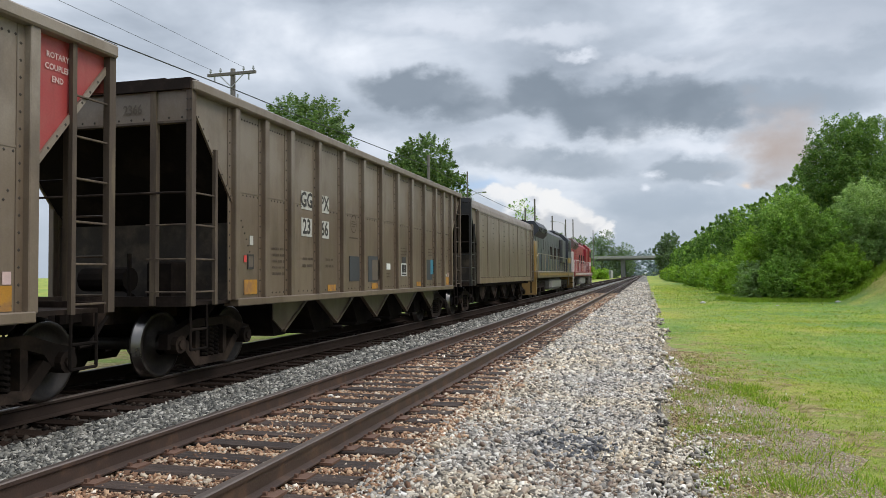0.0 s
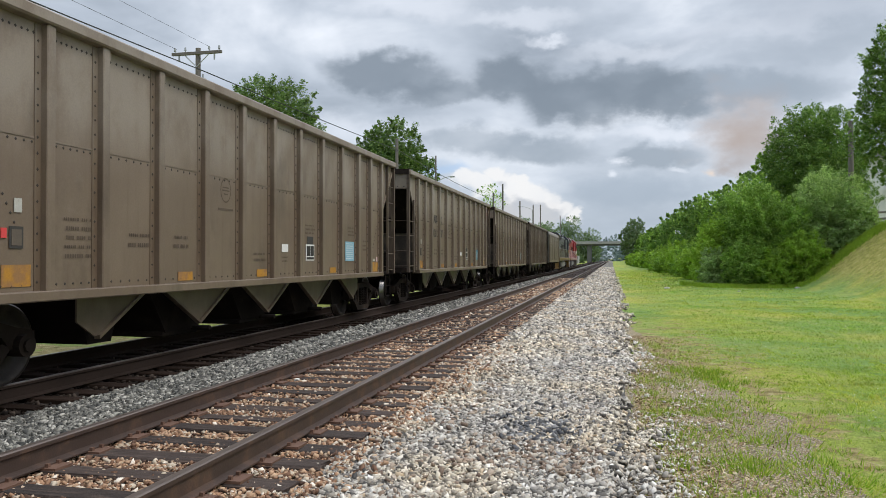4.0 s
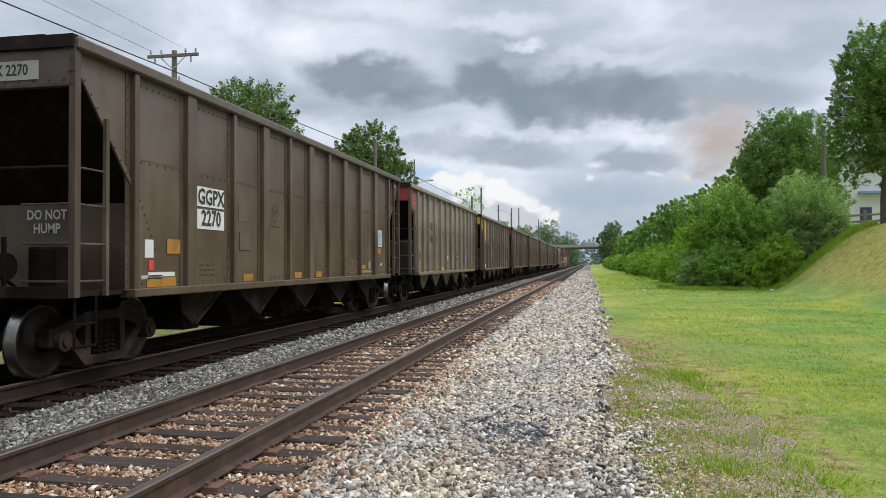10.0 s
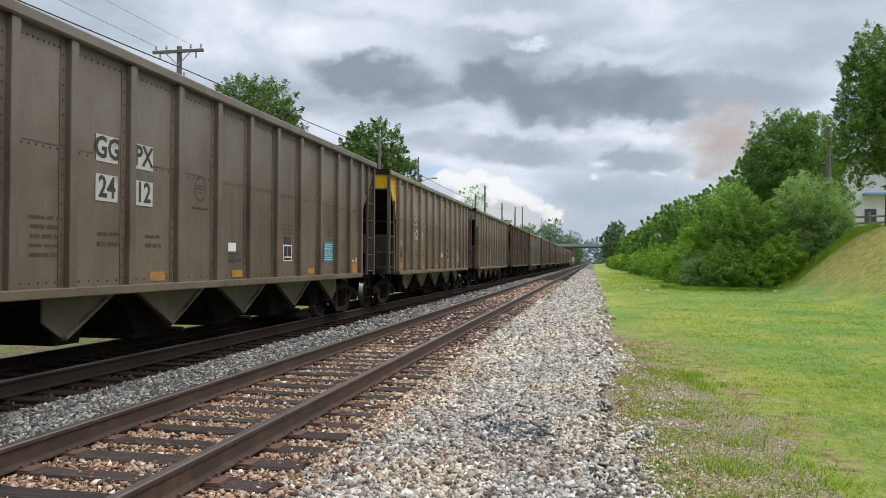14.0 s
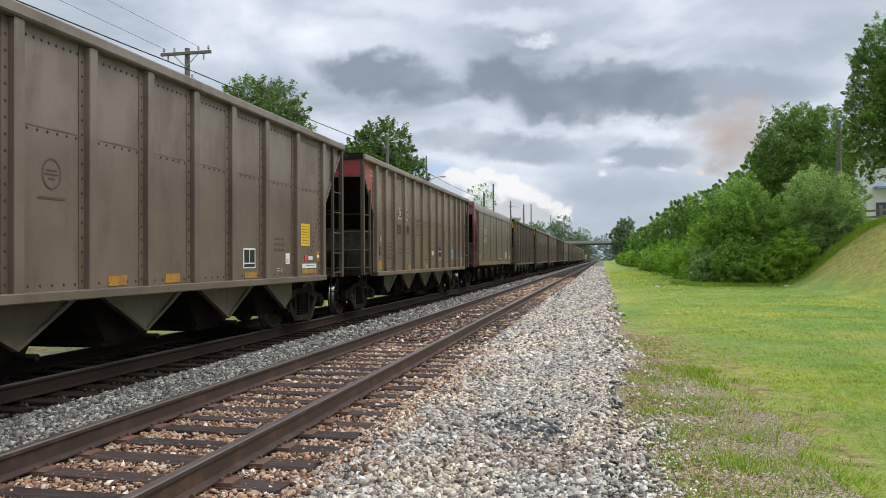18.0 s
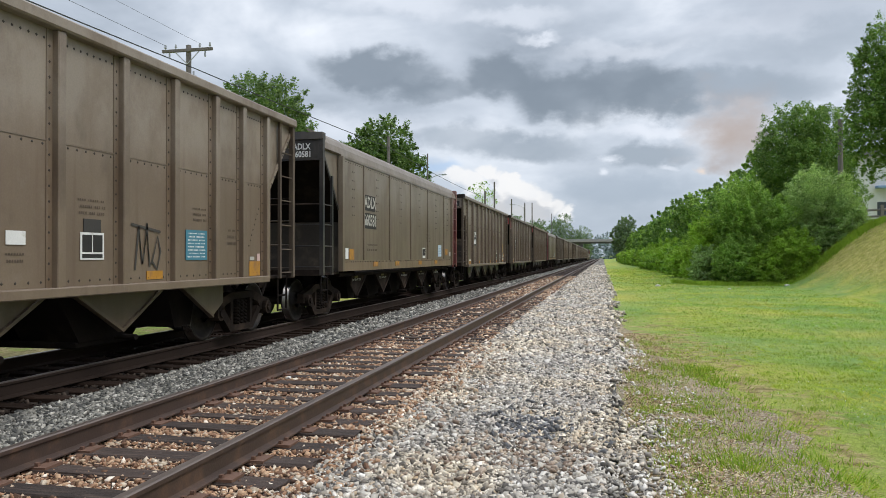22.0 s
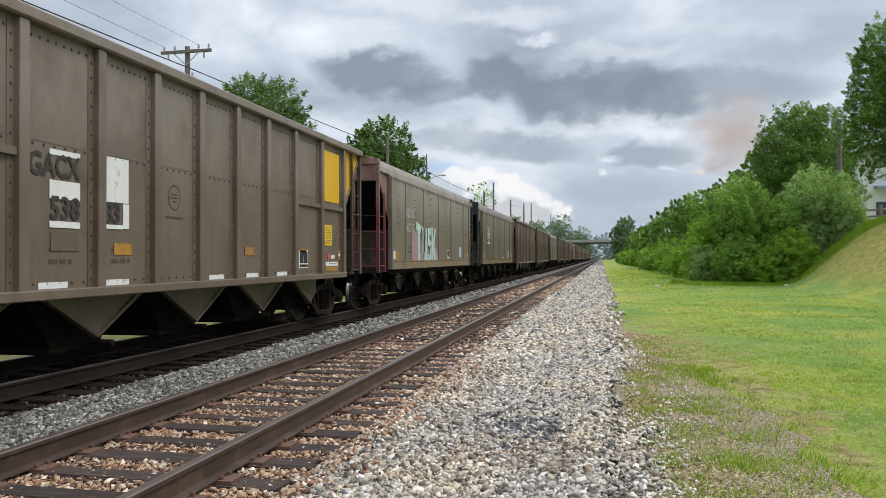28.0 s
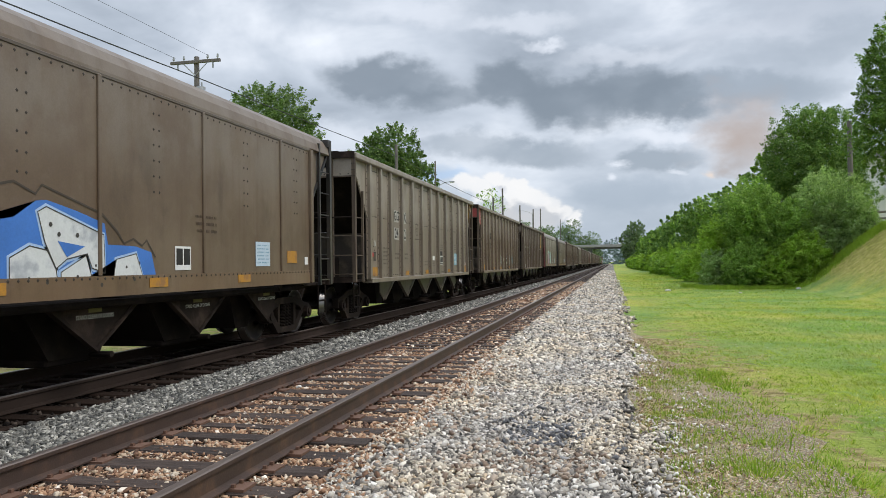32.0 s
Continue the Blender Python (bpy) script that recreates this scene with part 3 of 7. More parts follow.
def grass(name, label, zones, seed):
    """Single blades, each a narrow triangle, thick and thin by patches."""
    r = np.random.default_rng(seed)
    V = []
    for x0, x1, y0, y1, n, h, w in zones:
        x = x0 + (x1 - x0) * r.random(n)
        y = y0 + (y1 - y0) * r.random(n) ** 1.3
        keep = np.array([noise.noise(Vector((a * 0.9, b * 0.6, 1))) + 0.6 * noise.noise(Vector((a * 3.1, b * 2.3, 4))) for a, b in zip(x, y)])
        lim = np.clip((np.interp(y, [5, 9, 12, 16, 22, 30], [2.75, 2.35, 1.75, 1.05, 0.6, 0.3]) - x) * 0.85, -1.6, 0.80)
        k = keep + r.uniform(-0.35, 0.35, n) > lim
        # each zone thins out into the next
        k &= r.random(n) < np.clip((y1 - y) / (0.45 * (y1 - y0)), 0, 1)
        k &= (r.random(n) < np.clip((y - y0) / (0.35 * (y1 - y0)), 0, 1)) | (y0 < 8)
        x, y, keep = x[k], y[k], keep[k]
        n = len(x)
        z = np.array([ground_z(a, b) for a, b in zip(x, y)])
        clump = np.array([noise.noise(Vector((a * 6.5, b * 4.0, 17))) + 0.6 * noise.noise(Vector((a * 15, b * 9, 19))) for a, b in zip(x, y)])
        hh = h * r.uniform(0.5, 1.4, n) * (1 + 0.5 * np.clip(keep, 0, 1)) * np.clip(0.85 + 1.3 * clump, 0.35, 2.2) * np.interp(x, [0.4, 3.2], [0.5, 1.0])
        a = r.uniform(0, 2 * np.pi, n)
        d = np.stack([np.cos(a), np.sin(a), 0 * a], 1) * (w * r.uniform(0.6, 1.3, n))[:, None]
        lean = np.stack([r.normal(size=n), r.normal(size=n), 0 * a], 1) * (hh * 0.45)[:, None]
        p = np.stack([x, y, z - 0.005], 1)
        V.append(np.stack([p - d, p + d, p + lean + np.stack([0 * a, 0 * a, hh], 1)], 1).reshape(-1, 3))
    v = np.concatenate(V)
    whole(name, raw_mesh(name, v, np.arange(len(v)), 3), M_GRASS, label, "grass", kind="stuff")


grass("lawn_grass", "short mown green grass blades", [(0.25, 9.5, 4.6, 17, 300000, 0.026, 0.0045), (0.0, 13.5, 8.5, 36, 175000, 0.030, 0.0075), (0.3, 17, 18, 66, 105000, 0.036, 0.014), (0.3, 10, 42, 130, 38000, 0.06, 0.035)], 5)


def clover():
    """White clover heads dotted over the lawn."""
    r = np.random.default_rng(12)
    x, y = r.uniform(1.8, 10, 600), 5 + 22 * r.random(600) ** 1.3
    k = np.array([noise.noise(Vector((a * 0.35, b * 0.25, 30))) for a, b in zip(x, y)]) > 0.0
    x, y = x[k], y[k]
    z = np.array([ground_z(a, b) for a, b in zip(x, y)]) + 0.05
    p = np.stack([x, y, z], 1)[:, None]
    o = np.array([(-1, 0, 0), (0, -1, -0.4), (1, 0, 0), (0, 0.4, 1)]) * 0.008
    v = (p + o[None]).reshape(-1, 3)
    whole("clover_flowers", raw_mesh("clover_flowers", v, np.arange(len(v)), 4), material("clover_white", (0.7, 0.7, 0.62), 0.8, 0, 0.2), "tiny white clover heads in the lawn", "flowers", kind="stuff")


clover()


def tufts():
    """Broad weeds and taller tufts at the gravel's edge."""
    r = np.random.default_rng(9)
    V = []
    for k in range(975):
        if k == 0:
            cx, cy, m, s = 1.13, 6.75, 160, 0.10
        elif k >= 900:
            cy = 5.0 + 8.0 * r.random() ** 1.1
            cx, m, s = 0.45 + 1.4 * r.random() ** 0.8, int(r.integers(120, 260)), r.uniform(0.09, 0.20)
        elif k < 26:
            cy = 5.0 + 7.5 * r.random() ** 1.2
            cx, m, s = 0.45 + 1.1 * r.random(), int(r.integers(60, 120)), r.uniform(0.06, 0.12)
        else:
            cy = 4.2 + 13 * r.random() ** 1.3
            cx = 0.28 + abs(r.normal()) * 0.55 + (0.1 if cy < 8 else 0)
            m, s = int(r.integers(14, 40)), 0.04 + 0.06 * r.random()
        if 300 < k < 900:
            cx, cy, m, s = r.uniform(1.2, 9.5), 4.6 + 16 * r.random() ** 1.5, 14, 0.05
        x, y = cx + r.normal(size=m) * s, cy + r.normal(size=m) * s
        z = np.array([ground_z(a, b) for a, b in zip(x, y)])
        h = r.uniform(0.02, 0.075, m) * (1.5 if k == 0 else 0.62 if 300 < k < 900 else 1)
        a = r.uniform(0, 2 * np.pi, m)
        d = np.stack([np.cos(a), np.sin(a), 0 * a], 1) * (0.009 if k >= 900 else 0.0065)
        spread = 0.12 if k >= 900 else 0.35
        if k >= 900:
            h = h * 0.75
        o = np.stack([(x - cx) * spread, (y - cy) * spread, h], 1) + r.normal(size=(m, 3)) * 0.02
        p = np.stack([x, y, z], 1)
        V.append(np.stack([p - d, p + d, p + o], 1).reshape(-1, 3))
    v = np.concatenate(V)
    whole("weeds", raw_mesh("weeds", v, np.arange(len(v)), 3), material("weed_leaves", (0.1, 0.2, 0.02), 0.6, 0, 0.3, 2, 10, 0, island=[(0, (0.14, 0.25, 0.025)), (0.6, (0.29, 0.40, 0.055)), (1, (0.47, 0.46, 0.13))], transl=0.35, spec=0.15), "bright green weeds growing through gravel", "weeds", kind="stuff")


tufts()


def litter():
    """Dry stems and bark crumbs on the bare earth."""
    r = np.random.default_rng(14)
    n = 14000
    y = 4 + 14 * r.random(n) ** 1.4
    x = 0.25 + np.abs(r.normal(size=n)) * 0.5
    z = np.array([ground_z(a, b) for a, b in zip(x, y)]) + 0.026
    a = r.uniform(0, np.pi, n)
    l, w = r.uniform(0.006, 0.024, n), r.uniform(0.002, 0.0045, n)
    d = np.stack([np.cos(a) * l, np.sin(a) * l, r.normal(size=n) * 0.006], 1)
    e = np.stack([-np.sin(a) * w, np.cos(a) * w, 0 * a + 0.004], 1)
    p = np.stack([x, y, z], 1)
    v = np.stack([p - d - e, p + d - e, p + d + e, p - d + e], 1).reshape(-1, 3)
    whole("dry_litter", raw_mesh("dry_litter", v, np.arange(len(v)), 4), material("dry_litter", (0.3, 0.2, 0.1), 0.9, 0, 0.3, 3, 30, 0, island=[(0, (0.20, 0.12, 0.06)), (0.5, (0.42, 0.30, 0.17)), (1, (0.64, 0.53, 0.36))]), "dry stems and bark crumbs on bare earth", "litter", kind="stuff")


litter()
M_PALEROCK = material("pale_rock", (0.62, 0.60, 0.56), 0.85, 0, 0.2, 4, 40, 0.2)
for x, y, r_ in ((3.19, 47.3, 0.13), (10.6, 48.0, 0.12), (6.7, 43.5, 0.07), (-4.02, 9.25, 0.035)):
    bm = bmesh.new()
    bmesh.ops.create_icosphere(bm, subdivisions=1, radius=r_)
    for v in bm.verts:
        v.co = Vector((v.co.x * 1.4, v.co.y, v.co.z * 0.6)) * random.uniform(0.8, 1.2)
    ob = whole("rock", bm, M_PALEROCK, "pale rock lying on the grass" if y > 40 else "white stone lying beside the rail", "rock", "rocks")
    ob.location = (x, y, (ground_z(x, y) if x > 0 else -0.2) + r_ * 0.3)


# ---- tracks ----
def build_track(cx, tie_mat, y0, y1, near):
    prof = [(-0.07, -0.186), (0.07, -0.186), (0.07, -0.174), (0.012, -0.155), (0.010, -0.05), (0.036, -0.037), (0.036, -0.010), (0.028, 0.0), (-0.028, 0.0), (-0.036, -0.010), (-0.036, -0.037), (-0.010, -0.05), (-0.012, -0.155), (-0.07, -0.174)]
    for side in (-1, 1):
        bm = prism(bmesh.new(), [(cx + side * 0.753 + x, z) for x, z in prof], "y", -60, 900)
        me = mesh_of("rail", bm)
        me.materials.append(M_RAILTOP)
        r = whole("rail", me, M_RAIL if near else M_RAIL_D, "long rusty steel rail spiked to wooden ties" if near else "shade-dark steel rail carrying the moving train", "rail", "rails", "structure")
        for p in me.polygons:
            if p.normal.z > 0.6 and p.center.z > -0.012:
                p.material_index = 1
    def tie(bm):
        box(bm, -1.3, 1.3, -0.115, 0.115, -0.38, -0.20, 0.012)
    ties = tagged(new("ties"), "row of weathered wooden railway ties", "ties", kind="structure")
    ties.location = (cx, 0, 0)
    r = random.Random(int(-cx * 10))
    shapes = []
    for k in range(4):
        bm = bmesh.new()
        tie(bm)
        for v in bm.verts:
            v.co += Vector((r.uniform(-0.03, 0.03), r.uniform(-0.008, 0.008), r.uniform(-0.006, 0.004)))
        shapes.append(mesh_of("tie", bm))
    plate = cached("tie_plate", lambda bm: (box(bm, -0.18, 0.18, -0.095, 0.095, -0.205, -0.184), [box(bm, sx - 0.014, sx + 0.014, sy - 0.014, sy + 0.014, -0.19, -0.158) for sx in (-0.085, 0.085) for sy in (-0.06, 0.06)]))
    y = y0
    n = 0
    rest = bmesh.new()
    while y < 420:
        if y < y1:
            t = part("tie", shapes[n % 4], tie_mat, ties, at=(r.uniform(-0.04, 0.04), y, r.uniform(-0.012, 0.004)))
            t.rotation_euler = (r.uniform(-0.01, 0.01), 0, r.uniform(-0.02, 0.02) + (math.pi if r.random() < 0.5 else 0))
            if y < 26 and near:
                for sx in (-0.753, 0.753):
                    part("tie_plate", plate, M_PLATE, ties, at=(sx, y, 0))
        else:
            box(rest, -1.3, 1.3, y - 0.115, y + 0.115, -0.35, -0.2)
        y += 0.5
        n += 1
    tagged(part("far_ties", rest, tie_mat, ties), kind="stuff")


build_track(NEAR_X, M_TIE, -6, 60, True)
build_track(TRAIN_X, M_TIE_SHADE, -6, 50, False)

# ---- plants ----
M_BARK = material("bark", (0.09, 0.07, 0.055), 0.9, 0, 0.5, 4, 40, 0.5, stretch=(3, 3, 0.6))


def leaf_mat(name, stops):
    return material(name, (0.06, 0.1, 0.02), 0.6, 0, 0.7, 0.9, 9, 0.0, island=stops, transl=0.4, spec=0.25)


M_LEAF = leaf_mat("leaves_mid", [(0, (0.09, 0.19, 0.035)), (0.5, (0.22, 0.36, 0.07)), (1, (0.42, 0.55, 0.16))])
M_LEAF_L = leaf_mat("leaves_light", [(0, (0.18, 0.31, 0.035)), (0.5, (0.28, 0.42, 0.055)), (1, (0.40, 0.53, 0.11))])
M_LEAF_D = leaf_mat("leaves_dark", [(0, (0.075, 0.15, 0.035)), (0.5, (0.14, 0.24, 0.06)), (1, (0.26, 0.37, 0.12))])
M_LEAF_W = leaf_mat("leaves_deep", [(0, (0.065, 0.125, 0.038)), (0.5, (0.12, 0.19, 0.06)), (1, (0.21, 0.285, 0.11))])
M_LEAF_S = leaf_mat("leaves_silver", [(0, (0.18, 0.29, 0.10)), (0.5, (0.32, 0.43, 0.18)), (1, (0.50, 0.60, 0.32))])
# greyed leaf colours: the haze of distance is painted in
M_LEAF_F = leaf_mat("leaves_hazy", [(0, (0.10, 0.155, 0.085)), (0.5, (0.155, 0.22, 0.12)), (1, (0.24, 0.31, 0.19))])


def leaf_cloud(centres, radii, count, size, seed, spray=60, reach=1.0):
    """Leaves on sprays that stand out of a crown's lobes, over a darker filling of larger leaves."""
    r = np.random.default_rng(seed)
    centres, radii = np.asarray(centres, float), np.asarray(radii, float)
    area = radii[:, 0] * radii[:, 2]
    n = max(int(count / spray * 1.6), 8)
    pick = r.choice(len(centres), n, p=area / area.sum())
    d = r.normal(size=(n, 3)) + np.array([0, 0, 0.25])
    d /= np.linalg.norm(d, axis=1, keepdims=True)
    base = centres[pick] + d * radii[pick] * r.uniform(0.66, 0.98, (n, 1))
    # sprays buried in a neighbouring lobe are left out
    q = np.linalg.norm((base[:, None] - centres[None]) / radii[None], axis=2)
    q[np.arange(n), pick] = 9
    k = q.min(1) > 0.72
    base, d, pick = base[k], d[k], pick[k]
    n = len(base)
    out = d + np.array([0, 0, 0.55]) + r.normal(size=(n, 3)) * 0.4
    out /= np.linalg.norm(out, axis=1, keepdims=True)
    long = radii[pick].mean(1) * r.uniform(0.22, 0.62, n) * reach
    m = max(count // n, 4)
    t = r.random((n, m, 1)) ** 0.8
    p = base[:, None] + (out * long[:, None])[:, None] * t + r.normal(size=(n, m, 3)) * long[:, None, None] * 0.30 * (1.05 - 0.8 * t)
    p = p.reshape(-1, 3)
    s = size * (0.5 + 0.9 * r.random((len(p), 1)))
    # filling
    f = count // 5
    pf = r.choice(len(centres), f, p=area / area.sum())
    df = r.normal(size=(f, 3))
    df /= np.linalg.norm(df, axis=1, keepdims=True)
    p = np.concatenate([p, centres[pf] + df * radii[pf] * r.uniform(0.4, 0.78, (f, 1))])
    s = np.concatenate([s, size * r.uniform(1.3, 2.4, (f, 1))])
    n = len(p)
    up = r.normal(size=(n, 3)) * 0.55 + np.array([0.1, -0.25, 0.75])
    up /= np.linalg.norm(up, axis=1, keepdims=True)
    a = np.cross(up, r.normal(size=(n, 3)))
    a /= np.linalg.norm(a, axis=1, keepdims=True) + 1e-9
    b = np.cross(up, a)
    v = np.stack([p - a * s, p - b * s * 0.5 - up * s * 0.12, p + a * s, p + b * s * 0.5 - up * s * 0.12], 1)
    return v.reshape(-1, 3)


def leaf_mesh(name, verts):
    return raw_mesh(name, verts, np.arange(len(verts)), 4)


def limbs_bm(base, top, r0, tips, seed):
    """A tapered trunk with limbs that reach to the given tips."""
    bm = bmesh.new()
    rr = random.Random(seed)
    base, top = Vector(base), Vector(top)
    pts = [base + (top - base) * k / 5 + Vector((rr.uniform(-1, 1), rr.uniform(-1, 1), 0)) * r0 * 0.6 * (k > 0) for k in range(6)]
    for k in range(5):
        bar(bm, pts[k], pts[k + 1], r0 * (1 - 0.15 * k), 8, r0 * (1 - 0.15 * (k + 1)))
    return bm, pts


def tree(name, label, cat, at, height, width, mat, count, leaf, seed, trunk=0.3, lean=0.0, group="", low=0.25, z0=None, depth=None, bush=False, lobes=9, reach=None):
    """A tree: trunk, limbs and a crown of clumps with an uneven outline."""
    root = thing(name, label, cat, group, at=(at[0], at[1], ground_z(*at[:2]) - 0.1 if z0 is None else z0))
    rr = random.Random(seed)
    cs, rs = [], []
    depth = depth or width
    for k in range(lobes):
        a = 2.4 * k + rr.uniform(-0.4, 0.4)
        q = (k + 0.5) / lobes
        zz = low + (1 - low) * ((0.10 + 0.72 * q) if bush else (0.16 + 0.62 * q))
        f = (0.62 + 0.3 * rr.random()) * (1 - q ** 3 * 0.75)
        cs.append((math.cos(a) * f * width * 0.27, math.sin(a) * f * depth * 0.27, zz * height))
        g = rr.uniform(0.85, 1.15)
        rs.append((width * 0.27 * g, depth * 0.27 * g, min(height * (1 - low) * 0.24, width * 0.34) * g))
    me = leaf_mesh("crown", leaf_cloud(cs, rs, count, leaf, seed, 60 if bush else 45, reach or (1.0 if bush else 0.62)))
    part("crown", me, mat, root)
    bm, pts = limbs_bm((0, 0, 0), (lean, 0, height * 0.72), trunk, None, seed)
    part("trunk", bm, M_BARK, root)
    for k in range(6):
        c = Vector(cs[(k * 3) % len(cs)])
        p = pts[2 + k % 3]
        part("limb", bar(bmesh.new(), p, c, trunk * 0.35, 6, trunk * 0.08), M_BARK, root)
    return root


def build_plants():
    # west side, beyond the train
    tree("tree", "leafy green broadleaf tree behind the railway", "tree", (-28.0, 60), 17.1, 12.0, M_LEAF_W, 66000, 0.12, 11, low=0.1, lobes=14)
    tree("tree", "round-crowned green tree beside a utility pole", "tree", (-30.2, 100), 20.6, 15.6, M_LEAF_W, 54000, 0.18, 12, low=0.1, lobes=14)
    tree("tree", "leafy treetop behind the hopper cars", "tree", (-31.0, 45), 15.3, 7.2, M_LEAF_S, 20000, 0.15, 13)
    tree("tree", "thin half-bare tree among street poles", "tree", (-28.4, 180), 22, 9, M_LEAF_S, 4200, 0.13, 14, trunk=0.3, lobes=22)
    for k, (x, y, h, w) in enumerate(((-22, 258, 14.5, 12), (-19, 345, 19.5, 14), (-2.2, 348, 13.5, 13), (-31, 270, 15, 14), (-30, 345, 17, 14), (-38, 240, 12, 12))):
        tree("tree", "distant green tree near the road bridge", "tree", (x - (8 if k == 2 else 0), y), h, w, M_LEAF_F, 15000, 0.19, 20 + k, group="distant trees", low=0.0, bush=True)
    # east embankment
    for k, (x, y, h, w, m, c) in enumerate(((8.9, 52.6, 6.7, 4.6, M_LEAF, 30000), (7.0, 53.4, 4.6, 3.4, M_LEAF_L, 15000), (10.6, 52.2, 5.4, 3.8, M_LEAF, 20000), (8.3, 50.8, 3.0, 3.6, M_LEAF, 14000), (9.9, 50.4, 2.3, 2.8, M_LEAF_L, 10000), (6.4, 51.8, 2.4, 2.2, M_LEAF_S, 7000))):
        tree("shrub", "dense leafy shrub at the foot of the embankment", "shrub", (x, y), h, w, m, int(c * 1.7), 0.056, 310 + k, trunk=0.1, low=0.0, group="thicket shrubs", bush=True, lobes=15)
    tree("shrub", "silvery green shrub on the embankment", "shrub", (13.6, 53), 6.5, 5.2, M_LEAF_S, 56000, 0.056, 32, trunk=0.12, low=0.0, depth=4.0, z0=-0.1, bush=True, lobes=22)
    tree("shrub", "silvery green shrub on the embankment", "shrub", (14.9, 52), 5.0, 3.0, M_LEAF_S, 24000, 0.056, 39, trunk=0.1, low=0.0, depth=3.0, z0=0.6, bush=True, lobes=12)
    tree("shrub", "low leafy shrub at the lawn's edge", "shrub", (11.4, 50.8), 3.2, 4.4, M_LEAF_L, 34000, 0.054, 33, trunk=0.08, low=0.0, depth=3.0, z0=-0.45, bush=True, lobes=14)
    tree("tree", "broad green tree on top of the embankment", "tree", (15.0, 62), 9.9, 8.4, M_LEAF_D, 84000, 0.072, 34, low=0.05, lobes=16)
    tree("tree", "tall green tree beside a fence on the embankment", "tree", (16.7, 47.5), 11.4, 6.6, M_LEAF_D, 58000, 0.07, 37, low=0.22, lobes=18)
    rr = random.Random(3)
    for k in range(22):
        y = 66 + k * 9.5 + rr.uniform(-2, 2)
        x = 12.6 - 1.4 * min(k / 5, 1) - 0.5 * k / 22 + rr.uniform(-0.5, 0.5)
        h = (10.0 if k < 2 else 9.3) - ground_z(x, y) + rr.uniform(-0.5, 0.5)
        tree("tree", "green hedge tree along the embankment", "tree", (x, y), h, 6.5, (M_LEAF, M_LEAF_D, M_LEAF_D)[k % 3], 12000 if k < 8 else 5000, 0.12 if k < 8 else 0.21, 50 + k, group="embankment trees", low=0.0, bush=True, lobes=14, reach=0.5)
    for k in range(24):
        y = 61 + k * 7.5 + rr.uniform(-2, 2)
        x = 7.6 - 2.2 * k / 24 + rr.uniform(-0.5, 0.5)
        tree("shrub", "light green shrub at the foot of the embankment", "shrub", (x, y), rr.uniform(2.0, 3.6), rr.uniform(3.0, 4.6), (M_LEAF_L, M_LEAF_L, M_LEAF)[k % 3], 7500 if k < 8 else 3500, 0.092 if k < 8 else 0.165, 90 + k, trunk=0.06, group="embankment shrubs", low=0.0, bush=True, lobes=10)
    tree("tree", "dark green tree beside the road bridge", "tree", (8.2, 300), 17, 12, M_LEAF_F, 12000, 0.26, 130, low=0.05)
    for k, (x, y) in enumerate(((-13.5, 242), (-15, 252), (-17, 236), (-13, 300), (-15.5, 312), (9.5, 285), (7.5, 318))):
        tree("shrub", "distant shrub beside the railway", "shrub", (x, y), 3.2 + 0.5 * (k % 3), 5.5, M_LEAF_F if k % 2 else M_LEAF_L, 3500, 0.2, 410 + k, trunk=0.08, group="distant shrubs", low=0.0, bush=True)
    # far wood beyond the bridge
    v = []
    for k in range(60):
        x = -150 + 300 * k / 59
        c = [(x + rr.uniform(-3, 3), 520 + rr.uniform(0, 60), rr.uniform(0, 12)) for _ in range(9)]
        v.append(leaf_cloud(c, [(5.5, 4.5, 4.5)] * 9, 1000, 0.6, 200 + k))
    # blue-grey distance haze is mixed into these leaf colours
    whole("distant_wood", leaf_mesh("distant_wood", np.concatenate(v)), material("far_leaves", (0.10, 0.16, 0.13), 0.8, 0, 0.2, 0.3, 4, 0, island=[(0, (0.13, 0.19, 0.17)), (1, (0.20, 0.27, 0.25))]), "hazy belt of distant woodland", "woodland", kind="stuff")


build_plants()

# ---- poles, wires, bridge, buildings ----
M_POLE = material("pole_wood", (0.155, 0.142, 0.13), 0.9, 0, 0.4, 3, 40, 0.3, stretch=(4, 4, 0.5))
M_STEEL = material("galvanised", (0.42, 0.43, 0.44), 0.5, 0.6, 0.2, 4, 40, 0.05)
M_CONC = material("concrete", (0.36, 0.36, 0.35), 0.85, 0, 0.25, 1.2, 30, 0.2, dirt=(0.24, 0.23, 0.22))
M_CONC_D = material("concrete_dark", (0.14, 0.14, 0.135), 0.9, 0, 0.3, 1.2, 30, 0.2)
M_WIRE = material("wire_black", (0.03, 0.03, 0.032), 0.6, 0, 0.1)
M_GLASSY = material("insulator", (0.30, 0.32, 0.33), 0.25, 0, 0.1)
M_WALLW = material("siding_white", (0.72, 0.73, 0.74), 0.7, 0, 0.12, 2, 30, 0.05)
M_FENCE = material("fence_wood", (0.20, 0.19, 0.18), 0.85, 0, 0.3, 3, 40, 0.3)
M_DARKGLASS = material("window_dark", (0.05, 0.06, 0.07), 0.15, 0, 0.1)


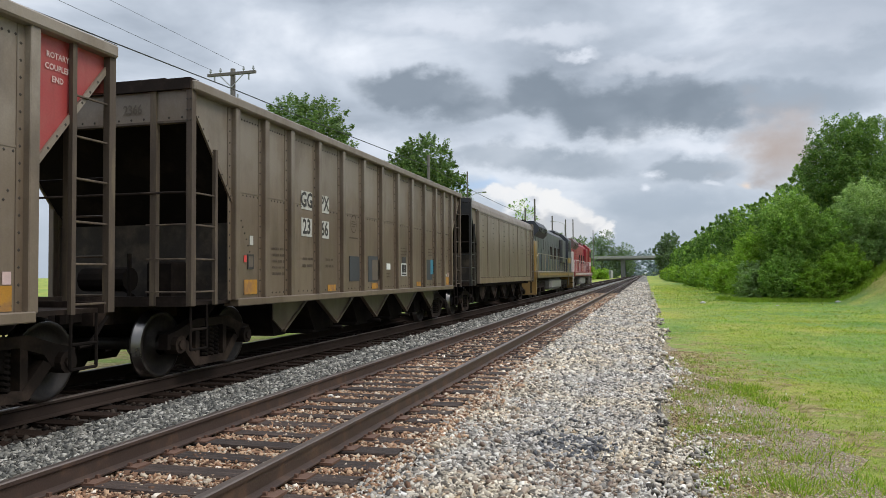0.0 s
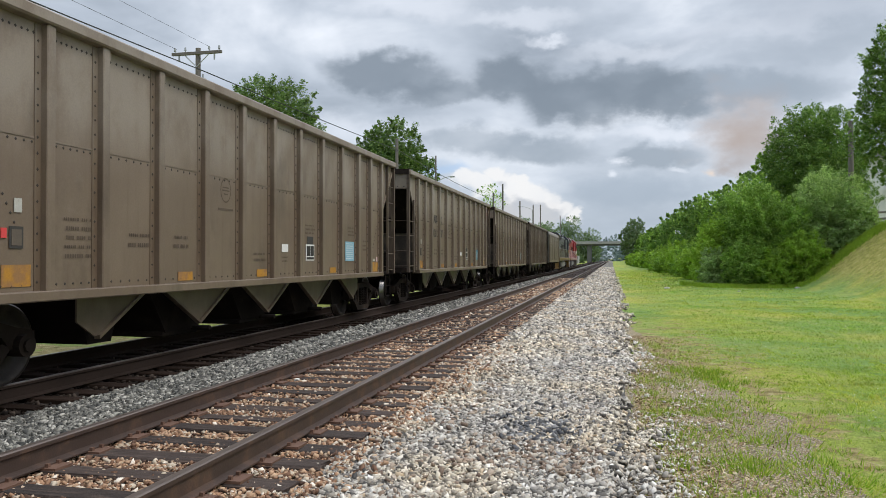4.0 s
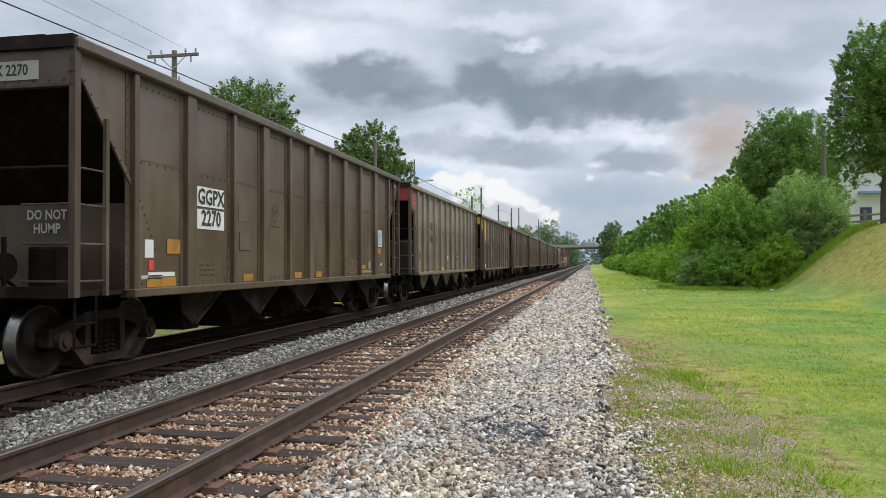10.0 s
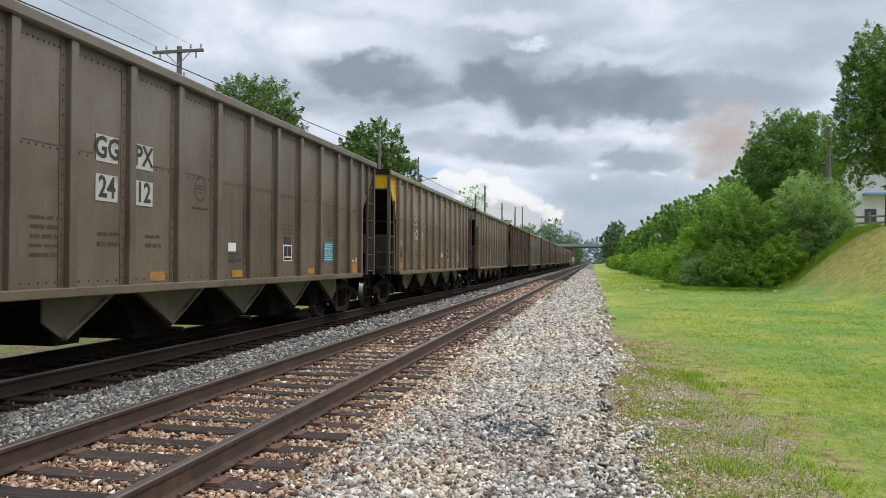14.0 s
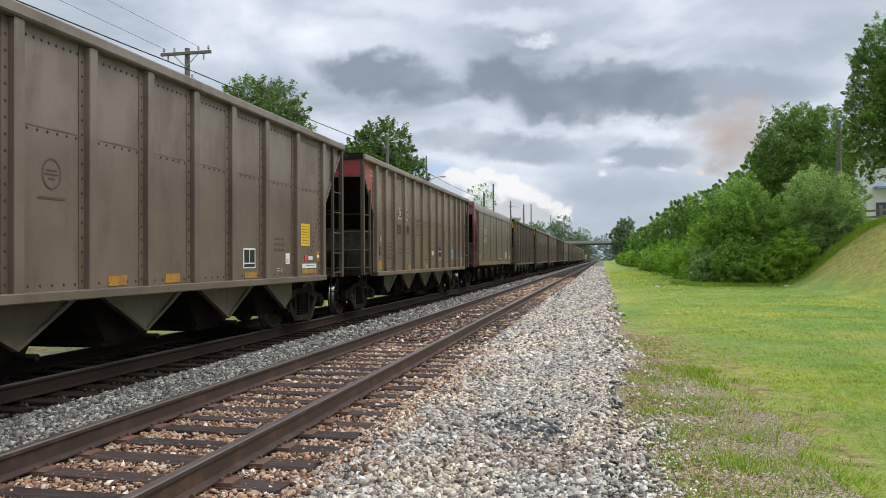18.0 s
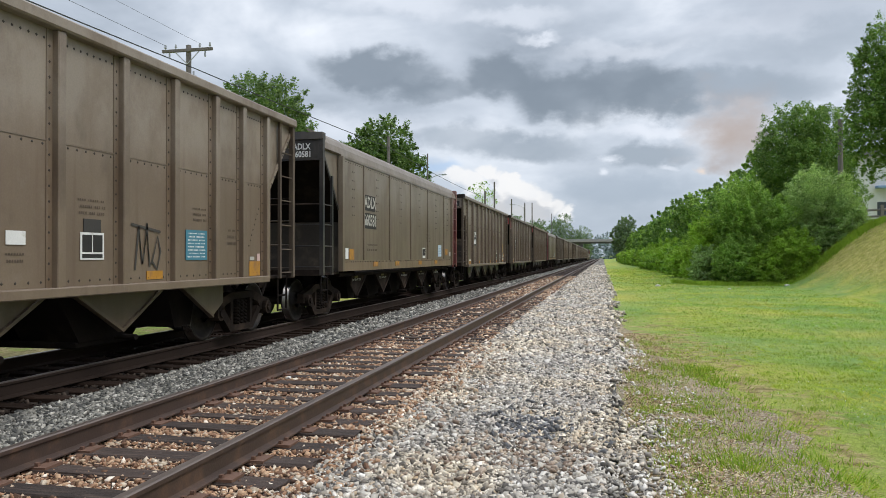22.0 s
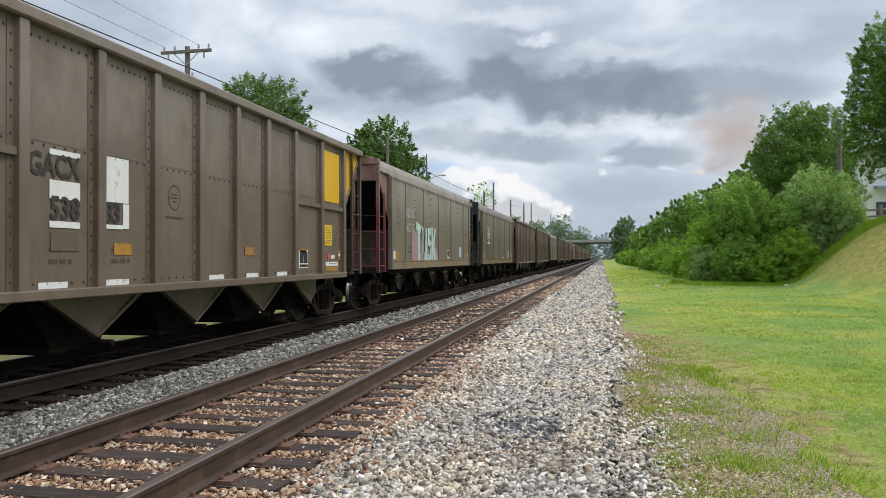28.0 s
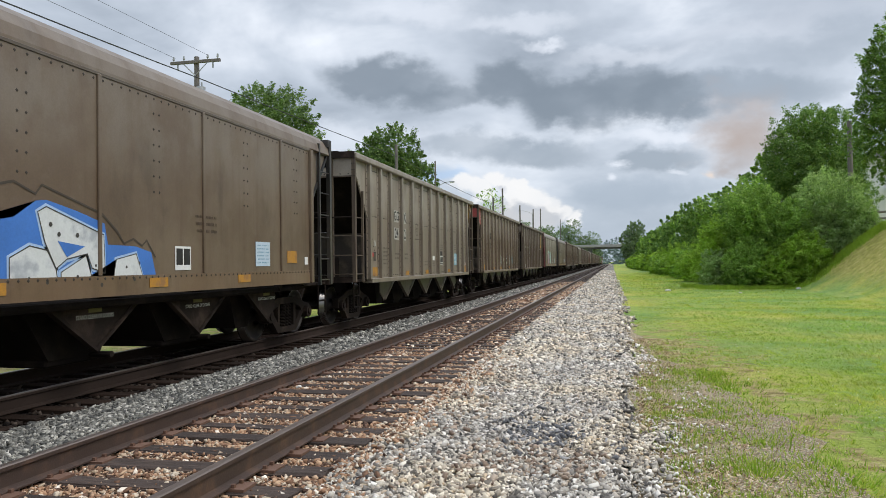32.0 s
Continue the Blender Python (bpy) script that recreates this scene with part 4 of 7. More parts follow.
def utility_pole(x, y, h, arm=True, r=0.15, label="weathered wooden utility pole with crossarm and insulators"):
    g = ground_z(x, y) - 0.2
    p = thing("utility_pole", label, "utility pole", "utility poles", at=(x, y, g))
    part("shaft", bar(bmesh.new(), (0, 0, 0), (0, 0, h - g), r, 12, r * 0.72), M_POLE, p)
    if arm:
        z = h - g - 0.25
        part("crossarm", box(bmesh.new(), -1.2, 1.2, -0.17, -0.06, z - 0.06, z + 0.07, 0.01), M_POLE, p)
        for sx in (-1.05, -0.55, 0.6, 1.08):
            part("insulator", cached("insulator", lambda bm: (bar(bm, (0, 0, 0), (0, 0, 0.1), 0.02, 6), bar(bm, (0, 0, 0.08), (0, 0, 0.22), 0.055, 10, 0.035))), M_GLASSY, p, at=(sx, -0.12, z + 0.06))
        for s in (-1, 1):
            part("brace", bar(bmesh.new(), (s * 0.62, -0.12, z - 0.02), (0, -0.12, z - 0.6), 0.022, 6), M_STEEL, p)
            part("hanger", bar(bmesh.new(), (s * 0.85, -0.12, z - 0.05), (s * 0.85, -0.12, z - 0.32), 0.035, 6), M_GLASSY, p)
    return p


utility_pole(-17.7, 30, 10.65)
tr = thing("line_transformer", "small grey line equipment on a pole", "transformer", at=(-17.4, 29.8, 8.95))
part("tank", bar(bmesh.new(), (0, 0, -0.2), (0, 0, 0.3), 0.2, 12), M_STEEL, tr)
part("bushing", bar(bmesh.new(), (0.05, 0, 0.3), (0.05, 0, 0.5), 0.04, 8), M_GLASSY, tr)
utility_pole(-16.5, 57.3, 10.85, False, 0.17, "plain weathered wooden utility pole")
utility_pole(-16.5, 70.8, 11.3, False, 0.10, "slim grey utility pole")
for x, y, h in ((-16.5, 107, 10.8), (-16.5, 116.5, 13), (-16.5, 139, 12), (-16.5, 163, 13), (-16.5, 180, 14.2), (-16.5, 250, 15.5)):
    utility_pole(x, y, h, False, 0.17, "distant wooden utility pole beside the railway")


def street_lamp(x, y, h, reach):
    g = ground_z(x, y) - 0.2
    p = thing("street_lamp", "grey street lamp with a curved arm", "street lamp", "street lamps", at=(x, y, g))
    part("post", bar(bmesh.new(), (0, 0, 0), (0, 0, h - g - 0.7), 0.09, 10, 0.06), M_STEEL, p)
    bm = bmesh.new()
    pts = [(reach * k / 6, 0, h - g - 0.7 + 0.7 * math.sin(k / 6 * math.pi / 2)) for k in range(7)]
    tube(bm, pts, 0.04)
    part("arm", bm, M_STEEL, p)
    part("lamp_head", box(bmesh.new(), min(reach, reach * 1.3), max(reach, reach * 1.3), -0.14, 0.14, h - g - 0.09, h - g + 0.07, 0.04), M_STEEL, p)


street_lamp(-18.4, 78.3, 10.1, 1.7)
street_lamp(-16.9, 165, 12.8, -2.4)


def wire(a, b, sag, r=0.012, name="overhead_wire", label="thin black overhead wire between poles"):
    bm = bmesh.new()
    a, b = Vector(a), Vector(b)
    n = 14
    pts = [a.lerp(b, k / n) - Vector((0, 0, sag * 4 * (k / n) * (1 - k / n))) for k in range(n + 1)]
    tube(bm, pts, r, 5)
    whole(name, bm, M_WIRE, label, "wire", "overhead wires")


# a thick cable and the thinner lines above it
wire((-17.4, -25, 9.35), (-17.4, 30, 9.62), 0.40, 0.024, label="thick black cable slung along the poles")
wire((-17.4, 30, 9.62), (-16.4, 57.3, 9.95), 0.06, 0.024, label="thick black cable slung along the poles")
wire((-16.4, 57.3, 9.95), (-16.4, 107, 9.8), 0.3, 0.024, label="thick black cable slung along the poles")
wire((-18.75, -25, 10.9), (-18.75, 30, 10.66), 0.15, 0.008)
wire((-17.15, -25, 10.9), (-17.1, 30, 10.66), 0.15, 0.006)


def bridge():
    b = thing("road_bridge", "grey concrete road bridge over the railway", "bridge", at=(0, 330, 0))
    part("deck", box(bmesh.new(), -60, 40, -5, 5, 7.5, 7.9), M_CONC, b)
    part("parapet", box(bmesh.new(), -60, 40, -5.3, -5, 7.7, 8.7), M_CONC, b)
    part("parapet", box(bmesh.new(), -60, 40, 5, 5.3, 7.7, 8.7), M_CONC, b)
    for x in (-30, -9.4, 6.2):
        part("pier", box(bmesh.new(), x - 0.9, x + 0.9, -4, 4, -0.5, 7.0), M_CONC_D, b)
    for k in range(7):
        part("girder", box(bmesh.new(), -60, 40, -4.6 + k * 1.5, -4.2 + k * 1.5, 7.0, 7.52), M_CONC_D, b)
    part("abutment", prism(bmesh.new(), [(8, -0.5), (8, 2), (13, 7.0), (40, 7.0), (40, -0.5)], "y", -5, 5), M_CONC_D, b)


bridge()
wall = thing("retaining_wall", "low grey block retaining wall beside the bridge", "wall", at=(-12.5, 285, 0))
for k in range(5):
    for j in range(8):
        part("block", cached("wall_block", lambda bm: box(bm, -0.4, 0.4, -1.0, 1.0, 0, 0.58, 0.03)), M_CONC, wall, at=(0, -8 + j * 2.05 + (k % 2), -0.5 + k * 0.6))


def house():
    g = 3.4
    h = thing("house", "white-sided building behind the embankment trees", "house", at=(25, 68, g))
    part("wall", box(bmesh.new(), -5.4, 8, 0, 9, 0, 6.2), M_WALLW, h)
    part("roof", prism(bmesh.new(), [(-5.9, 6.15), (1.3, 8.2), (8.5, 6.15)], "y", -0.5, 9.5), material("roof_grey", (0.2, 0.2, 0.21), 0.9, 0, 0.25), h)
    part("awning", box(bmesh.new(), -3.2, -0.4, -0.7, 0.0, 3.5, 3.7, 0.02), material("awning_blue", (0.22, 0.34, 0.52), 0.7, 0, 0.2), h)
    for x in (-2.6, 0.6, 4):
        w = part("window", box(bmesh.new(), x - 0.55, x + 0.55, -0.04, 0.05, 1.2, 2.5), M_WALLW, h)
        part("pane", box(bmesh.new(), x - 0.45, x + 0.45, -0.06, -0.02, 1.3, 2.4), M_DARKGLASS, w)


house()


def tall_grass():
    """Rank grass along the shrubs' foot and over the embankment's shoulder."""
    r = np.random.default_rng(77)
    n = 26000
    t = r.random(n)
    x = np.where(t < 0.5, r.uniform(10.5, 16.5, n), r.uniform(4.6, 12.5, n))
    y = np.where(t < 0.5, 50.6 - (x - 10.5) * 0.25 + r.normal(size=n) * 0.55, 49.6 + r.normal(size=n) * 0.5 + np.where(x < 6, (6 - x) * 3, 0))
    z = np.array([ground_z(a, b) for a, b in zip(x, y)])
    h = r.uniform(0.15, 0.55, n) * np.where(t < 0.5, 0.6, 0.6)
    a = r.uniform(0, 2 * np.pi, n)
    d = np.stack([np.cos(a), np.sin(a), 0 * a], 1) * 0.02
    lean = np.stack([r.normal(size=n) * h * 0.35, r.normal(size=n) * h * 0.35, h], 1)
    p = np.stack([x, y, z - 0.02], 1)
    v = np.stack([p - d, p + d, p + lean], 1).reshape(-1, 3)
    whole("tall_grass", raw_mesh("tall_grass", v, np.arange(len(v)), 3), material("rank_grass", (0.2, 0.3, 0.05), 0.8, 0, 0.5, 0.8, 6, 0, island=[(0, (0.20, 0.31, 0.04)), (1, (0.38, 0.48, 0.07))], transl=0.35, spec=0.15), "rank unmown grass at the foot of the shrubs", "grass", kind="stuff")


tall_grass()


def fence():
    f = thing("guard_fence", "grey wooden post and rail fence on the embankment", "fence", at=(0, 0, 0))
    for k in range(5):
        x, y = 15.9 + k * 1.15, 52.0 - k * 0.05
        z = ground_z(x, y)
        part("post", box(bmesh.new(), x - 0.09, x + 0.09, y - 0.09, y + 0.09, z - 0.2, z + 1.0), M_FENCE, f)
    for z in (0.45, 0.85):
        part("fence_rail", bar(bmesh.new(), (15.7, 52.0, ground_z(15.9, 52.0) + z), (20.7, 51.8, ground_z(20.5, 51.8) + z), 0.07, 6), M_FENCE, f)


fence()
utility_pole(15.4, 54.5, 10.45, False, 0.2, "brown wooden pole standing among embankment shrubs")
s = thing("track_sign", "small white sign on a post by the embankment", "sign", at=(10.5, 120, ground_z(10.5, 120)))
part("post", bar(bmesh.new(), (0, 0, -0.2), (0, 0, 4.2), 0.06, 8), M_STEEL, s)
part("board", box(bmesh.new(), -1.1, 1.1, -0.06, -0.02, 3.9, 4.5), M_WALLW, s)

# ---- the train ----
PITCH, PITCH_R = 16.24, 16.06
# how far the first car's front has come, second by second: an even roll and its small unevenness
ROLL = [(0, 40.81), (4, 85.79), (8, 130.99), (12, 176.38), (16, 221.85), (20, 267.43), (24, 313.24), (28, 359.11), (32, 405.01)]
UNEVEN = {0: 0.12, 1: 0.16, 2: 0.10, 3: 0.03, 5.5: -0.07, 7: 0.0, 8: 0.0, 9: -0.07, 10: -0.13, 11: -0.04, 12: 0.03, 13: 0.03, 14: 0.16, 15: 0.2, 16: 0.17, 17: 0.11, 18: -0.02, 19: 0.03, 20: 0.08, 21: 0.06, 22: 0.04, 23: 0.03, 24: 0.1, 25: 0.1, 26: 0.03, 27: -0.06, 28: -0.07, 29: -0.03, 30: 0.0, 31: 0.12, 32: 0.16}
TRAIN = [(t, float(np.interp(t, *zip(*ROLL)) + np.interp(t, list(UNEVEN), list(UNEVEN.values())))) for t in range(33)]
MOVERS, WHEELS = [], []

TAN, DUN, BROWN_C, PALE, RUSTY = (0.157, 0.114, 0.080), (0.138, 0.102, 0.078), (0.116, 0.077, 0.049), (0.205, 0.170, 0.134), (0.086, 0.055, 0.035)
RED, YEL, CRIM, BLK, ORG = (0.36, 0.045, 0.045), (0.70, 0.40, 0.004), (0.17, 0.028, 0.038), (0.022, 0.022, 0.025), (0.52, 0.09, 0.03)
WHITE_P = (0.72, 0.72, 0.70)


def paint(c):
    """Weathered car paint: fading, dust, rust streaks that run down, and a sky sheen painted up high."""
    name = "paint_%d_%d_%d" % tuple(round(v * 1000) for v in c)
    if name in MATS:
        return MATS[name]
    m = bpy.data.materials.new(name)
    m.use_nodes = True
    n = Nodes(m.node_tree)
    co = n.add("ShaderNodeTexCoord").outputs["Object"]
    info = n.add("ShaderNodeObjectInfo").outputs["Random"]
    co = n.vmath("ADD", co, n.add("ShaderNodeCombineXYZ", {0: n.math("MULTIPLY", info, 37.0), 1: n.math("MULTIPLY", info, 91.0)}).outputs[0])
    streak = n.noise(n.vmath("MULTIPLY", co, (4, 4, 0.25)), 1.6, 5, 0.6)
    broad = n.noise(co, 0.7, 5, 0.6)
    blot = n.noise(co, 4.0, 6, 0.65)
    grain = n.noise(co, 50.0, 3, 0.6)
    dust = c if max(c) > 0.6 else tuple(0.65 * v + 0.35 * w for v, w in zip(c, (0.27, 0.215, 0.155)))
    rust = tuple(0.45 * v + 0.55 * w for v, w in zip(c, (0.085, 0.045, 0.025)))
    grime = tuple(0.5 * v for v in c)
    pale = tuple(0.7 * v + 0.3 * w for v, w in zip(c, (0.34, 0.31, 0.27)))
    x = n.mix(n.step(broad, 0.38, 0.66, 0.0, 0.75), (*c, 1), dust)
    x = n.mix(n.step(blot, 0.55, 0.75, 0.0, 0.3), x, pale)
    x = n.mix(n.step(n.noise(n.vmath("MULTIPLY", co, (1.3, 1.3, 0.55)), 1.1, 7, 0.68), 0.50, 0.72, 0.0, 0.55), x, grime)
    x = n.mix(n.step(streak, 0.52, 0.78, 0.0, 0.5), x, rust)
    # paler upper side: faded paint plus the sky's sheen put into the colour
    high = n.step(n.add("ShaderNodeSeparateXYZ", {0: co}).outputs[2], 2.3, 3.2)
    sheen_fade = n.math("MULTIPLY", high, n.step(n.noise(n.vmath("MULTIPLY", co, (1.2, 1.2, 0.8)), 1.3, 6, 0.62), 0.34, 0.60, 0.15, 0.75))
    if max(c) < 0.3:
        x = n.mix(sheen_fade, x, tuple(0.55 * v + 0.45 * w * min(1, max(c) / 0.16) ** 1.5 for v, w in zip(c, (0.45, 0.41, 0.35))))
    f = n.math("ADD", n.math("MULTIPLY", n.math("SUBTRACT", grain, 0.5), 0.35), n.math("ADD", n.math("MULTIPLY", info, 0.10), 0.95))
    x = n.mix(1.0, x, n.add("ShaderNodeCombineXYZ", {0: f, 1: f, 2: f}).outputs[0], "MULTIPLY")
    b = n.add("ShaderNodeBsdfPrincipled", {"Base Color": x, "Roughness": n.math("ADD", n.math("MULTIPLY", streak, 0.3), 0.27)})
    bp = n.add("ShaderNodeBump", {"Strength": 0.25, "Distance": 0.03, "Height": n.math("ADD", n.noise(co, 1.6, 2, 0.5), n.math("MULTIPLY", grain, 0.05))})
    n.put(b.inputs["Normal"], bp.outputs[0])
    n.put(n.add("ShaderNodeOutputMaterial").inputs[0], b.outputs[0])
    MATS[name] = m
    return m


# grimy steel, darkened further for the shade under and inside the cars
M_DARK = material("grimy_shaded_steel", (0.011, 0.0085, 0.0075), 0.9, 0, 0.5, 2, 30, 0.3, dirt=(0.020, 0.015, 0.012), spec=0.08)
M_POST = material("end_post_grime", (0.078, 0.055, 0.039), 0.7, 0, 0.5, 2, 40, 0.15, dirt=(0.12, 0.09, 0.058), stretch=(3, 3, 0.5))
# dusty brown bulkhead, its base darkened for shade in the open end
M_POST2 = material("bulkhead_dust_shade", (0.040, 0.032, 0.026), 0.8, 0, 0.6, 2, 30, 0.2, dirt=(0.085, 0.066, 0.048))
# dusty underframe steel with under-car shade in its base colour
M_UNDER = material("underframe_dust_shade", (0.020, 0.0142, 0.0115), 0.85, 0, 0.5, 2, 30, 0.3, dirt=(0.050, 0.035, 0.027), spec=0.15)
M_RIVET = material("rivet_dark", (0.042, 0.033, 0.027), 0.7, 0, 0.3)
M_TREAD = material("wheel_tread", (0.20, 0.19, 0.185), 0.30, 1.0, 0.15, 6, 60, 0.03)
M_WHEEL = material("wheel_web", (0.021, 0.016, 0.014), 0.6, 0.3, 0.5, 5, 40, 0.2, dirt=(0.045, 0.036, 0.03))
M_STENCIL = material("stencil_black", (0.040, 0.037, 0.034), 0.7, 0, 0.4, 6, 60, 0.0)
M_WHITE = material("sign_white", WHITE_P, 0.6, 0, 0.25, 5, 60, 0.0, dirt=(0.42, 0.40, 0.36), dirt_amount=0.2)
M_OFFWHITE = material("faded_white", (0.46, 0.45, 0.41), 0.7, 0, 0.3, 5, 60, 0.0, dirt=(0.30, 0.27, 0.22), dirt_amount=0.4)
M_AMBER = material("sign_amber", (0.46, 0.22, 0.025), 0.6, 0, 0.5, 5, 60, 0.0, dirt=(0.26, 0.135, 0.05), dirt_amount=0.7)
M_DULL = material("sign_dull", (0.14, 0.12, 0.035), 0.7, 0, 0.4, 5, 60, 0.0)
M_YELLOW = material("sign_yellow", (0.72, 0.46, 0.02), 0.55, 0, 0.2, 5, 60, 0.0)
M_BLUEP = material("placard_blue", (0.22, 0.42, 0.52), 0.5, 0, 0.2, 5, 60, 0.0)
M_TEALP = material("placard_teal", (0.05, 0.20, 0.28), 0.5, 0, 0.2, 5, 60, 0.0)
M_PALEP = material("placard_pale", (0.50, 0.60, 0.70), 0.4, 0, 0.15, 5, 60, 0.0)
M_DULLW = material("sign_grimy", (0.25, 0.21, 0.16), 0.7, 0, 0.4, 5, 60, 0.0)
M_ROYAL2 = material("placard_ink", (0.16, 0.32, 0.44), 0.5, 0, 0.2, 5, 60, 0.0)
M_ROYAL = material("placard_royal", (0.07, 0.15, 0.50), 0.5, 0, 0.2, 5, 60, 0.0)
M_REDP = material("sticker_red", (0.65, 0.06, 0.06), 0.5, 0, 0.2, 5, 60, 0.0)
M_FAINT = material("faint_stencil", (0.114, 0.091, 0.068), 0.7, 0, 0.4, 6, 60, 0.0)
M_PINK = material("stencil_pink", (0.58, 0.42, 0.40), 0.7, 0, 0.3, 6, 60, 0.0)
M_BLACKP = material("panel_black", (0.02, 0.018, 0.017), 0.6, 0, 0.3, 6, 60, 0.0)

XP, XR = 1.53, 1.62       # the side sheet and the outside of the ribs, from the car's middle
LEN = 14.72
Z0, Z1 = 0.98, 3.95


def text_mesh(s, h, wide=0.82):
    key = "text_%s_%.3f_%.2f" % (s, h, wide)
    if key not in CACHE:
        cu = bpy.data.curves.new("lettering", "FONT")
        cu.body, cu.size, cu.align_x, cu.align_y, cu.resolution_u = s, h * 1.38, "CENTER", "CENTER", 2
        cu.offset = h * 0.035
        ob = bpy.data.objects.new("lettering", cu)
        scene.collection.objects.link(ob)
        me = bpy.data.meshes.new_from_object(ob.evaluated_get(bpy.context.evaluated_depsgraph_get()))
        bpy.data.objects.remove(ob)
        bpy.data.curves.remove(cu)
        me.transform(Matrix(((0, 0, 1, 0), (wide, 0, 0, 0), (0, 1, 0, 0), (0, 0, 0, 1))))
        me.materials.clear()
        me.materials.append(None)
        me.name = "lettering"
        CACHE[key] = me
    return CACHE[key]


def words(car, s, u, z, h, mat, x=XP + 0.012, wide=0.92):
    return part("lettering", text_mesh(s, h, wide), mat, car, at=(x, u, z))


def words_end(car, s, x, z, h, mat, y=-0.012, wide=0.82):
    ob = part("lettering", text_mesh(s, h, wide), mat, car, at=(x, y, z))
    ob.rotation_euler = (0, 0, -math.pi / 2)
    return ob


def patch(car, name, u, z, w, h, mat, x=XP, label="", lift=0.005):
    me = cached("patch_%.2f_%.2f" % (w, h), lambda bm: box(bm, -0.002, 0.004, -w / 2, w / 2, -h / 2, h / 2))
    return part(name, me, mat, car, label, at=(x + lift, u, z))


TONE = {"now": (0.1, 0.1, 0.1)}


def faint():
    """Old stencil paint, a little darker than the side it is on."""
    c = tuple(v * 0.62 for v in TONE["now"])
    return material("faint_%d" % round(c[0] * 10000), c, 0.7, 0, 0.4, 6, 60, 0.0)


def lines(car, u, z, w, h, n, mat, x=XP, lift=0.003):
    """Small writing that is too worn to read: broken bars."""
    def make(bm):
        r = random.Random(int(w * 100 + h * 10 + n))
        for k in range(n):
            zz = h / 2 - h * (k + 0.5) / n
            y = -w / 2 + r.uniform(0, w * 0.12)
            word = r.randint(3, 8)
            while y < w / 2 - 0.03:
                d = r.uniform(0.016, 0.030)
                q = h / n * (0.21 if k % 3 else 0.17)
                bm.faces.new([bm.verts.new((0, a, b)) for a, b in ((y, zz - q), (y + d, zz - q), (y + d, zz + q), (y, zz + q))])
                word -= 1
                y += d + (0.012 if word else 0.045)
                word = word or r.randint(3, 8)
    mat = faint() if mat is M_FAINT else mat
    return tagged(part("worn_writing", cached("lines_%.2f_%.2f_%d" % (w, h, n), make), mat, car, at=(x + lift, u, z)), kind="stuff")


def data_box(car, u, z, s=0.41, cap=False):
    b = patch(car, "data_panel", u, z, s, s * 0.76, M_WHITE, label="white-framed service data panel")
    k = s
    for dy, dz, w, h in ((-0.225, 0.075, 0.40, 0.48), (0.225, 0.075, 0.40, 0.48), (0, -0.275, 0.86, 0.11)):
        me = cached("databox_%.2f_%.2f_%.2f" % (w, h, k), lambda bm: box(bm, 0, 0.003, -w * k / 2, w * k / 2, -h * k / 2, h * k / 2))
        part("field", me, M_BLACKP, b, at=(0.004, dy * k, dz * k))
    if cap:
        patch(car, "data_panel_cap", u, z + 0.235, 0.30, 0.15, M_STENCIL)


def frame_mark(car, u, z, w, h):
    """A thin painted outline with one upright, its field left bare."""
    def make(bm):
        for y0, y1, z0, z1 in ((-w / 2, w / 2, h / 2 - 0.02, h / 2), (-w / 2, w / 2, -h / 2, -h / 2 + 0.02), (-w / 2, -w / 2 + 0.02, -h / 2 + 0.02, h / 2 - 0.02), (w / 2 - 0.02, w / 2, -h / 2 + 0.02, h / 2 - 0.02), (-0.01, 0.01, -0.02, h / 2 - 0.02), (-w / 2 + 0.02, w / 2 - 0.02, -0.04, -0.02)):
            box(bm, 0, 0.003, y0, y1, z0, z1)
    part("data_frame", cached("data_frame_%.2f" % w, make), M_DULLW, car, at=(XP + 0.004, u, z))


def ring(car, u, z, r=0.19, mat=None):
    def make(bm):
        for k in range(20):
            a, b = [2 * math.pi * (k + j) / 20 for j in (0, 1)]
            f = [bm.verts.new((0, q * math.cos(w) * 0.85, q * math.sin(w))) for q, w in ((r, a), (r, b), (r * 0.88, b), (r * 0.88, a))]
            bm.faces.new(f)
        for zz, q in ((0.22, 0.5), (-0.02, 0.6), (-0.3, 0.3)):
            box(bm, -0.001, 0.001, -r * q, r * q, r * zz - r * 0.05, r * zz + r * 0.05)
        box(bm, -0.001, 0.001, -r * 1.2, r * 1.2, -r * 1.6, -r * 1.45)
    part("emblem", cached("ring_%.2f" % r, make), mat or faint(), car, at=(XP + 0.004, u, z))


def rivet_mesh(key, spots, r=0.024):
    """Small pyramidal rivet heads at (x, y, z) on faces that look to +x."""
    if key in CACHE:
        return CACHE[key]
    v, f = [], []
    for x, y, z in spots:
        b = len(v)
        v += [(x, y - r, z), (x, y, z - r), (x, y + r, z), (x, y, z + r), (x + r * 0.75, y, z)]
        for a, c in ((0, 1), (1, 2), (2, 3), (3, 0)):
            f += [b + a, b + c, b + 4]
    CACHE[key] = raw_mesh("rivets", v, f, 3)
    return CACHE[key]


MID = LEN / 2
RIBS = {"A": [MID + v for v in (-6.24, -5.36, -4.48, -3.375, -2.25, -1.125, 0, 1.125, 2.25, 3.375, 4.48, 5.36, 6.24)], "B": [MID + v for v in (-6.2, -4.83, -3.46, -2.25, -1.125, 0, 1.125, 2.25, 3.46, 4.83, 6.2)]}
RIBS["C"] = RIBS["W"] = RIBS["B"]
SEAMS = [2.70, 4.98, 7.27, 9.52, 12.1]


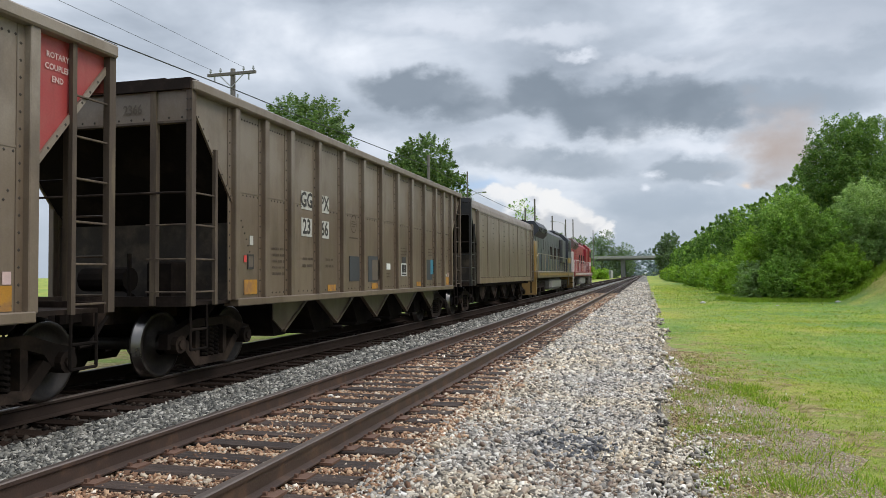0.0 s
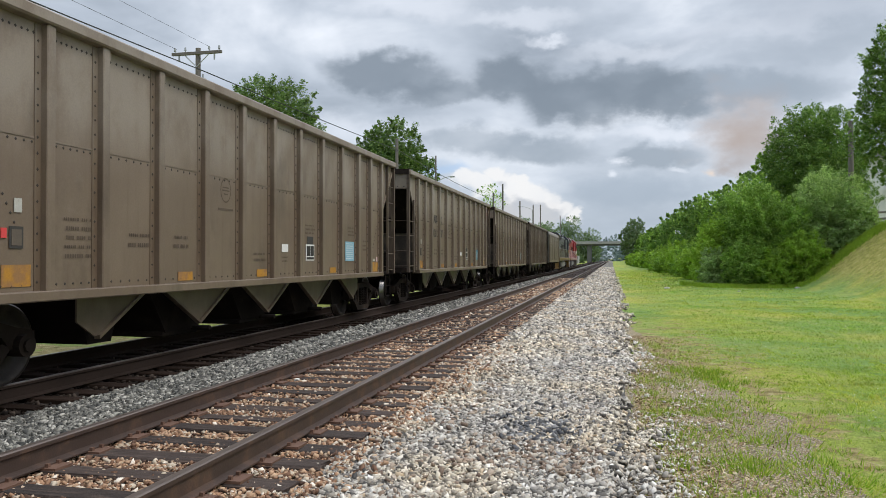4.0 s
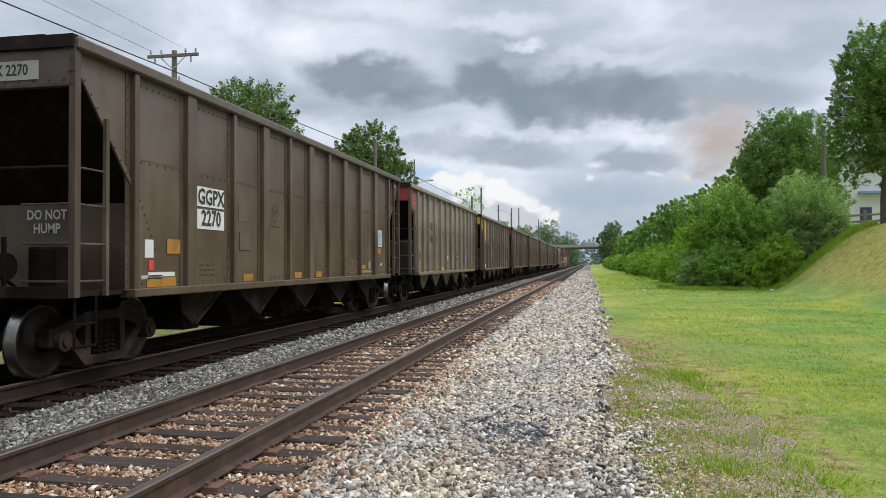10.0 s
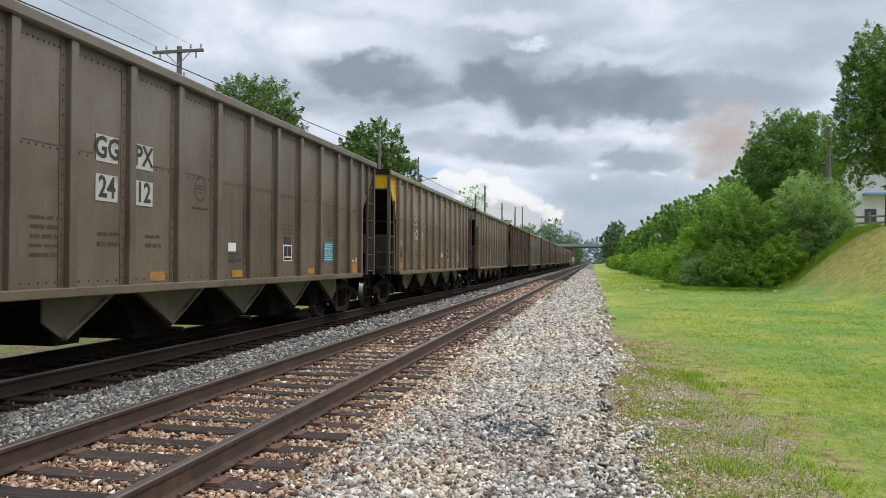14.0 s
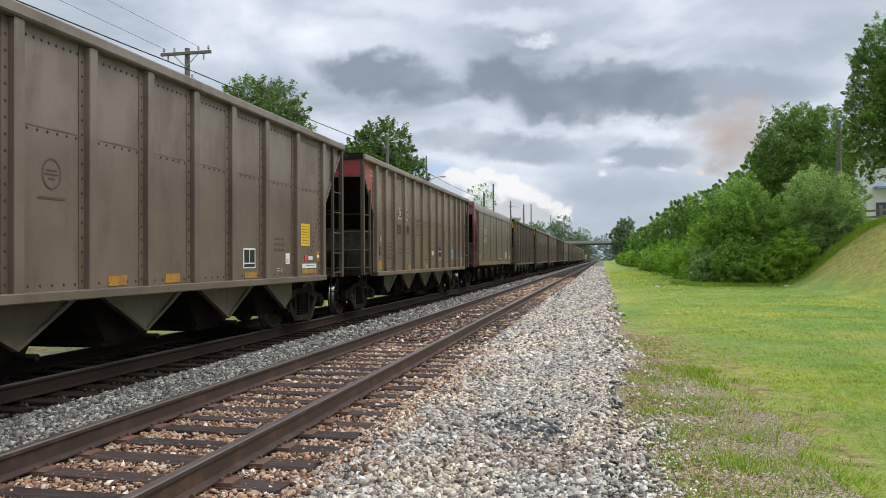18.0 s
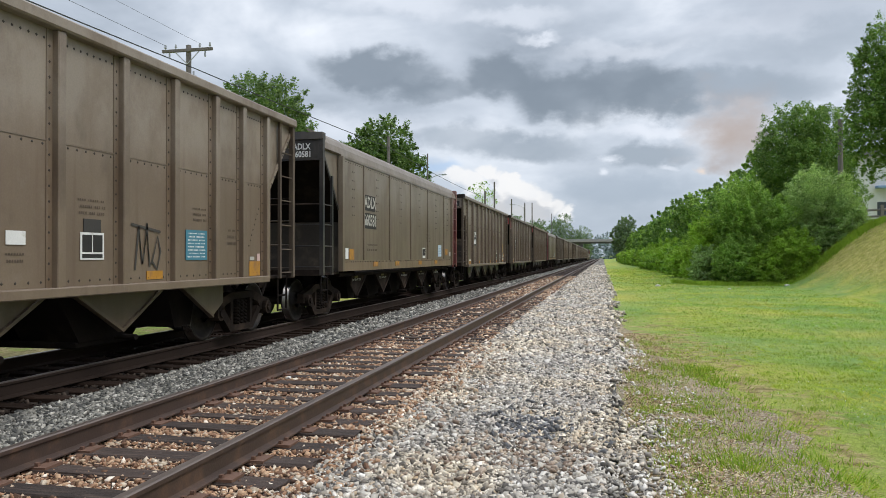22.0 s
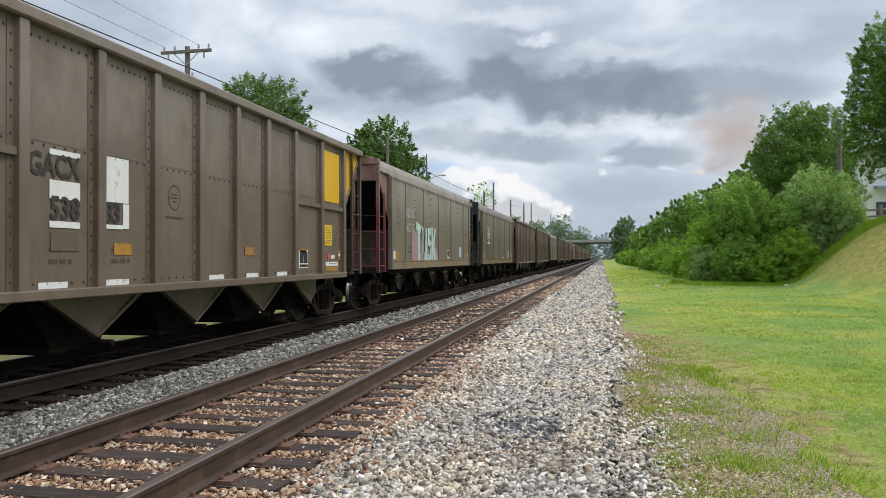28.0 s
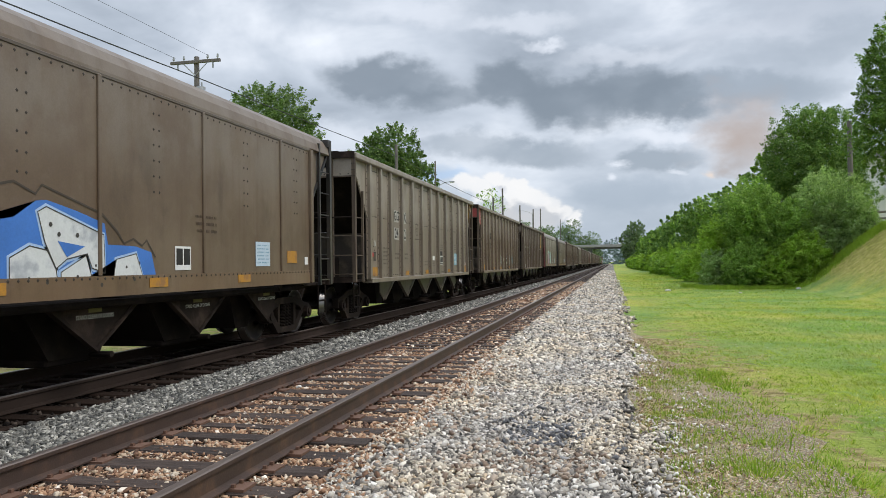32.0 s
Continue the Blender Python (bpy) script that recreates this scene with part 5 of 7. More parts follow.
def panel_mesh(w):
    """One sheet between two ribs, a little dished by its load, in two courses."""
    key = "side_panel_%.2f" % w
    if key not in CACHE:
        bm = bmesh.new()
        n, m = 6, 12
        r = random.Random(int(w * 1000))
        k1, k2 = r.uniform(0.3, 0.7), r.uniform(-0.5, 0.5)
        def dish(i, j):
            v = j / m * 2 % 1.0
            return -0.004 * math.sin(math.pi * i / n) * math.sin(math.pi * v) * (1 + k2 * (i / n - 0.5))
        g = [[bm.verts.new((XP + dish(i, j), -w / 2 + w * i / n, Z0 + (Z1 - 0.1 - Z0) * j / m)) for i in range(n + 1)] for j in range(m + 1)]
        for j in range(m):
            for i in range(n):
                bm.faces.new((g[j][i], g[j][i + 1], g[j + 1][i + 1], g[j + 1][i]))
        for f in bm.faces:
            f.smooth = True
        box(bm, XP - 0.035, XP - 0.016, -w / 2, w / 2, Z0, Z1 - 0.1)
        CACHE[key] = mesh_of("side_panel", bm)
    return CACHE[key]


def truck(car, y, flip=1):
    """A two-axle truck: bolster with side frames, springs and wheelsets."""
    def bolster(bm):
        box(bm, -1.05, 1.05, -0.2, 0.2, 0.42, 0.66, 0.03)
        box(bm, -0.35, 0.35, -0.35, 0.35, 0.60, 0.78, 0.02)
    t = part("truck", cached("truck_bolster", bolster), M_DARK, car, at=(0, y, 0))

    def frame_side(bm):
        top = [(-1.08, 0.40), (-1.08, 0.60), (-0.80, 0.66), (-0.42, 0.78), (0.42, 0.78), (0.80, 0.66), (1.08, 0.60), (1.08, 0.40), (0.74, 0.42), (0.62, 0.56), (0.30, 0.66), (-0.30, 0.66), (-0.62, 0.56), (-0.74, 0.42)]
        prism(bm, top, "x", -0.07, 0.07)
        low = [(-0.76, 0.44), (-0.62, 0.50), (-0.34, 0.22), (0.34, 0.22), (0.62, 0.50), (0.76, 0.44), (0.42, 0.11), (-0.42, 0.11)]
        prism(bm, low, "x", -0.065, 0.065)
        for s in (-1, 1):
            box(bm, -0.06, 0.06, s * 0.36 - 0.05, s * 0.36 + 0.05, 0.2, 0.72)
    fs = cached("truck_side_frame", frame_side)

    def spring(bm):
        rings = []
        for k in range(22):
            q = 0.074 if k % 3 else 0.048
            rings.append([bm.verts.new((q * math.cos(math.pi * j / 5), q * math.sin(math.pi * j / 5), 0.21 + k * 0.02 + 0.002 * j)) for j in range(10)])
        for lo, hi in zip(rings[:-1], rings[1:]):
            for j in range(10):
                bm.faces.new((lo[j], lo[(j + 1) % 10], hi[(j + 1) % 10], hi[j]))
        bm.faces.new(list(reversed(rings[0])))
        bm.faces.new(rings[-1])
    sp = cached("spring", spring)
    cap = cached("bearing_cap", lambda bm: (bar(bm, (-0.10, 0, 0), (0.10, 0, 0), 0.125, 12), bar(bm, (0.1, 0, 0), (0.13, 0, 0), 0.07, 8)))
    brake = cached("brake_beam", lambda bm: (box(bm, -0.8, 0.8, -0.04, 0.04, 0.33, 0.41), box(bm, -0.80, -0.70, -0.07, 0.07, 0.25, 0.55), box(bm, 0.70, 0.80, -0.07, 0.07, 0.25, 0.55)))
    for s in (-1, 1):
        part("side_frame", fs, M_UNDER, t, at=(s * 0.99, 0, 0))
        for k in (-0.14, 0.0, 0.14):
            part("spring", sp, M_DARK, t, at=(s * 1.0, k, 0))
        for e in (-0.89, 0.89):
            part("bearing_cap", cap, M_UNDER, t, at=(s * 1.04, e, 0.457))
    for e in (-0.42, 0.42):
        part("brake_beam", brake, M_DARK, t, at=(0, e, 0))
    for e in (-0.89, 0.89):
        w = part("wheelset", wheelset_mesh(), M_WHEEL, t, at=(0, e, 0.457))
        w.material_slots[1].link = "OBJECT"
        w.material_slots[1].material = M_TREAD
        WHEELS.append((w, car, y + e, (0, e, 0.457)))
    return t


def wheelset_mesh():
    if "wheelset" in CACHE:
        return CACHE["wheelset"]
    bm = bmesh.new()
    bar(bm, (-1.08, 0, 0), (1.08, 0, 0), 0.085, 12)
    # half section of a wheel: (outward x, radius)
    sec = [(0.655, 0.0), (0.655, 0.14), (0.695, 0.17), (0.705, 0.37), (0.682, 0.405), (0.682, 0.485), (0.708, 0.487), (0.718, 0.460), (0.815, 0.450), (0.822, 0.435), (0.822, 0.395), (0.765, 0.375), (0.745, 0.19), (0.83, 0.145), (0.83, 0.0)]
    n = 32
    tread = set()
    for s in (-1, 1):
        ringv = [[bm.verts.new((s * x, r * math.cos(2 * math.pi * k / n), r * math.sin(2 * math.pi * k / n))) for k in range(n)] for x, r in sec if r > 0]
        for i in range(len(ringv) - 1):
            for k in range(n):
                j = (k + 1) % n
                f = bm.faces.new((ringv[i][k], ringv[i][j], ringv[i + 1][j], ringv[i + 1][k]))
                if i in (5, 6, 7):
                    tread.add(f)
    bmesh.ops.recalc_face_normals(bm, faces=bm.faces)
    for f in bm.faces:
        f.material_index = 1 if f in tread else 0
        f.smooth = True
    me = bpy.data.meshes.new("wheelset")
    bm.to_mesh(me)
    bm.free()
    me.materials.append(None)
    me.materials.append(None)
    CACHE["wheelset"] = me
    return me


def coupler(car, y, d):
    """Draft gear and knuckle at a car's end; d: the way it points along the track."""
    def make(bm):
        box(bm, -0.10, 0.10, -0.35, 0.45, 0.78, 0.98, 0.02)
        box(bm, -0.16, 0.16, 0.38, 0.62, 0.74, 1.02, 0.05)
        box(bm, -0.04, 0.14, 0.56, 0.70, 0.78, 0.98, 0.03)
        bar(bm, (0.28, 0.1, 0.85), (0.36, 0.55, 0.5), 0.03, 6)
    ob = part("coupler", cached("coupler", make), M_DARK, car, at=(0, y, 0))
    if d < 0:
        ob.rotation_euler = (0, 0, math.pi)


def end_works(car, body, y, d, z_low, style, plate_mat, gus_mat, frame_mat, L, bulk=None):
    """What makes a hopper car's open end: sloping sheet, posts, ladders, rails and deck. y: the end; d: 1 runs into the car."""
    post = M_POST if style != "R" else body

    def at(v):
        return y + d * v
    def boxy(bm, x0, x1, a, b, z0, z1):
        box(bm, x0, x1, min(at(a), at(b)), max(at(a), at(b)), z0, z1)
    # sloping floor plate of the load space
    bm = bmesh.new()
    prism(bm, [(at(0.05), 3.68), (at(0.05), 3.76), (at(2.36), 1.0), (at(2.30), 0.95)], "x", -1.52, 1.52)
    # near-black underside: the shade of the open end is in its colour
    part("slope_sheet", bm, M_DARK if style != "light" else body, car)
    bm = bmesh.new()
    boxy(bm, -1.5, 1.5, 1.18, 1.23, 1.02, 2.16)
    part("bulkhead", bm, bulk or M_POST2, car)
    bm = bmesh.new()
    boxy(bm, -1.55, 1.55, 0.0, 0.06, 3.42, Z1 - 0.12)
    part("end_plate", bm, plate_mat, car)
    bm = bmesh.new()
    boxy(bm, -1.60, 1.60, -0.06, 0.14, Z1 - 0.12, Z1 + 0.025)
    boxy(bm, -1.2, 1.2, -0.02, 0.5, Z1 + 0.02, Z1 + 0.05)
    part("end_chord", bm, frame_mat, car)
    bm = bmesh.new()
    boxy(bm, -1.58, 1.58, -0.02, 0.10, 0.99, 1.12)
    boxy(bm, -1.5, 1.5, 0.1, 1.2, 1.0, 1.05)
    boxy(bm, -0.28, 0.28, -0.22, 1.6, 0.74, 1.05)
    part("end_deck", bm, M_UNDER, car)
    for s in (-1, 1):
        bm = bmesh.new()
        prism(bm, [(at(0.02), Z1 - 0.1), (at(0.02), 3.74), (at(1.15), 2.38), (at(1.15), Z1 - 0.1)], "x", s * (XP - 0.02) - 0.015, s * (XP - 0.02) + 0.015)
        part("end_gusset", bm, gus_mat, car)
        bm = bmesh.new()
        prism(bm, [(at(0.0), 3.78), (at(0.0), 3.69), (at(1.17), 2.30), (at(1.17), 2.39)], "x", s * XP, s * (XP + 0.03))
        part("gusset_flange", bm, body, car)
        bm = bmesh.new()
        boxy(bm, s * 1.57 - 0.04, s * 1.57 + 0.04, -0.03, 0.07, 1.0, Z1 - 0.02)
        part("corner_post", bm, post, car)
        bm = bmesh.new()
        px = {"A": 1.03, "R": 0.9}.get(style, 0.82)
        boxy(bm, s * px - 0.045, s * px + 0.045, -0.03, 0.05, 1.0, Z1 - 0.08)
        if bulk is None:
            part("end_post", bm, post, car)
        else:
            bm.free()
        bm = bmesh.new()
        boxy(bm, s * 1.575 - 0.025, s * 1.575 + 0.025, 0.55, 0.61, 1.0, 3.12 if d > 0 else Z1 - 0.12)
        lad = part("ladder", bm, post, car)
        for z in (1.18, 1.61, 2.06, 2.48) if d > 0 else (1.1, 1.52, 1.96, 2.41, 2.85, 3.28):
            bm = bar(bmesh.new(), (s * 1.575, at(0.02), z), (s * 1.575, at(0.57), z), 0.013, 6)
            part("rung", bm, post, lad)
        for z in (1.18, 1.61, 2.06):
            bm = bar(bmesh.new(), (s * 0.92, at(-0.02), z), (s * 1.55, at(-0.02), z), 0.013, 6)
            part("rung", bm, post, lad)
        bm = bmesh.new()
        bar(bm, (s * 1.50, at(0.12), 1.0), (s * 1.50, at(0.12), 0.42), 0.018, 6)
        bar(bm, (s * 1.50, at(0.50), 1.0), (s * 1.50, at(0.50), 0.42), 0.018, 6)
        bar(bm, (s * 1.50, at(0.12), 0.42), (s * 1.50, at(0.50), 0.42), 0.018, 6)
        bar(bm, (s * 1.50, at(0.12), 0.68), (s * 1.50, at(0.50), 0.68), 0.018, 6)
        part("step", bm, M_DARK, car)
    bm = bmesh.new()
    hose = [(0.36, at(-0.05), 0.86), (0.38, at(-0.22), 0.72), (0.40, at(-0.42), 0.52), (0.38, at(-0.60), 0.50)]
    tube(bm, hose, 0.028)
    part("air_hose", bm, M_DARK, car)
    if d > 0:
        if "end_rivets_" + style not in CACHE:
            spots = [(-1.45 + 0.193 * k, -0.004, 3.47) for k in range(16)] + [(s * q, -0.034, 3.84 - 0.14 * k) for s in (-1, 1) for q in (1.545, 1.595) for k in range(4)]
            me = rivet_mesh("end_rivets_" + style, [(-y, x, z) for x, y, z in spots], 0.02)
            me.transform(Matrix(((0, 1, 0, 0), (-1, 0, 0, 0), (0, 0, 1, 0), (0, 0, 0, 1))))
        tagged(part("rivets", CACHE["end_rivets_" + style], M_RIVET, car), kind="stuff")
        lip = cached("end_lip", lambda bm: box(bm, -1.53, 1.53, -0.02, 0.07, 3.40, 3.43))
        part("end_lip", lip, post, car)
    bm = bar(bmesh.new(), (-1.52, at(-0.03), 2.48), (1.52, at(-0.03), 2.48), 0.016, 6)
    part("grab_rail", bm, M_UNDER, car)
    coupler(car, at(0), -d)


def chute_places(L):
    return [7.70 - 0.55 * (LEN - L) + (k - 2) * 2.27 for k in range(5)]


def chutes(car, sheet_mat, L, half=0.98, low=0.47):
    """Five discharge hoppers: vee-shaped side plates with rims and the dark boxes between; the end ones stop short of the trucks."""
    for k, u in enumerate(chute_places(L)):
        e = {0: -1, 4: 1}.get(k, 0)
        cut = low + (0.99 - low) * 0.36 / half

        def plate(bm, s):
            pts = [(-half, 0.99), (half, 0.99), (0.05, low), (-0.05, low)]
            if e:
                pts = [(e * 0.36, 0.99), (-e * half, 0.99), (-e * 0.05, low), (e * 0.05, low), (e * 0.36, cut)]
            prism(bm, pts, "x", s * 1.28 - 0.012, s * 1.28 + 0.012)
        for s in (-1, 1):
            me = cached("chute_plate_%d_%.2f_%d" % (s, half, e), lambda bm: plate(bm, s))
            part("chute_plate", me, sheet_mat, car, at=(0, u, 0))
            for d in (-1, 1):
                if d == e:
                    continue
                me = cached("chute_flange_%d_%d_%.2f" % (s, d, half), lambda bm: prism(bm, [(d * (half + 0.02), 0.99), (d * (half - 0.06), 0.99), (d * 0.0, low + 0.01), (d * 0.0, low - 0.035)], "x", s * 1.28 - 0.03, s * 1.28 + 0.05))
                part("chute_flange", me, sheet_mat, car, at=(0, u, 0))
        w = 0.44 if e else 0.88
        lo = 0.22 if e else 0.44
        for s in (-1, 1):
            me = cached("chute_%d_%d" % (s, abs(e)), lambda bm: prism(bm, [(-w, 0.99), (w, 0.99), (lo, 0.34), (-lo, 0.34)], "x", min(s * 0.2, s * 1.02), max(s * 0.2, s * 1.02)))
            # near-black colour paints the shade behind the plates
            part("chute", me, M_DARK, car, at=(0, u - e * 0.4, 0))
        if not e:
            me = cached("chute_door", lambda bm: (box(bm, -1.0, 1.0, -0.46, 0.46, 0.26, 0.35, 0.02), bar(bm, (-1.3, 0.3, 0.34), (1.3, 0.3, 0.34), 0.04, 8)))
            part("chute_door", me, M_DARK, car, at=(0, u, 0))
    me = cached("center_sill", lambda bm: box(bm, -0.2, 0.2, 0.3, LEN - 0.3, 0.66, 1.05))
    part("center_sill", me, M_DARK, car)


def hopper(style, body_c, rear=None, front=None, rear_frame=None, label="", stuff=None):
    """An open-top coal hopper. style A: thirteen ribs, B: eleven ribs, C: eleven ribs with stiffeners in the end bays."""
    car = thing("hopper_car", label, "freight car", "hopper cars of the coal train")
    body = paint(body_c)
    TONE["now"] = body_c
    rib_us = RIBS[style]
    far_side = cached("side_sheet_far", lambda bm: box(bm, -XP, -XP + 0.03, 1.15, LEN - 1.15, Z0, Z1 - 0.1))
    part("side_sheet", far_side, body, car)
    for a, b in zip(rib_us[:-1], rib_us[1:]):
        part("side_panel", panel_mesh(b - a), body, car, at=(0, (a + b) / 2, 0))
    rib_paint = paint(tuple(v * 0.97 for v in body_c))
    # flange strips a little darker and browner than the ribs
    flange_paint = paint((body_c[0] * 0.80, body_c[1] * 0.76, body_c[2] * 0.72))
    wr = 0.062 if style == "A" else 0.070

    def rib_meshes(w, key):
        """A channel set on its flange: the outside face, and a bolted strip on its south side."""
        def face(bm):
            box(bm, XP - 0.01, XR, -w, w, Z0 + 0.06, Z1 - 0.14, 0.010)
        strip_ = cached("rib_flange_" + key, lambda bm: box(bm, XP - 0.01, XP + 0.012, -w - 0.085, w + 0.03, Z0 + 0.06, Z1 - 0.14, 0.004))
        return cached("rib_" + key, face), strip_
    for k, u in enumerate(rib_us):
        wide = style == "W" and k % 2 == 1
        rb, fl = rib_meshes(0.125 if wide else 0.05 if style == "W" else wr, "wide" if wide else style)
        r_ = part("rib", rb, rib_paint, car, at=(0, u, 0))
        part("rib_flange", fl, flange_paint, r_)
        o = part("rib", rb, rib_paint, car, at=(0, u, 0))
        o.rotation_euler = (0, 0, math.pi)
    for s in (-1, 1):
        ch = cached("top_chord_%d" % s, lambda bm: (box(bm, min(s * 1.44, s * 1.66), max(s * 1.44, s * 1.66), -0.02, LEN + 0.02, Z1 - 0.14, Z1, 0.02)))
        part("top_chord", ch, body, car)
        sl = cached("side_sill_%d" % s, lambda bm: (box(bm, min(s * 1.40, s * 1.64), max(s * 1.40, s * 1.64), 1.1, LEN - 1.1, Z0 - 0.03, Z0 + 0.08, 0.012)))
        part("side_sill", sl, body, car)
    # seam line and rivets
    seam = cached("seam_" + style, lambda bm: box(bm, XP - 0.005, XP + 0.006, 1.2, LEN - 1.2, 2.615, 2.635)) if style == "A" else None
    spots = []
    us = rib_us
    for a, b in zip(us[:-1], us[1:]):
        spots += [(XP, a + 0.12 + (b - a - 0.24) * (k + 0.5) / 6, {"A": 2.58, "B": 2.75, "C": 2.585, "W": 2.70}[style]) for k in range(6)]
        spots += [(XP, a + 0.12 + (b - a - 0.24) * (k + 0.5) / 8, 3.70) for k in range(8)]
        spots += [(XP, a + 0.12 + (b - a - 0.24) * (k + 0.5) / 5, 1.12) for k in range(5)]
    for u in us:
        spots += [(XP + 0.012, u - 0.108, 1.15 + 0.165 * k) for k in range(16)]
    for e, d in ((0, 1), (LEN, -1)):
        spots += [(XP + 0.03, e + d * (0.08 + 1.05 * k / 9), 3.64 - 1.25 * k / 9) for k in range(1, 10)]
        spots += [(XP, e + d * (1.35 + 0.05 * k), 2.2 - 0.09 * k) for k in range(8)]
    if seam:
        part("lap_seam", seam, rib_paint, car)
    else:
        zs = {"B": 2.785, "W": 2.73}.get(style, 2.615)
        me = cached("lap_seam_" + style, lambda bm: box(bm, XP - 0.005, XP + 0.004, us[0], us[-1], zs, zs + 0.02))
        part("lap_seam", me, rib_paint, car)
    tagged(part("rivets", rivet_mesh("rivets_" + style, spots, 0.019 if style == "A" else 0.022), M_RIVET, car), kind="stuff")
    if style == "C":
        for a, b in ((0, 1), (1, 2), (8, 9), (9, 10)):
            me = cached("stiffener_%d" % a, lambda bm: box(bm, XP, XP + 0.06, us[a] + 0.08, us[b] - 0.08, 2.42, 2.50))
            part("stiffener", me, body, car)
    rm, fm = paint(rear) if rear else body, paint(front) if front else body
    end_works(car, body, 0, 1, Z0, style, rm, rm, M_UNDER, LEN, body if rear_frame else None)
    end_works(car, body, LEN, -1, Z0, style, fm, fm, M_UNDER, LEN)
    # plates in body paint darkened for the shade below the sill
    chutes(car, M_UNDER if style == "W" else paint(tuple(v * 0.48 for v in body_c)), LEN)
    for y in (1.34, LEN - 1.0):
        truck(car, y)
    box_me = cached("brake_gear", lambda bm: (bar(bm, (-0.5, 0.55, 1.35), (0.25, 0.55, 1.35), 0.17, 12), box(bm, 0.35, 0.8, 0.75, 1.1, 1.06, 1.6, 0.03), bar(bm, (0.5, 0.2, 1.06), (0.5, 0.2, 1.7), 0.03, 6), bar(bm, (0.1, 0.9, 1.06), (-0.6, 0.9, 1.5), 0.025, 6)))
    part("brake_gear", box_me, M_DARK, car)
    return car


def round_hopper(body_c, rear, front, label=""):
    """A smooth-sided hopper with a curved upper edge and welded seams."""
    car = thing("hopper_car", label, "freight car", "hopper cars of the coal train")
    body = paint(body_c)
    TONE["now"] = body_c
    L = LEN - 0.18
    sec = [(1.60, 1.10), (1.60, 3.66), (1.57, 3.80), (1.49, 3.93), (1.36, 4.03), (1.24, 4.07), (1.24, 4.03), (1.36, 3.97), (1.46, 3.88), (1.53, 3.77), (1.56, 3.64), (1.565, 1.10)]
    for s in (-1, 1):
        me = cached("curved_side_%d" % s, lambda bm: prism(bm, [(s * x, z) for x, z in sec], "y", 1.1, L - 1.1))
        part("side_sheet", me, body, car)
        for a, b in ((0.0, 1.1), (L - 1.1, L)):
            me = cached("curved_corner_%d_%.1f" % (s, a), lambda bm: prism(bm, [(s * x, z) for x, z in sec[1:11]], "y", a, b))
            part("top_corner", me, body, car)
        me = cached("band_%d" % s, lambda bm: (box(bm, min(s * 1.55, s * 1.615), max(s * 1.55, s * 1.615), 1.1, L - 1.1, 1.06, 1.30)))
        part("side_sill", me, paint(tuple(v * w for v, w in zip(body_c, (1.30, 1.22, 1.12)))), car)
        me = cached("pipe_%d" % s, lambda bm: bar(bm, (s * 1.45, 1.3, 0.98), (s * 1.45, L - 1.3, 0.98), 0.05, 8))
        part("air_pipe", me, M_DARK, car)
        for u in SEAMS:
            me = cached("seam_%d" % s, lambda bm: box(bm, min(s * 1.59, s * 1.63), max(s * 1.59, s * 1.63), -0.03, 0.03, 1.30, 3.60, 0.008))
            part("seam", me, body, car, at=(0, u, 0))
        for u in (1.12, L - 1.12):
            me = cached("edge_post_%d" % s, lambda bm: box(bm, min(s * 1.54, s * 1.66), max(s * 1.54, s * 1.66), -0.06, 0.06, 1.06, 3.62, 0.01))
            part("edge_post", me, body, car, at=(0, u, 0))
    lap = cached("shoulder_lap", lambda bm: box(bm, 1.585, 1.612, 1.1, L - 1.1, 3.585, 3.625, 0.004))
    part("shoulder_lap", lap, paint(tuple(v * 0.62 for v in body_c)), car)
    spots = [(1.60, 1.25 + k * 0.165, 3.54) for k in range(75)] + [(1.615, 1.25 + k * 0.13, 1.27) for k in range(95)]
    for a, b in zip([1.15, *SEAMS], [*SEAMS, L - 1.15]):
        for q in (-0.06, 0.06):
            spots += [(1.60, (a + b) / 2 + q, 3.35 - k * 0.2) for k in range(6)]
    tagged(part("rivets", rivet_mesh("rivets_R", spots, 0.021), M_RIVET, car), kind="stuff")
    rm, fm = paint(rear), paint(front)
    end_works(car, rm, 0, 1, Z0, "R", rm, body if rear == BLK else rm, rm, L)
    end_works(car, fm, L, -1, Z0, "R", fm, body if front == BLK else fm, fm, L)
    chutes(car, M_UNDER, L, 0.86, 0.44)
    for y in (1.34, L - 1.0):
        truck(car, y)
    return car


def block_mark(car, a, b, style, z=2.70, h=0.30, mat=None, white=False, u=3.985, x=XP):
    """Split letters either side of a rib."""
    w = 0.5 if style == "A" else 0.55
    m = mat or M_STENCIL
    for txt, du in ((a, -0.42 - 0.06 * (len(a) > 2)), (b, 0.335 + 0.07 * (len(b) > 2))):
        if white:
            patch(car, "patch", u + du, z, 0.42 if len(txt) < 3 else 0.58, 0.32, M_OFFWHITE)
        words(car, txt, u + du, z, h, m)


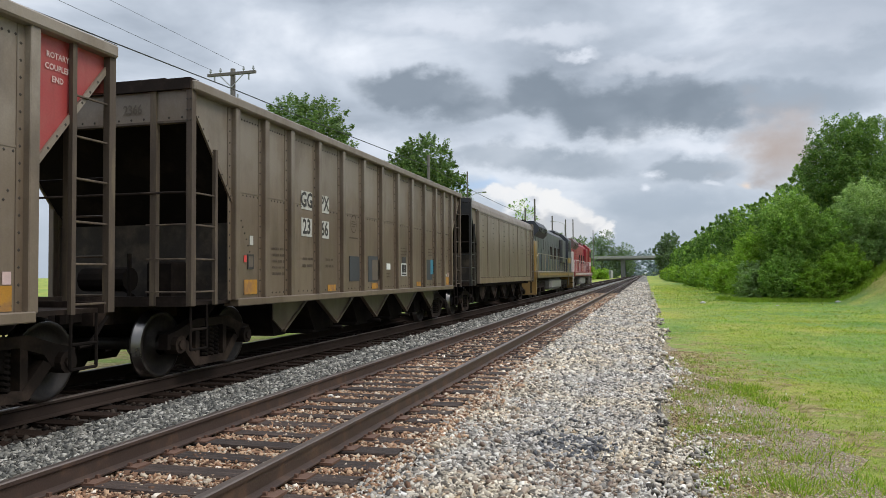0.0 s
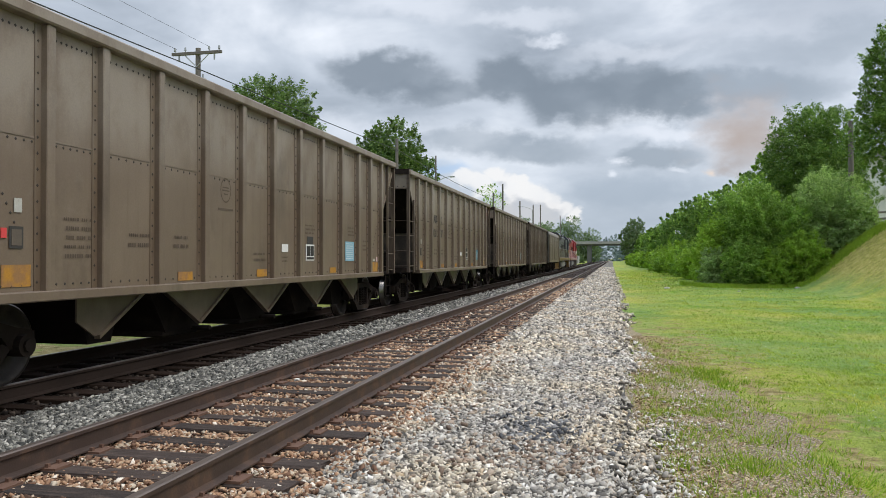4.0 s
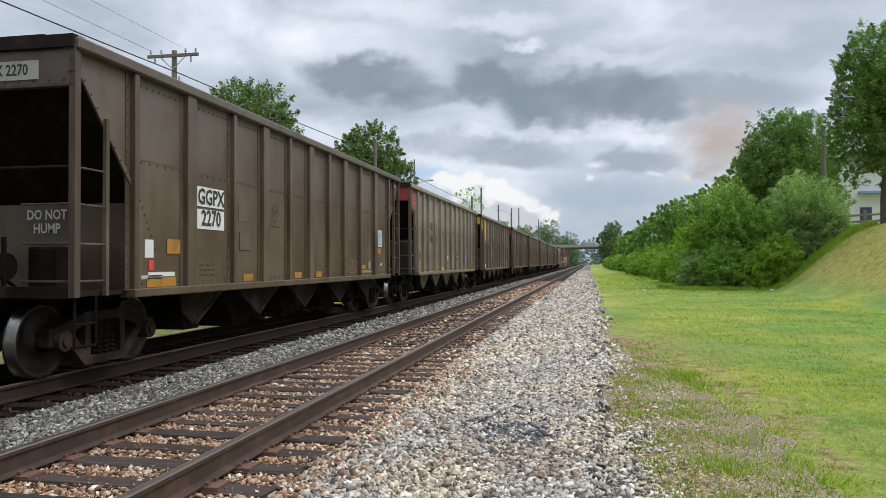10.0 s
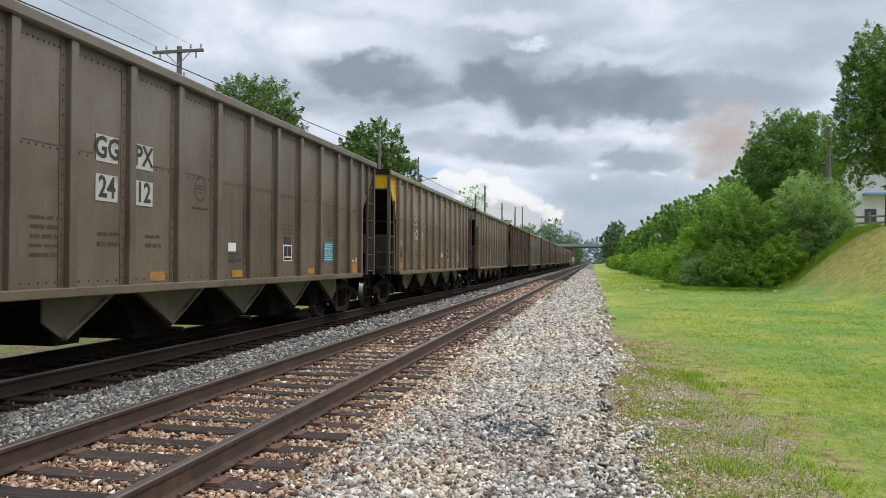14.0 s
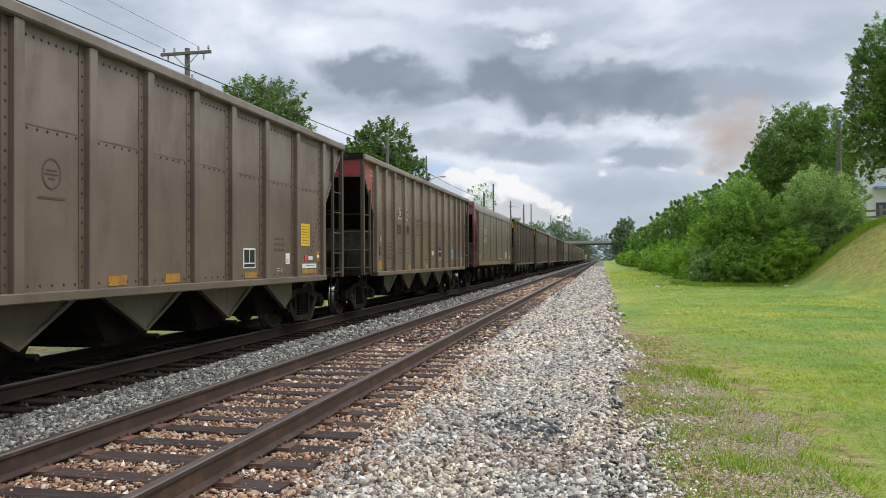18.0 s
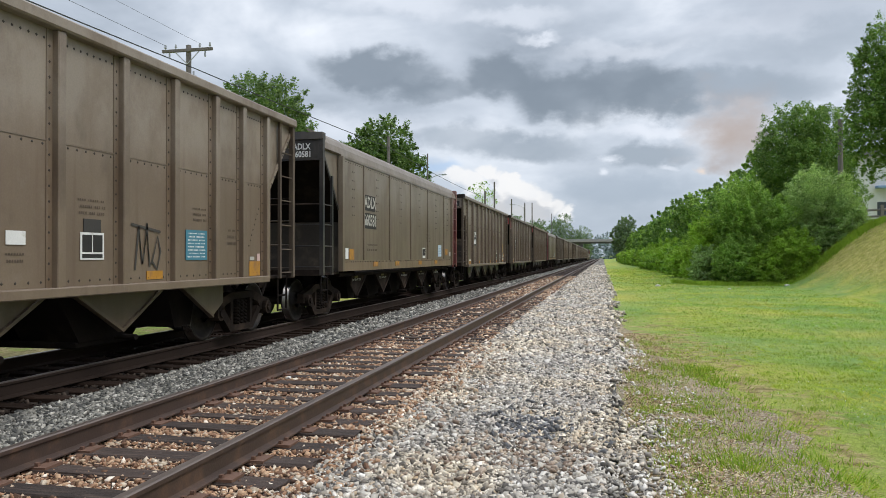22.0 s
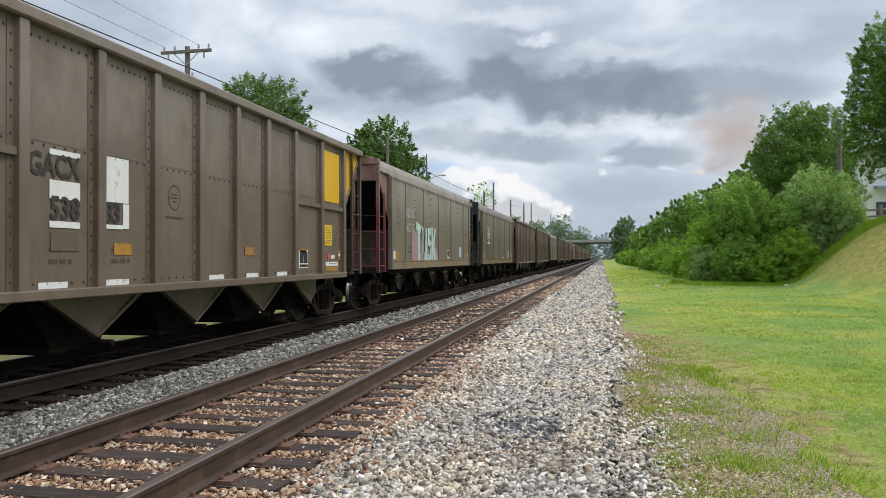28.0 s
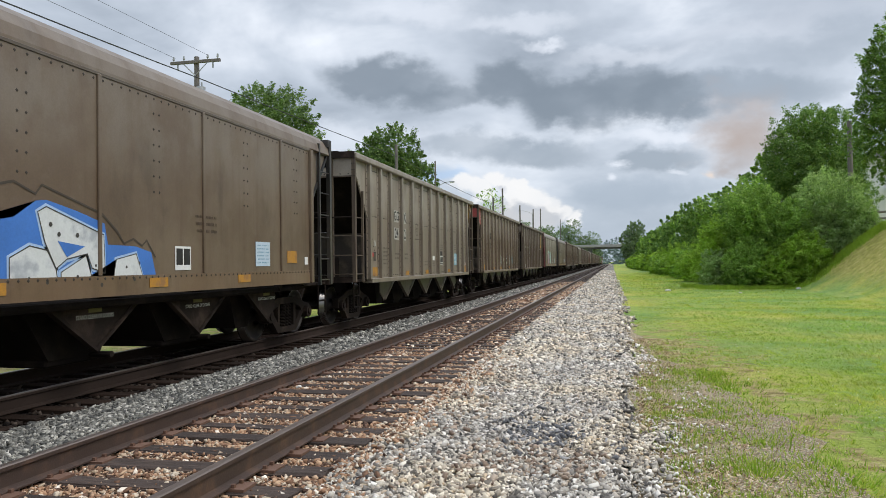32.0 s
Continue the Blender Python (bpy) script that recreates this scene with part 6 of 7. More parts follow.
def standard_marks(car, blue=None, white_u=8.05, logo=True):
    patch(car, "patch", 1.62, 1.22, 0.38, 0.22, M_AMBER, label="amber reflector patch")
    patch(car, "patch", 1.62, 1.60, 0.18, 0.22, M_STENCIL)
    patch(car, "patch", 1.62, 1.60, 0.13, 0.16, M_FAINT, lift=0.008)
    patch(car, "sticker", 1.46, 1.64, 0.07, 0.10, M_REDP)
    patch(car, "patch", 1.64, 1.92, 0.10, 0.14, M_OFFWHITE)
    lines(car, 2.52, 1.62, 0.5, 0.5, 5, M_FAINT)
    lines(car, 3.62, 1.62, 0.46, 0.24, 2, M_FAINT)
    lines(car, 4.55, 1.62, 0.42, 0.24, 2, M_FAINT)
    patch(car, "patch", 4.66, 1.15, 0.36, 0.12, M_AMBER)
    if logo:
        ring(car, 5.78, 2.43)
    patch(car, "patch", white_u, 1.58, 0.26, 0.14, M_WHITE)
    lines(car, white_u, 1.38, 0.3, 0.14, 2, M_FAINT)
    patch(car, "patch", 7.0, 1.15, 0.36, 0.12, M_AMBER)
    data_box(car, 9.08, 1.51, 0.41, True)
    lines(car, 9.08, 1.96, 0.5, 0.22, 3, M_FAINT)
    lines(car, 6.9, 1.42, 0.5, 0.2, 2, M_FAINT)
    patch(car, "patch", 10.32, 1.15, 0.36, 0.11, M_AMBER)
    if blue:
        patch(car, "placard", 11.36, 1.555, 0.58, 0.43, blue)
        lines(car, 11.36, 1.555, 0.50, 0.38, 8, M_WHITE, lift=0.010)
    lines(car, 11.45, 2.0, 0.42, 0.24, 3, M_FAINT)
    lines(car, 12.45, 1.7, 0.36, 0.3, 3, M_FAINT)
    patch(car, "patch", 13.22, 1.19, 0.40, 0.24, M_AMBER)
    patch(car, "patch", 13.36, 1.38, 0.10, 0.12, M_PINK)
    patch(car, "patch", 13.12, 1.36, 0.16, 0.06, M_OFFWHITE)


def broad_marks(car, first, number, ground_mat=None, ink=None, z=2.22, u=3.22, kind="B"):
    if first:
        if ground_mat is M_WHITE:
            patch(car, "number_panel", u, z + 0.17, 0.84, 0.30, ground_mat)
            patch(car, "number_panel", u, z - 0.17, 0.84, 0.30, ground_mat)
        elif ground_mat:
            patch(car, "number_panel", u, z, 0.80, 0.64, ground_mat)
        words(car, first, u, z + 0.16, 0.24, ink or M_WHITE, XP + 0.016)
        words(car, number, u, z - 0.16, 0.24, ink or M_WHITE, XP + 0.016)
    if kind in "BW":
        patch(car, "patch", 1.55, 1.58, 0.20, 0.24, M_WHITE)
        patch(car, "patch", 1.86, 1.13, 0.72, 0.13, M_AMBER)
        patch(car, "patch", 1.86, 1.235, 0.66, 0.06, M_WHITE)
        patch(car, "patch", 1.60, 1.36, 0.12, 0.14, M_REDP)
        lines(car, 3.1, 1.28, 0.5, 0.22, 3, M_FAINT)
        ring(car, 5.66, 2.31, 0.17)
        for k in (4.52, 6.78, 7.98):
            patch(car, "patch", k, 1.14, 0.36, 0.12, M_AMBER)
        if kind == "W":
            frame_mark(car, 10.32, 1.29, 0.45, 0.31)
            return
        data_box(car, 10.27, 1.41, 0.44)
        patch(car, "patch", 10.33, 1.13, 0.46, 0.10, M_AMBER)
        patch(car, "patch", 11.83, 1.4, 0.18, 0.2, M_WHITE)
        lines(car, 11.83, 1.36, 0.15, 0.08, 2, M_FAINT, lift=0.010)
        lines(car, 11.45, 1.66, 0.5, 0.3, 3, M_FAINT)
        lines(car, 11.5, 1.2, 0.26, 0.08, 2, M_WHITE)
    else:
        patch(car, "patch", 1.56, 1.52, 0.42, 0.24, M_AMBER)
        patch(car, "patch", 1.92, 1.20, 0.6, 0.17, M_WHITE)
        ring(car, 6.75, 2.22, 0.18)
        for k in (5.6, 9.0, 11.3):
            patch(car, "patch", k, 1.50, 0.34, 0.14, M_AMBER)
        for k in (4.4, 5.5, 7.9, 9.1, 10.3):
            patch(car, "patch", k, 1.10, 0.44, 0.07, M_WHITE)
        for k in (4.5, 5.55):
            lines(car, k, 1.42, 0.42, 0.26, 2, M_FAINT)
        data_box(car, 11.32, 1.36, 0.46)
    patch(car, "placard", 12.70, 1.87, 0.44, 0.44, M_YELLOW)
    lines(car, 12.70, 1.87, 0.38, 0.38, 7, M_FAINT, lift=0.010)
    patch(car, "patch", 12.90, 1.15, 0.74, 0.09, M_AMBER)
    patch(car, "patch", 12.90, 1.255, 0.74, 0.09, M_WHITE)
    lines(car, 12.95, 1.26, 0.5, 0.05, 1, M_BLACKP, lift=0.010)
    patch(car, "sticker", 12.72, 1.41, 0.13, 0.13, M_REDP)
    patch(car, "patch", 12.96, 1.41, 0.22, 0.08, M_WHITE)
    patch(car, "patch", 13.36, 1.45, 0.16, 0.20, M_AMBER)
    patch(car, "patch", 13.36, 1.45, 0.10, 0.06, M_WHITE, lift=0.009)


def corner_words(car, u, z, mat, rows=("ROTARY", "COUPLER", "END")):
    for k, s in enumerate(rows):
        words(car, s, u, z - k * 0.12, 0.062, mat, XP + 0.006)


def round_marks(car, first, number, bg=None, bg2=None, ink=None, ink2=None):
    X = 1.602
    for s, z, b, i, w in ((first, 2.71, bg, ink, 0.86), (number, 2.27, bg2 or bg, ink2 or ink, 1.06)):
        if b and s:
            patch(car, "patch", 3.20, z, w, 0.38, b, X)
        if s:
            words(car, s, 3.20, z, 0.28, i or M_OFFWHITE, X + 0.014)
    data_box_at = patch(car, "data_panel", 8.98, 1.51, 0.38, 0.32, M_WHITE, X)
    for dy in (-0.09, 0.09):
        part("field", cached("field_r", lambda bm: box(bm, 0, 0.003, -0.075, 0.075, -0.12, 0.10)), M_BLACKP, data_box_at, at=(0.004, dy, 0.03))
    patch(car, "placard", 11.38, 1.59, 0.52, 0.40, M_PALEP, X)
    lines(car, 11.38, 1.59, 0.46, 0.34, 6, M_ROYAL2, X, 0.010)
    for u in (3.65, 5.7, 8.4, 10.7):
        patch(car, "patch", u, 1.20, 0.40, 0.12, M_AMBER, 1.616)
    patch(car, "patch", 1.8, 1.44, 0.34, 0.24, M_AMBER, X)
    patch(car, "patch", 1.46, 1.46, 0.2, 0.24, M_WHITE, X)
    patch(car, "patch", 12.55, 1.55, 0.42, 0.22, M_AMBER, X)
    patch(car, "patch", 13.2, 1.48, 0.15, 0.14, M_WHITE, X)
    lines(car, 3.4, 1.62, 0.9, 0.25, 2, M_FAINT, X)
    lines(car, 9.6, 2.0, 0.6, 0.3, 3, M_FAINT, X)
    for u in chute_places(LEN - 0.18):
        part("stencil", text_mesh("STAND CLEAR OF DOORS", 0.05), M_OFFWHITE, car, at=(1.30, u, 0.82))
        patch(car, "patch", u, 0.915, 0.24, 0.09, M_DULL, 1.29)




def placed(car, index_lengths):
    MOVERS.append((car, -index_lengths))


def build_train():
    run = 0.0
    for spec in CARS:
        kind, tone, rear, front, a, b, opt = spec
        if kind == "R":
            run += PITCH_R
            car = round_hopper(tone, rear or tone, front or tone, opt["label"])
        else:
            run += PITCH
            car = hopper(kind, tone, rear, front, opt.get("frame"), opt["label"])
        placed(car, run)
        if kind == "A":
            standard_marks(car, opt.get("blue"), opt.get("white_u", 7.92))
            if a and "|" in a:
                (a1, a2), (b1, b2) = a.split("|"), b.split("|")
                block_mark(car, a1, a2, "A", 2.70, 0.26, opt.get("ink"), opt.get("white", False))
                block_mark(car, b1, b2, "A", 2.23, 0.26, opt.get("ink"), opt.get("white_low", opt.get("white", False)))
        elif kind in "BCW" and a:
            if "|" in b:
                b1, b2 = b.split("|")
                a != "|" and block_mark(car, *a.split("|"), "A", 2.36, 0.25, M_STENCIL, opt.get("white", False), u=opt["u"])
                block_mark(car, b1, b2, "A", 1.91, 0.25, M_STENCIL, opt.get("white", False), u=opt["u"])
                broad_marks(car, "", "", None, kind=kind)
            else:
                broad_marks(car, a, b, opt.get("bg"), opt.get("ink"), kind=kind)
        elif kind in "BCW":
            broad_marks(car, "", "", None, kind=kind)
        elif kind == "R" and a:
            round_marks(car, a, b, opt.get("bg"), opt.get("bg2"), opt.get("ink"), opt.get("ink2"))
        if rear in (RED, YEL) and kind == "A":
            corner_words(car, 0.86, 3.62, M_PINK if rear == RED else M_FAINT)
        if front in (RED, YEL, ORG) and kind == "A":
            corner_words(car, LEN - 0.75, 3.62, M_PINK if front == RED else M_FAINT)
        if opt.get("end"):
            e = opt["end"]
            if opt.get("end_bg"):
                ob = part("number_panel", cached("end_panel_bg", lambda bm: box(bm, -0.24, 0.24, -0.008, 0, -0.10, 0.10)), opt["end_bg"], car, at=(opt.get("ex", 0.45), -0.002, 3.60))
            if kind == "B":
                part("number_panel", cached("end_panel_bg", None), opt["end_bg"], car, at=(0.58, -0.002, 3.60))
                words_end(car, "GGPX", 0.58, 3.60, 0.13, M_OFFWHITE)
                for x in (-1.54, 1.54):
                    part("corner_cap", cached("corner_cap", lambda bm: box(bm, -0.13, 0.13, -0.04, 0.07, 3.84, 3.99, 0.012)), M_BLACKP, car, "black block at the end's top corner", at=(x, 0, 0))
            for k, s in enumerate(e):
                words_end(car, s, opt.get("ex", 0.45), 3.60 - 0.16 * k + 0.08 * (len(e) - 1), 0.13, opt.get("end_ink", M_WHITE))
        extra = opt.get("extra")
        if extra:
            extra(car)


def bay_panel(us, mat_c):
    """Bright paint filling the upper half of one bay."""
    def f(car):
        for u in us:
            patch(car, "painted_panel", u, 3.13, 1.08, 1.08, paint(mat_c))
    return f


def both(*fs):
    return lambda car: [f(car) for f in fs]


def scrawl(strokes, u, z, size, mat, x=XP, w=0.035, name="graffiti"):
    """Sprayed lines: thin ribbons along strokes of (u, z) points."""
    def f(car):
        bm = bmesh.new()
        for st in strokes:
            ps = [Vector((0, a * size, b * size)) for a, b in st]
            loop = len(ps) > 3 and (ps[0] - ps[-1]).length < 1e-4
            pairs = []
            for k, p in enumerate(ps):
                back = p - ps[k - 1] if k else (ps[-1] - ps[-2] if loop else ps[1] - ps[0])
                on = ps[k + 1] - p if k < len(ps) - 1 else (ps[1] - ps[0] if loop else p - ps[-2])
                back, on = back.normalized(), on.normalized()
                side = back + on if (back + on).length > 0.5 else back
                side = side.normalized() * w * 0.5
                side = Vector((0, -side.z, side.y))
                pairs.append((bm.verts.new(p - side), bm.verts.new(p + side)))
            for (a, b), (c, d) in zip(pairs[:-1], pairs[1:]):
                bm.faces.new((a, c, d, b))
        part(name, bm, mat, car, at=(x + 0.008, u, z))
    return f


def arc(cx, cy, r, a0=0, a1=360, n=14, ry=None):
    return [(cx + r * math.cos(radians(a0 + (a1 - a0) * k / n)), cy + (ry or r) * math.sin(radians(a0 + (a1 - a0) * k / n))) for k in range(n + 1)]


def fill(shape, u, z, size, mat, x, lift=0.006, name="graffiti"):
    def f(car):
        bm = bmesh.new()
        fc = bm.faces.new([bm.verts.new((0, a * size, b * size)) for a, b in shape])
        bmesh.ops.triangulate(bm, faces=[fc])
        part(name, bm, mat, car, at=(x + lift, u, z))
    return f


M_PALEPATCH = material("faded_patch", (0.26, 0.235, 0.195), 0.7, 0, 0.5, 3, 30, 0.0, dirt=(0.17, 0.145, 0.11), dirt_amount=0.6)
M_SPRAYW = material("spray_white", (0.62, 0.64, 0.64), 0.6, 0, 0.3, 3, 40, 0.0, dirt=(0.35, 0.37, 0.40), dirt_amount=0.35)
M_SPRAYB = material("spray_blue", (0.05, 0.17, 0.52), 0.5, 0, 0.3, 3, 40, 0.0)
M_SPRAYK = material("spray_black", (0.05, 0.045, 0.04), 0.6, 0, 0.3, 3, 40, 0.0)
M_SPRAYL = material("spray_pale_blue", (0.36, 0.50, 0.72), 0.6, 0, 0.3, 3, 40, 0.0)
M_SPRAYK2 = material("spray_brown", (0.055, 0.042, 0.030), 0.6, 0, 0.3, 3, 40, 0.0)
M_SPRAYM = material("spray_mint", (0.42, 0.62, 0.54), 0.6, 0, 0.3, 3, 40, 0.0)
M_SPRAYP = material("spray_mauve", (0.36, 0.22, 0.24), 0.6, 0, 0.3, 3, 40, 0.0)

BUBBLE = [arc(0, 0.1, 0.28), arc(0.35, 0.0, 0.3), arc(0.75, 0.1, 0.26), arc(0.1, 0.15, 0.1), arc(0.75, 0.12, 0.09)]
SPIKES = [[(-0.2, 0), (-0.1, 0.7), (0.0, 0.1), (0.12, 0.75), (0.2, 0.05)], [(0.25, 0.1), (0.42, 0.55), (0.5, 0.3), (0.4, 0.0), (0.28, 0.12)], [(-0.3, 0.72), (0.5, 0.62)]]
CIRCLE_A = [arc(0, 0, 0.42, ry=0.53), [(-0.28, -0.42), (0.02, 0.45), (0.26, -0.42)], [(-0.42, -0.12), (0.34, -0.02)]]
ARCHES = [[(0, 0), (0.02, 0.35), (0.12, 0.58), (0.30, 0.64), (0.44, 0.52), (0.50, 0.30), (0.52, 0)], [(0.12, 0.30), (0.20, 0.42), (0.32, 0.28), (0.18, 0.20), (0.40, 0.22)], [(0.10, 0.12), (0.46, 0.10)], [(0.44, 0.52), (0.66, 0.70), (0.62, 0.50)], [(0.86, 0.66), (1.15, 0.52), (1.55, 0.62), (1.75, 0.70)], [(0.95, 0.05), (1.0, 0.3), (1.2, 0.42)], [(1.50, 0.50), (1.66, 0.25), (1.58, 0.04)], [(2.0, 0.28), (2.08, 0.15), (2.02, 0.04)]]
TALL = [[(0.0, 0.0), (-0.1, 0.9), (0.05, 0.6), (0.15, 1.1), (0.2, 0.5), (0.32, 0.8)], arc(0.12, 0.18, 0.22), arc(0.45, 0.22, 0.2), [(0.0, -0.2), (0.5, -0.1), (0.55, 0.5)]]


def blue_piece(car):
    X = 1.602
    blue = [(3.2, 1.11), (3.2, 1.8), (4.4, 2.0), (5.2, 1.75), (6.01, 1.90), (6.30, 2.08), (6.45, 2.10), (6.92, 2.01), (7.36, 1.90), (7.42, 1.66), (7.94, 1.65), (8.26, 1.58), (8.42, 1.10)]
    fill(blue, 0, 0, 1.0, M_SPRAYB, X, 0.005)(car)
    white = ([(3.4, 1.12), (3.5, 1.6), (4.2, 1.75), (4.8, 1.12)], [(4.9, 1.12), (5.0, 1.5), (5.5, 1.62), (5.9, 1.12)],
             [(6.32, 1.97), (6.44, 2.03), (7.34, 1.77), (7.36, 1.33), (7.14, 1.39), (7.06, 1.55), (6.74, 1.49), (6.58, 1.39), (6.42, 1.66)],
             [(5.95, 1.50), (6.21, 1.62), (6.45, 1.58), (6.58, 1.38), (6.62, 1.11), (5.95, 1.12)],
             [(6.65, 1.35), (7.04, 1.53), (7.13, 1.30), (7.51, 1.27), (7.56, 1.49), (7.94, 1.56), (8.16, 1.10), (6.66, 1.12)])
    for k, pts in enumerate(white):
        scrawl([pts + pts[:1]], 0, 0, 1.0, M_SPRAYL, X - 0.001, 0.07)(car)
        fill(pts, 0, 0, 1.0, M_SPRAYW, X, 0.008 + 0.0006 * k)(car)
        scrawl([pts + pts[:1]], 0, 0, 1.0, M_SPRAYK, X + 0.004, 0.014)(car)
    fill([(6.60, 1.68), (7.02, 1.63), (6.74, 1.51)], 0, 0, 1.0, M_SPRAYB, X, 0.013)(car)
    r = random.Random(6)
    for u, z in ((6.5, 1.85), (6.9, 1.75), (7.25, 1.55), (7.2, 1.42), (6.2, 1.3), (6.45, 1.25), (6.9, 1.3), (7.3, 1.2), (7.75, 1.4), (7.9, 1.25), (8.0, 1.45), (6.62, 1.75)):
        q = r.uniform(0.012, 0.03)
        fill(arc(0, 0, q, n=8)[:-1], u, z, 1.0, M_SPRAYK, X, 0.014)(car)
    scrawl([[(5.0, 2.0), (6.01, 2.25), (6.3, 2.15), (6.39, 2.25), (7.32, 2.01), (7.6, 1.81), (7.72, 1.68), (7.9, 1.74), (8.07, 1.66), (8.17, 1.73), (8.35, 1.52)]], 0, 0, 1.0, M_SPRAYK2, X - 0.004, 0.026)(car)


def mint_piece(car):
    X = 1.602
    fill([(-1.1, -0.55), (-1.15, 0.35), (-0.3, 0.55), (0.2, 0.2), (1.9, 0.2), (2.5, -0.1), (2.8, -0.55)], 4.6, 1.72, 1.0, M_SPRAYP, X, 0.005)(car)
    for dx, pts in ((0.0, [(0, 0.75), (0.75, 0.62), (0.72, 0.42), (0.52, 0.45), (0.5, -0.5), (0.25, -0.5), (0.24, 0.5), (0.0, 0.52)]), (0.8, [(0, 0.6), (0.2, 0.6), (0.22, -0.2), (0.42, -0.2), (0.45, 0.6), (0.65, 0.62), (0.6, -0.5), (0.05, -0.5)]), (1.5, [(0.5, 0.62), (0.1, 0.6), (0.05, 0.1), (0.35, 0.0), (0.35, -0.25), (0.0, -0.25), (0.0, -0.5), (0.55, -0.5), (0.58, 0.15), (0.28, 0.25), (0.3, 0.42), (0.5, 0.42)]), (2.12, [(0, 0.65), (0.2, 0.65), (0.22, 0.15), (0.5, 0.65), (0.7, 0.6), (0.4, 0.05), (0.75, -0.5), (0.5, -0.5), (0.22, -0.08), (0.22, -0.5), (0.02, -0.5)])):
        fill([(a + dx, b) for a, b in pts], 4.0, 1.75, 1.0, M_SPRAYM, X, 0.008)(car)
        scrawl([[(a + dx, b) for a, b in pts + pts[:1]]], 4.0, 1.75, 1.0, M_SPRAYW, X + 0.004, 0.03)(car)


def dark_bands(car):
    """Old marks painted out in grey along the lower side."""
    mg = material("patch_grey", (0.045, 0.048, 0.052), 0.6, 0, 0.3, 4)
    for u, w, h in ((5.95, 0.8, 0.5), (7.05, 0.9, 0.55), (11.2, 0.8, 0.55)):
        patch(car, "patch", u, 1.52, w, h, mg)
    patch(car, "patch", 7.1, 1.50, 0.55, 0.44, M_FAINT, lift=0.008)
    patch(car, "placard", 11.6, 1.60, 0.34, 0.4, M_TEALP, lift=0.008)


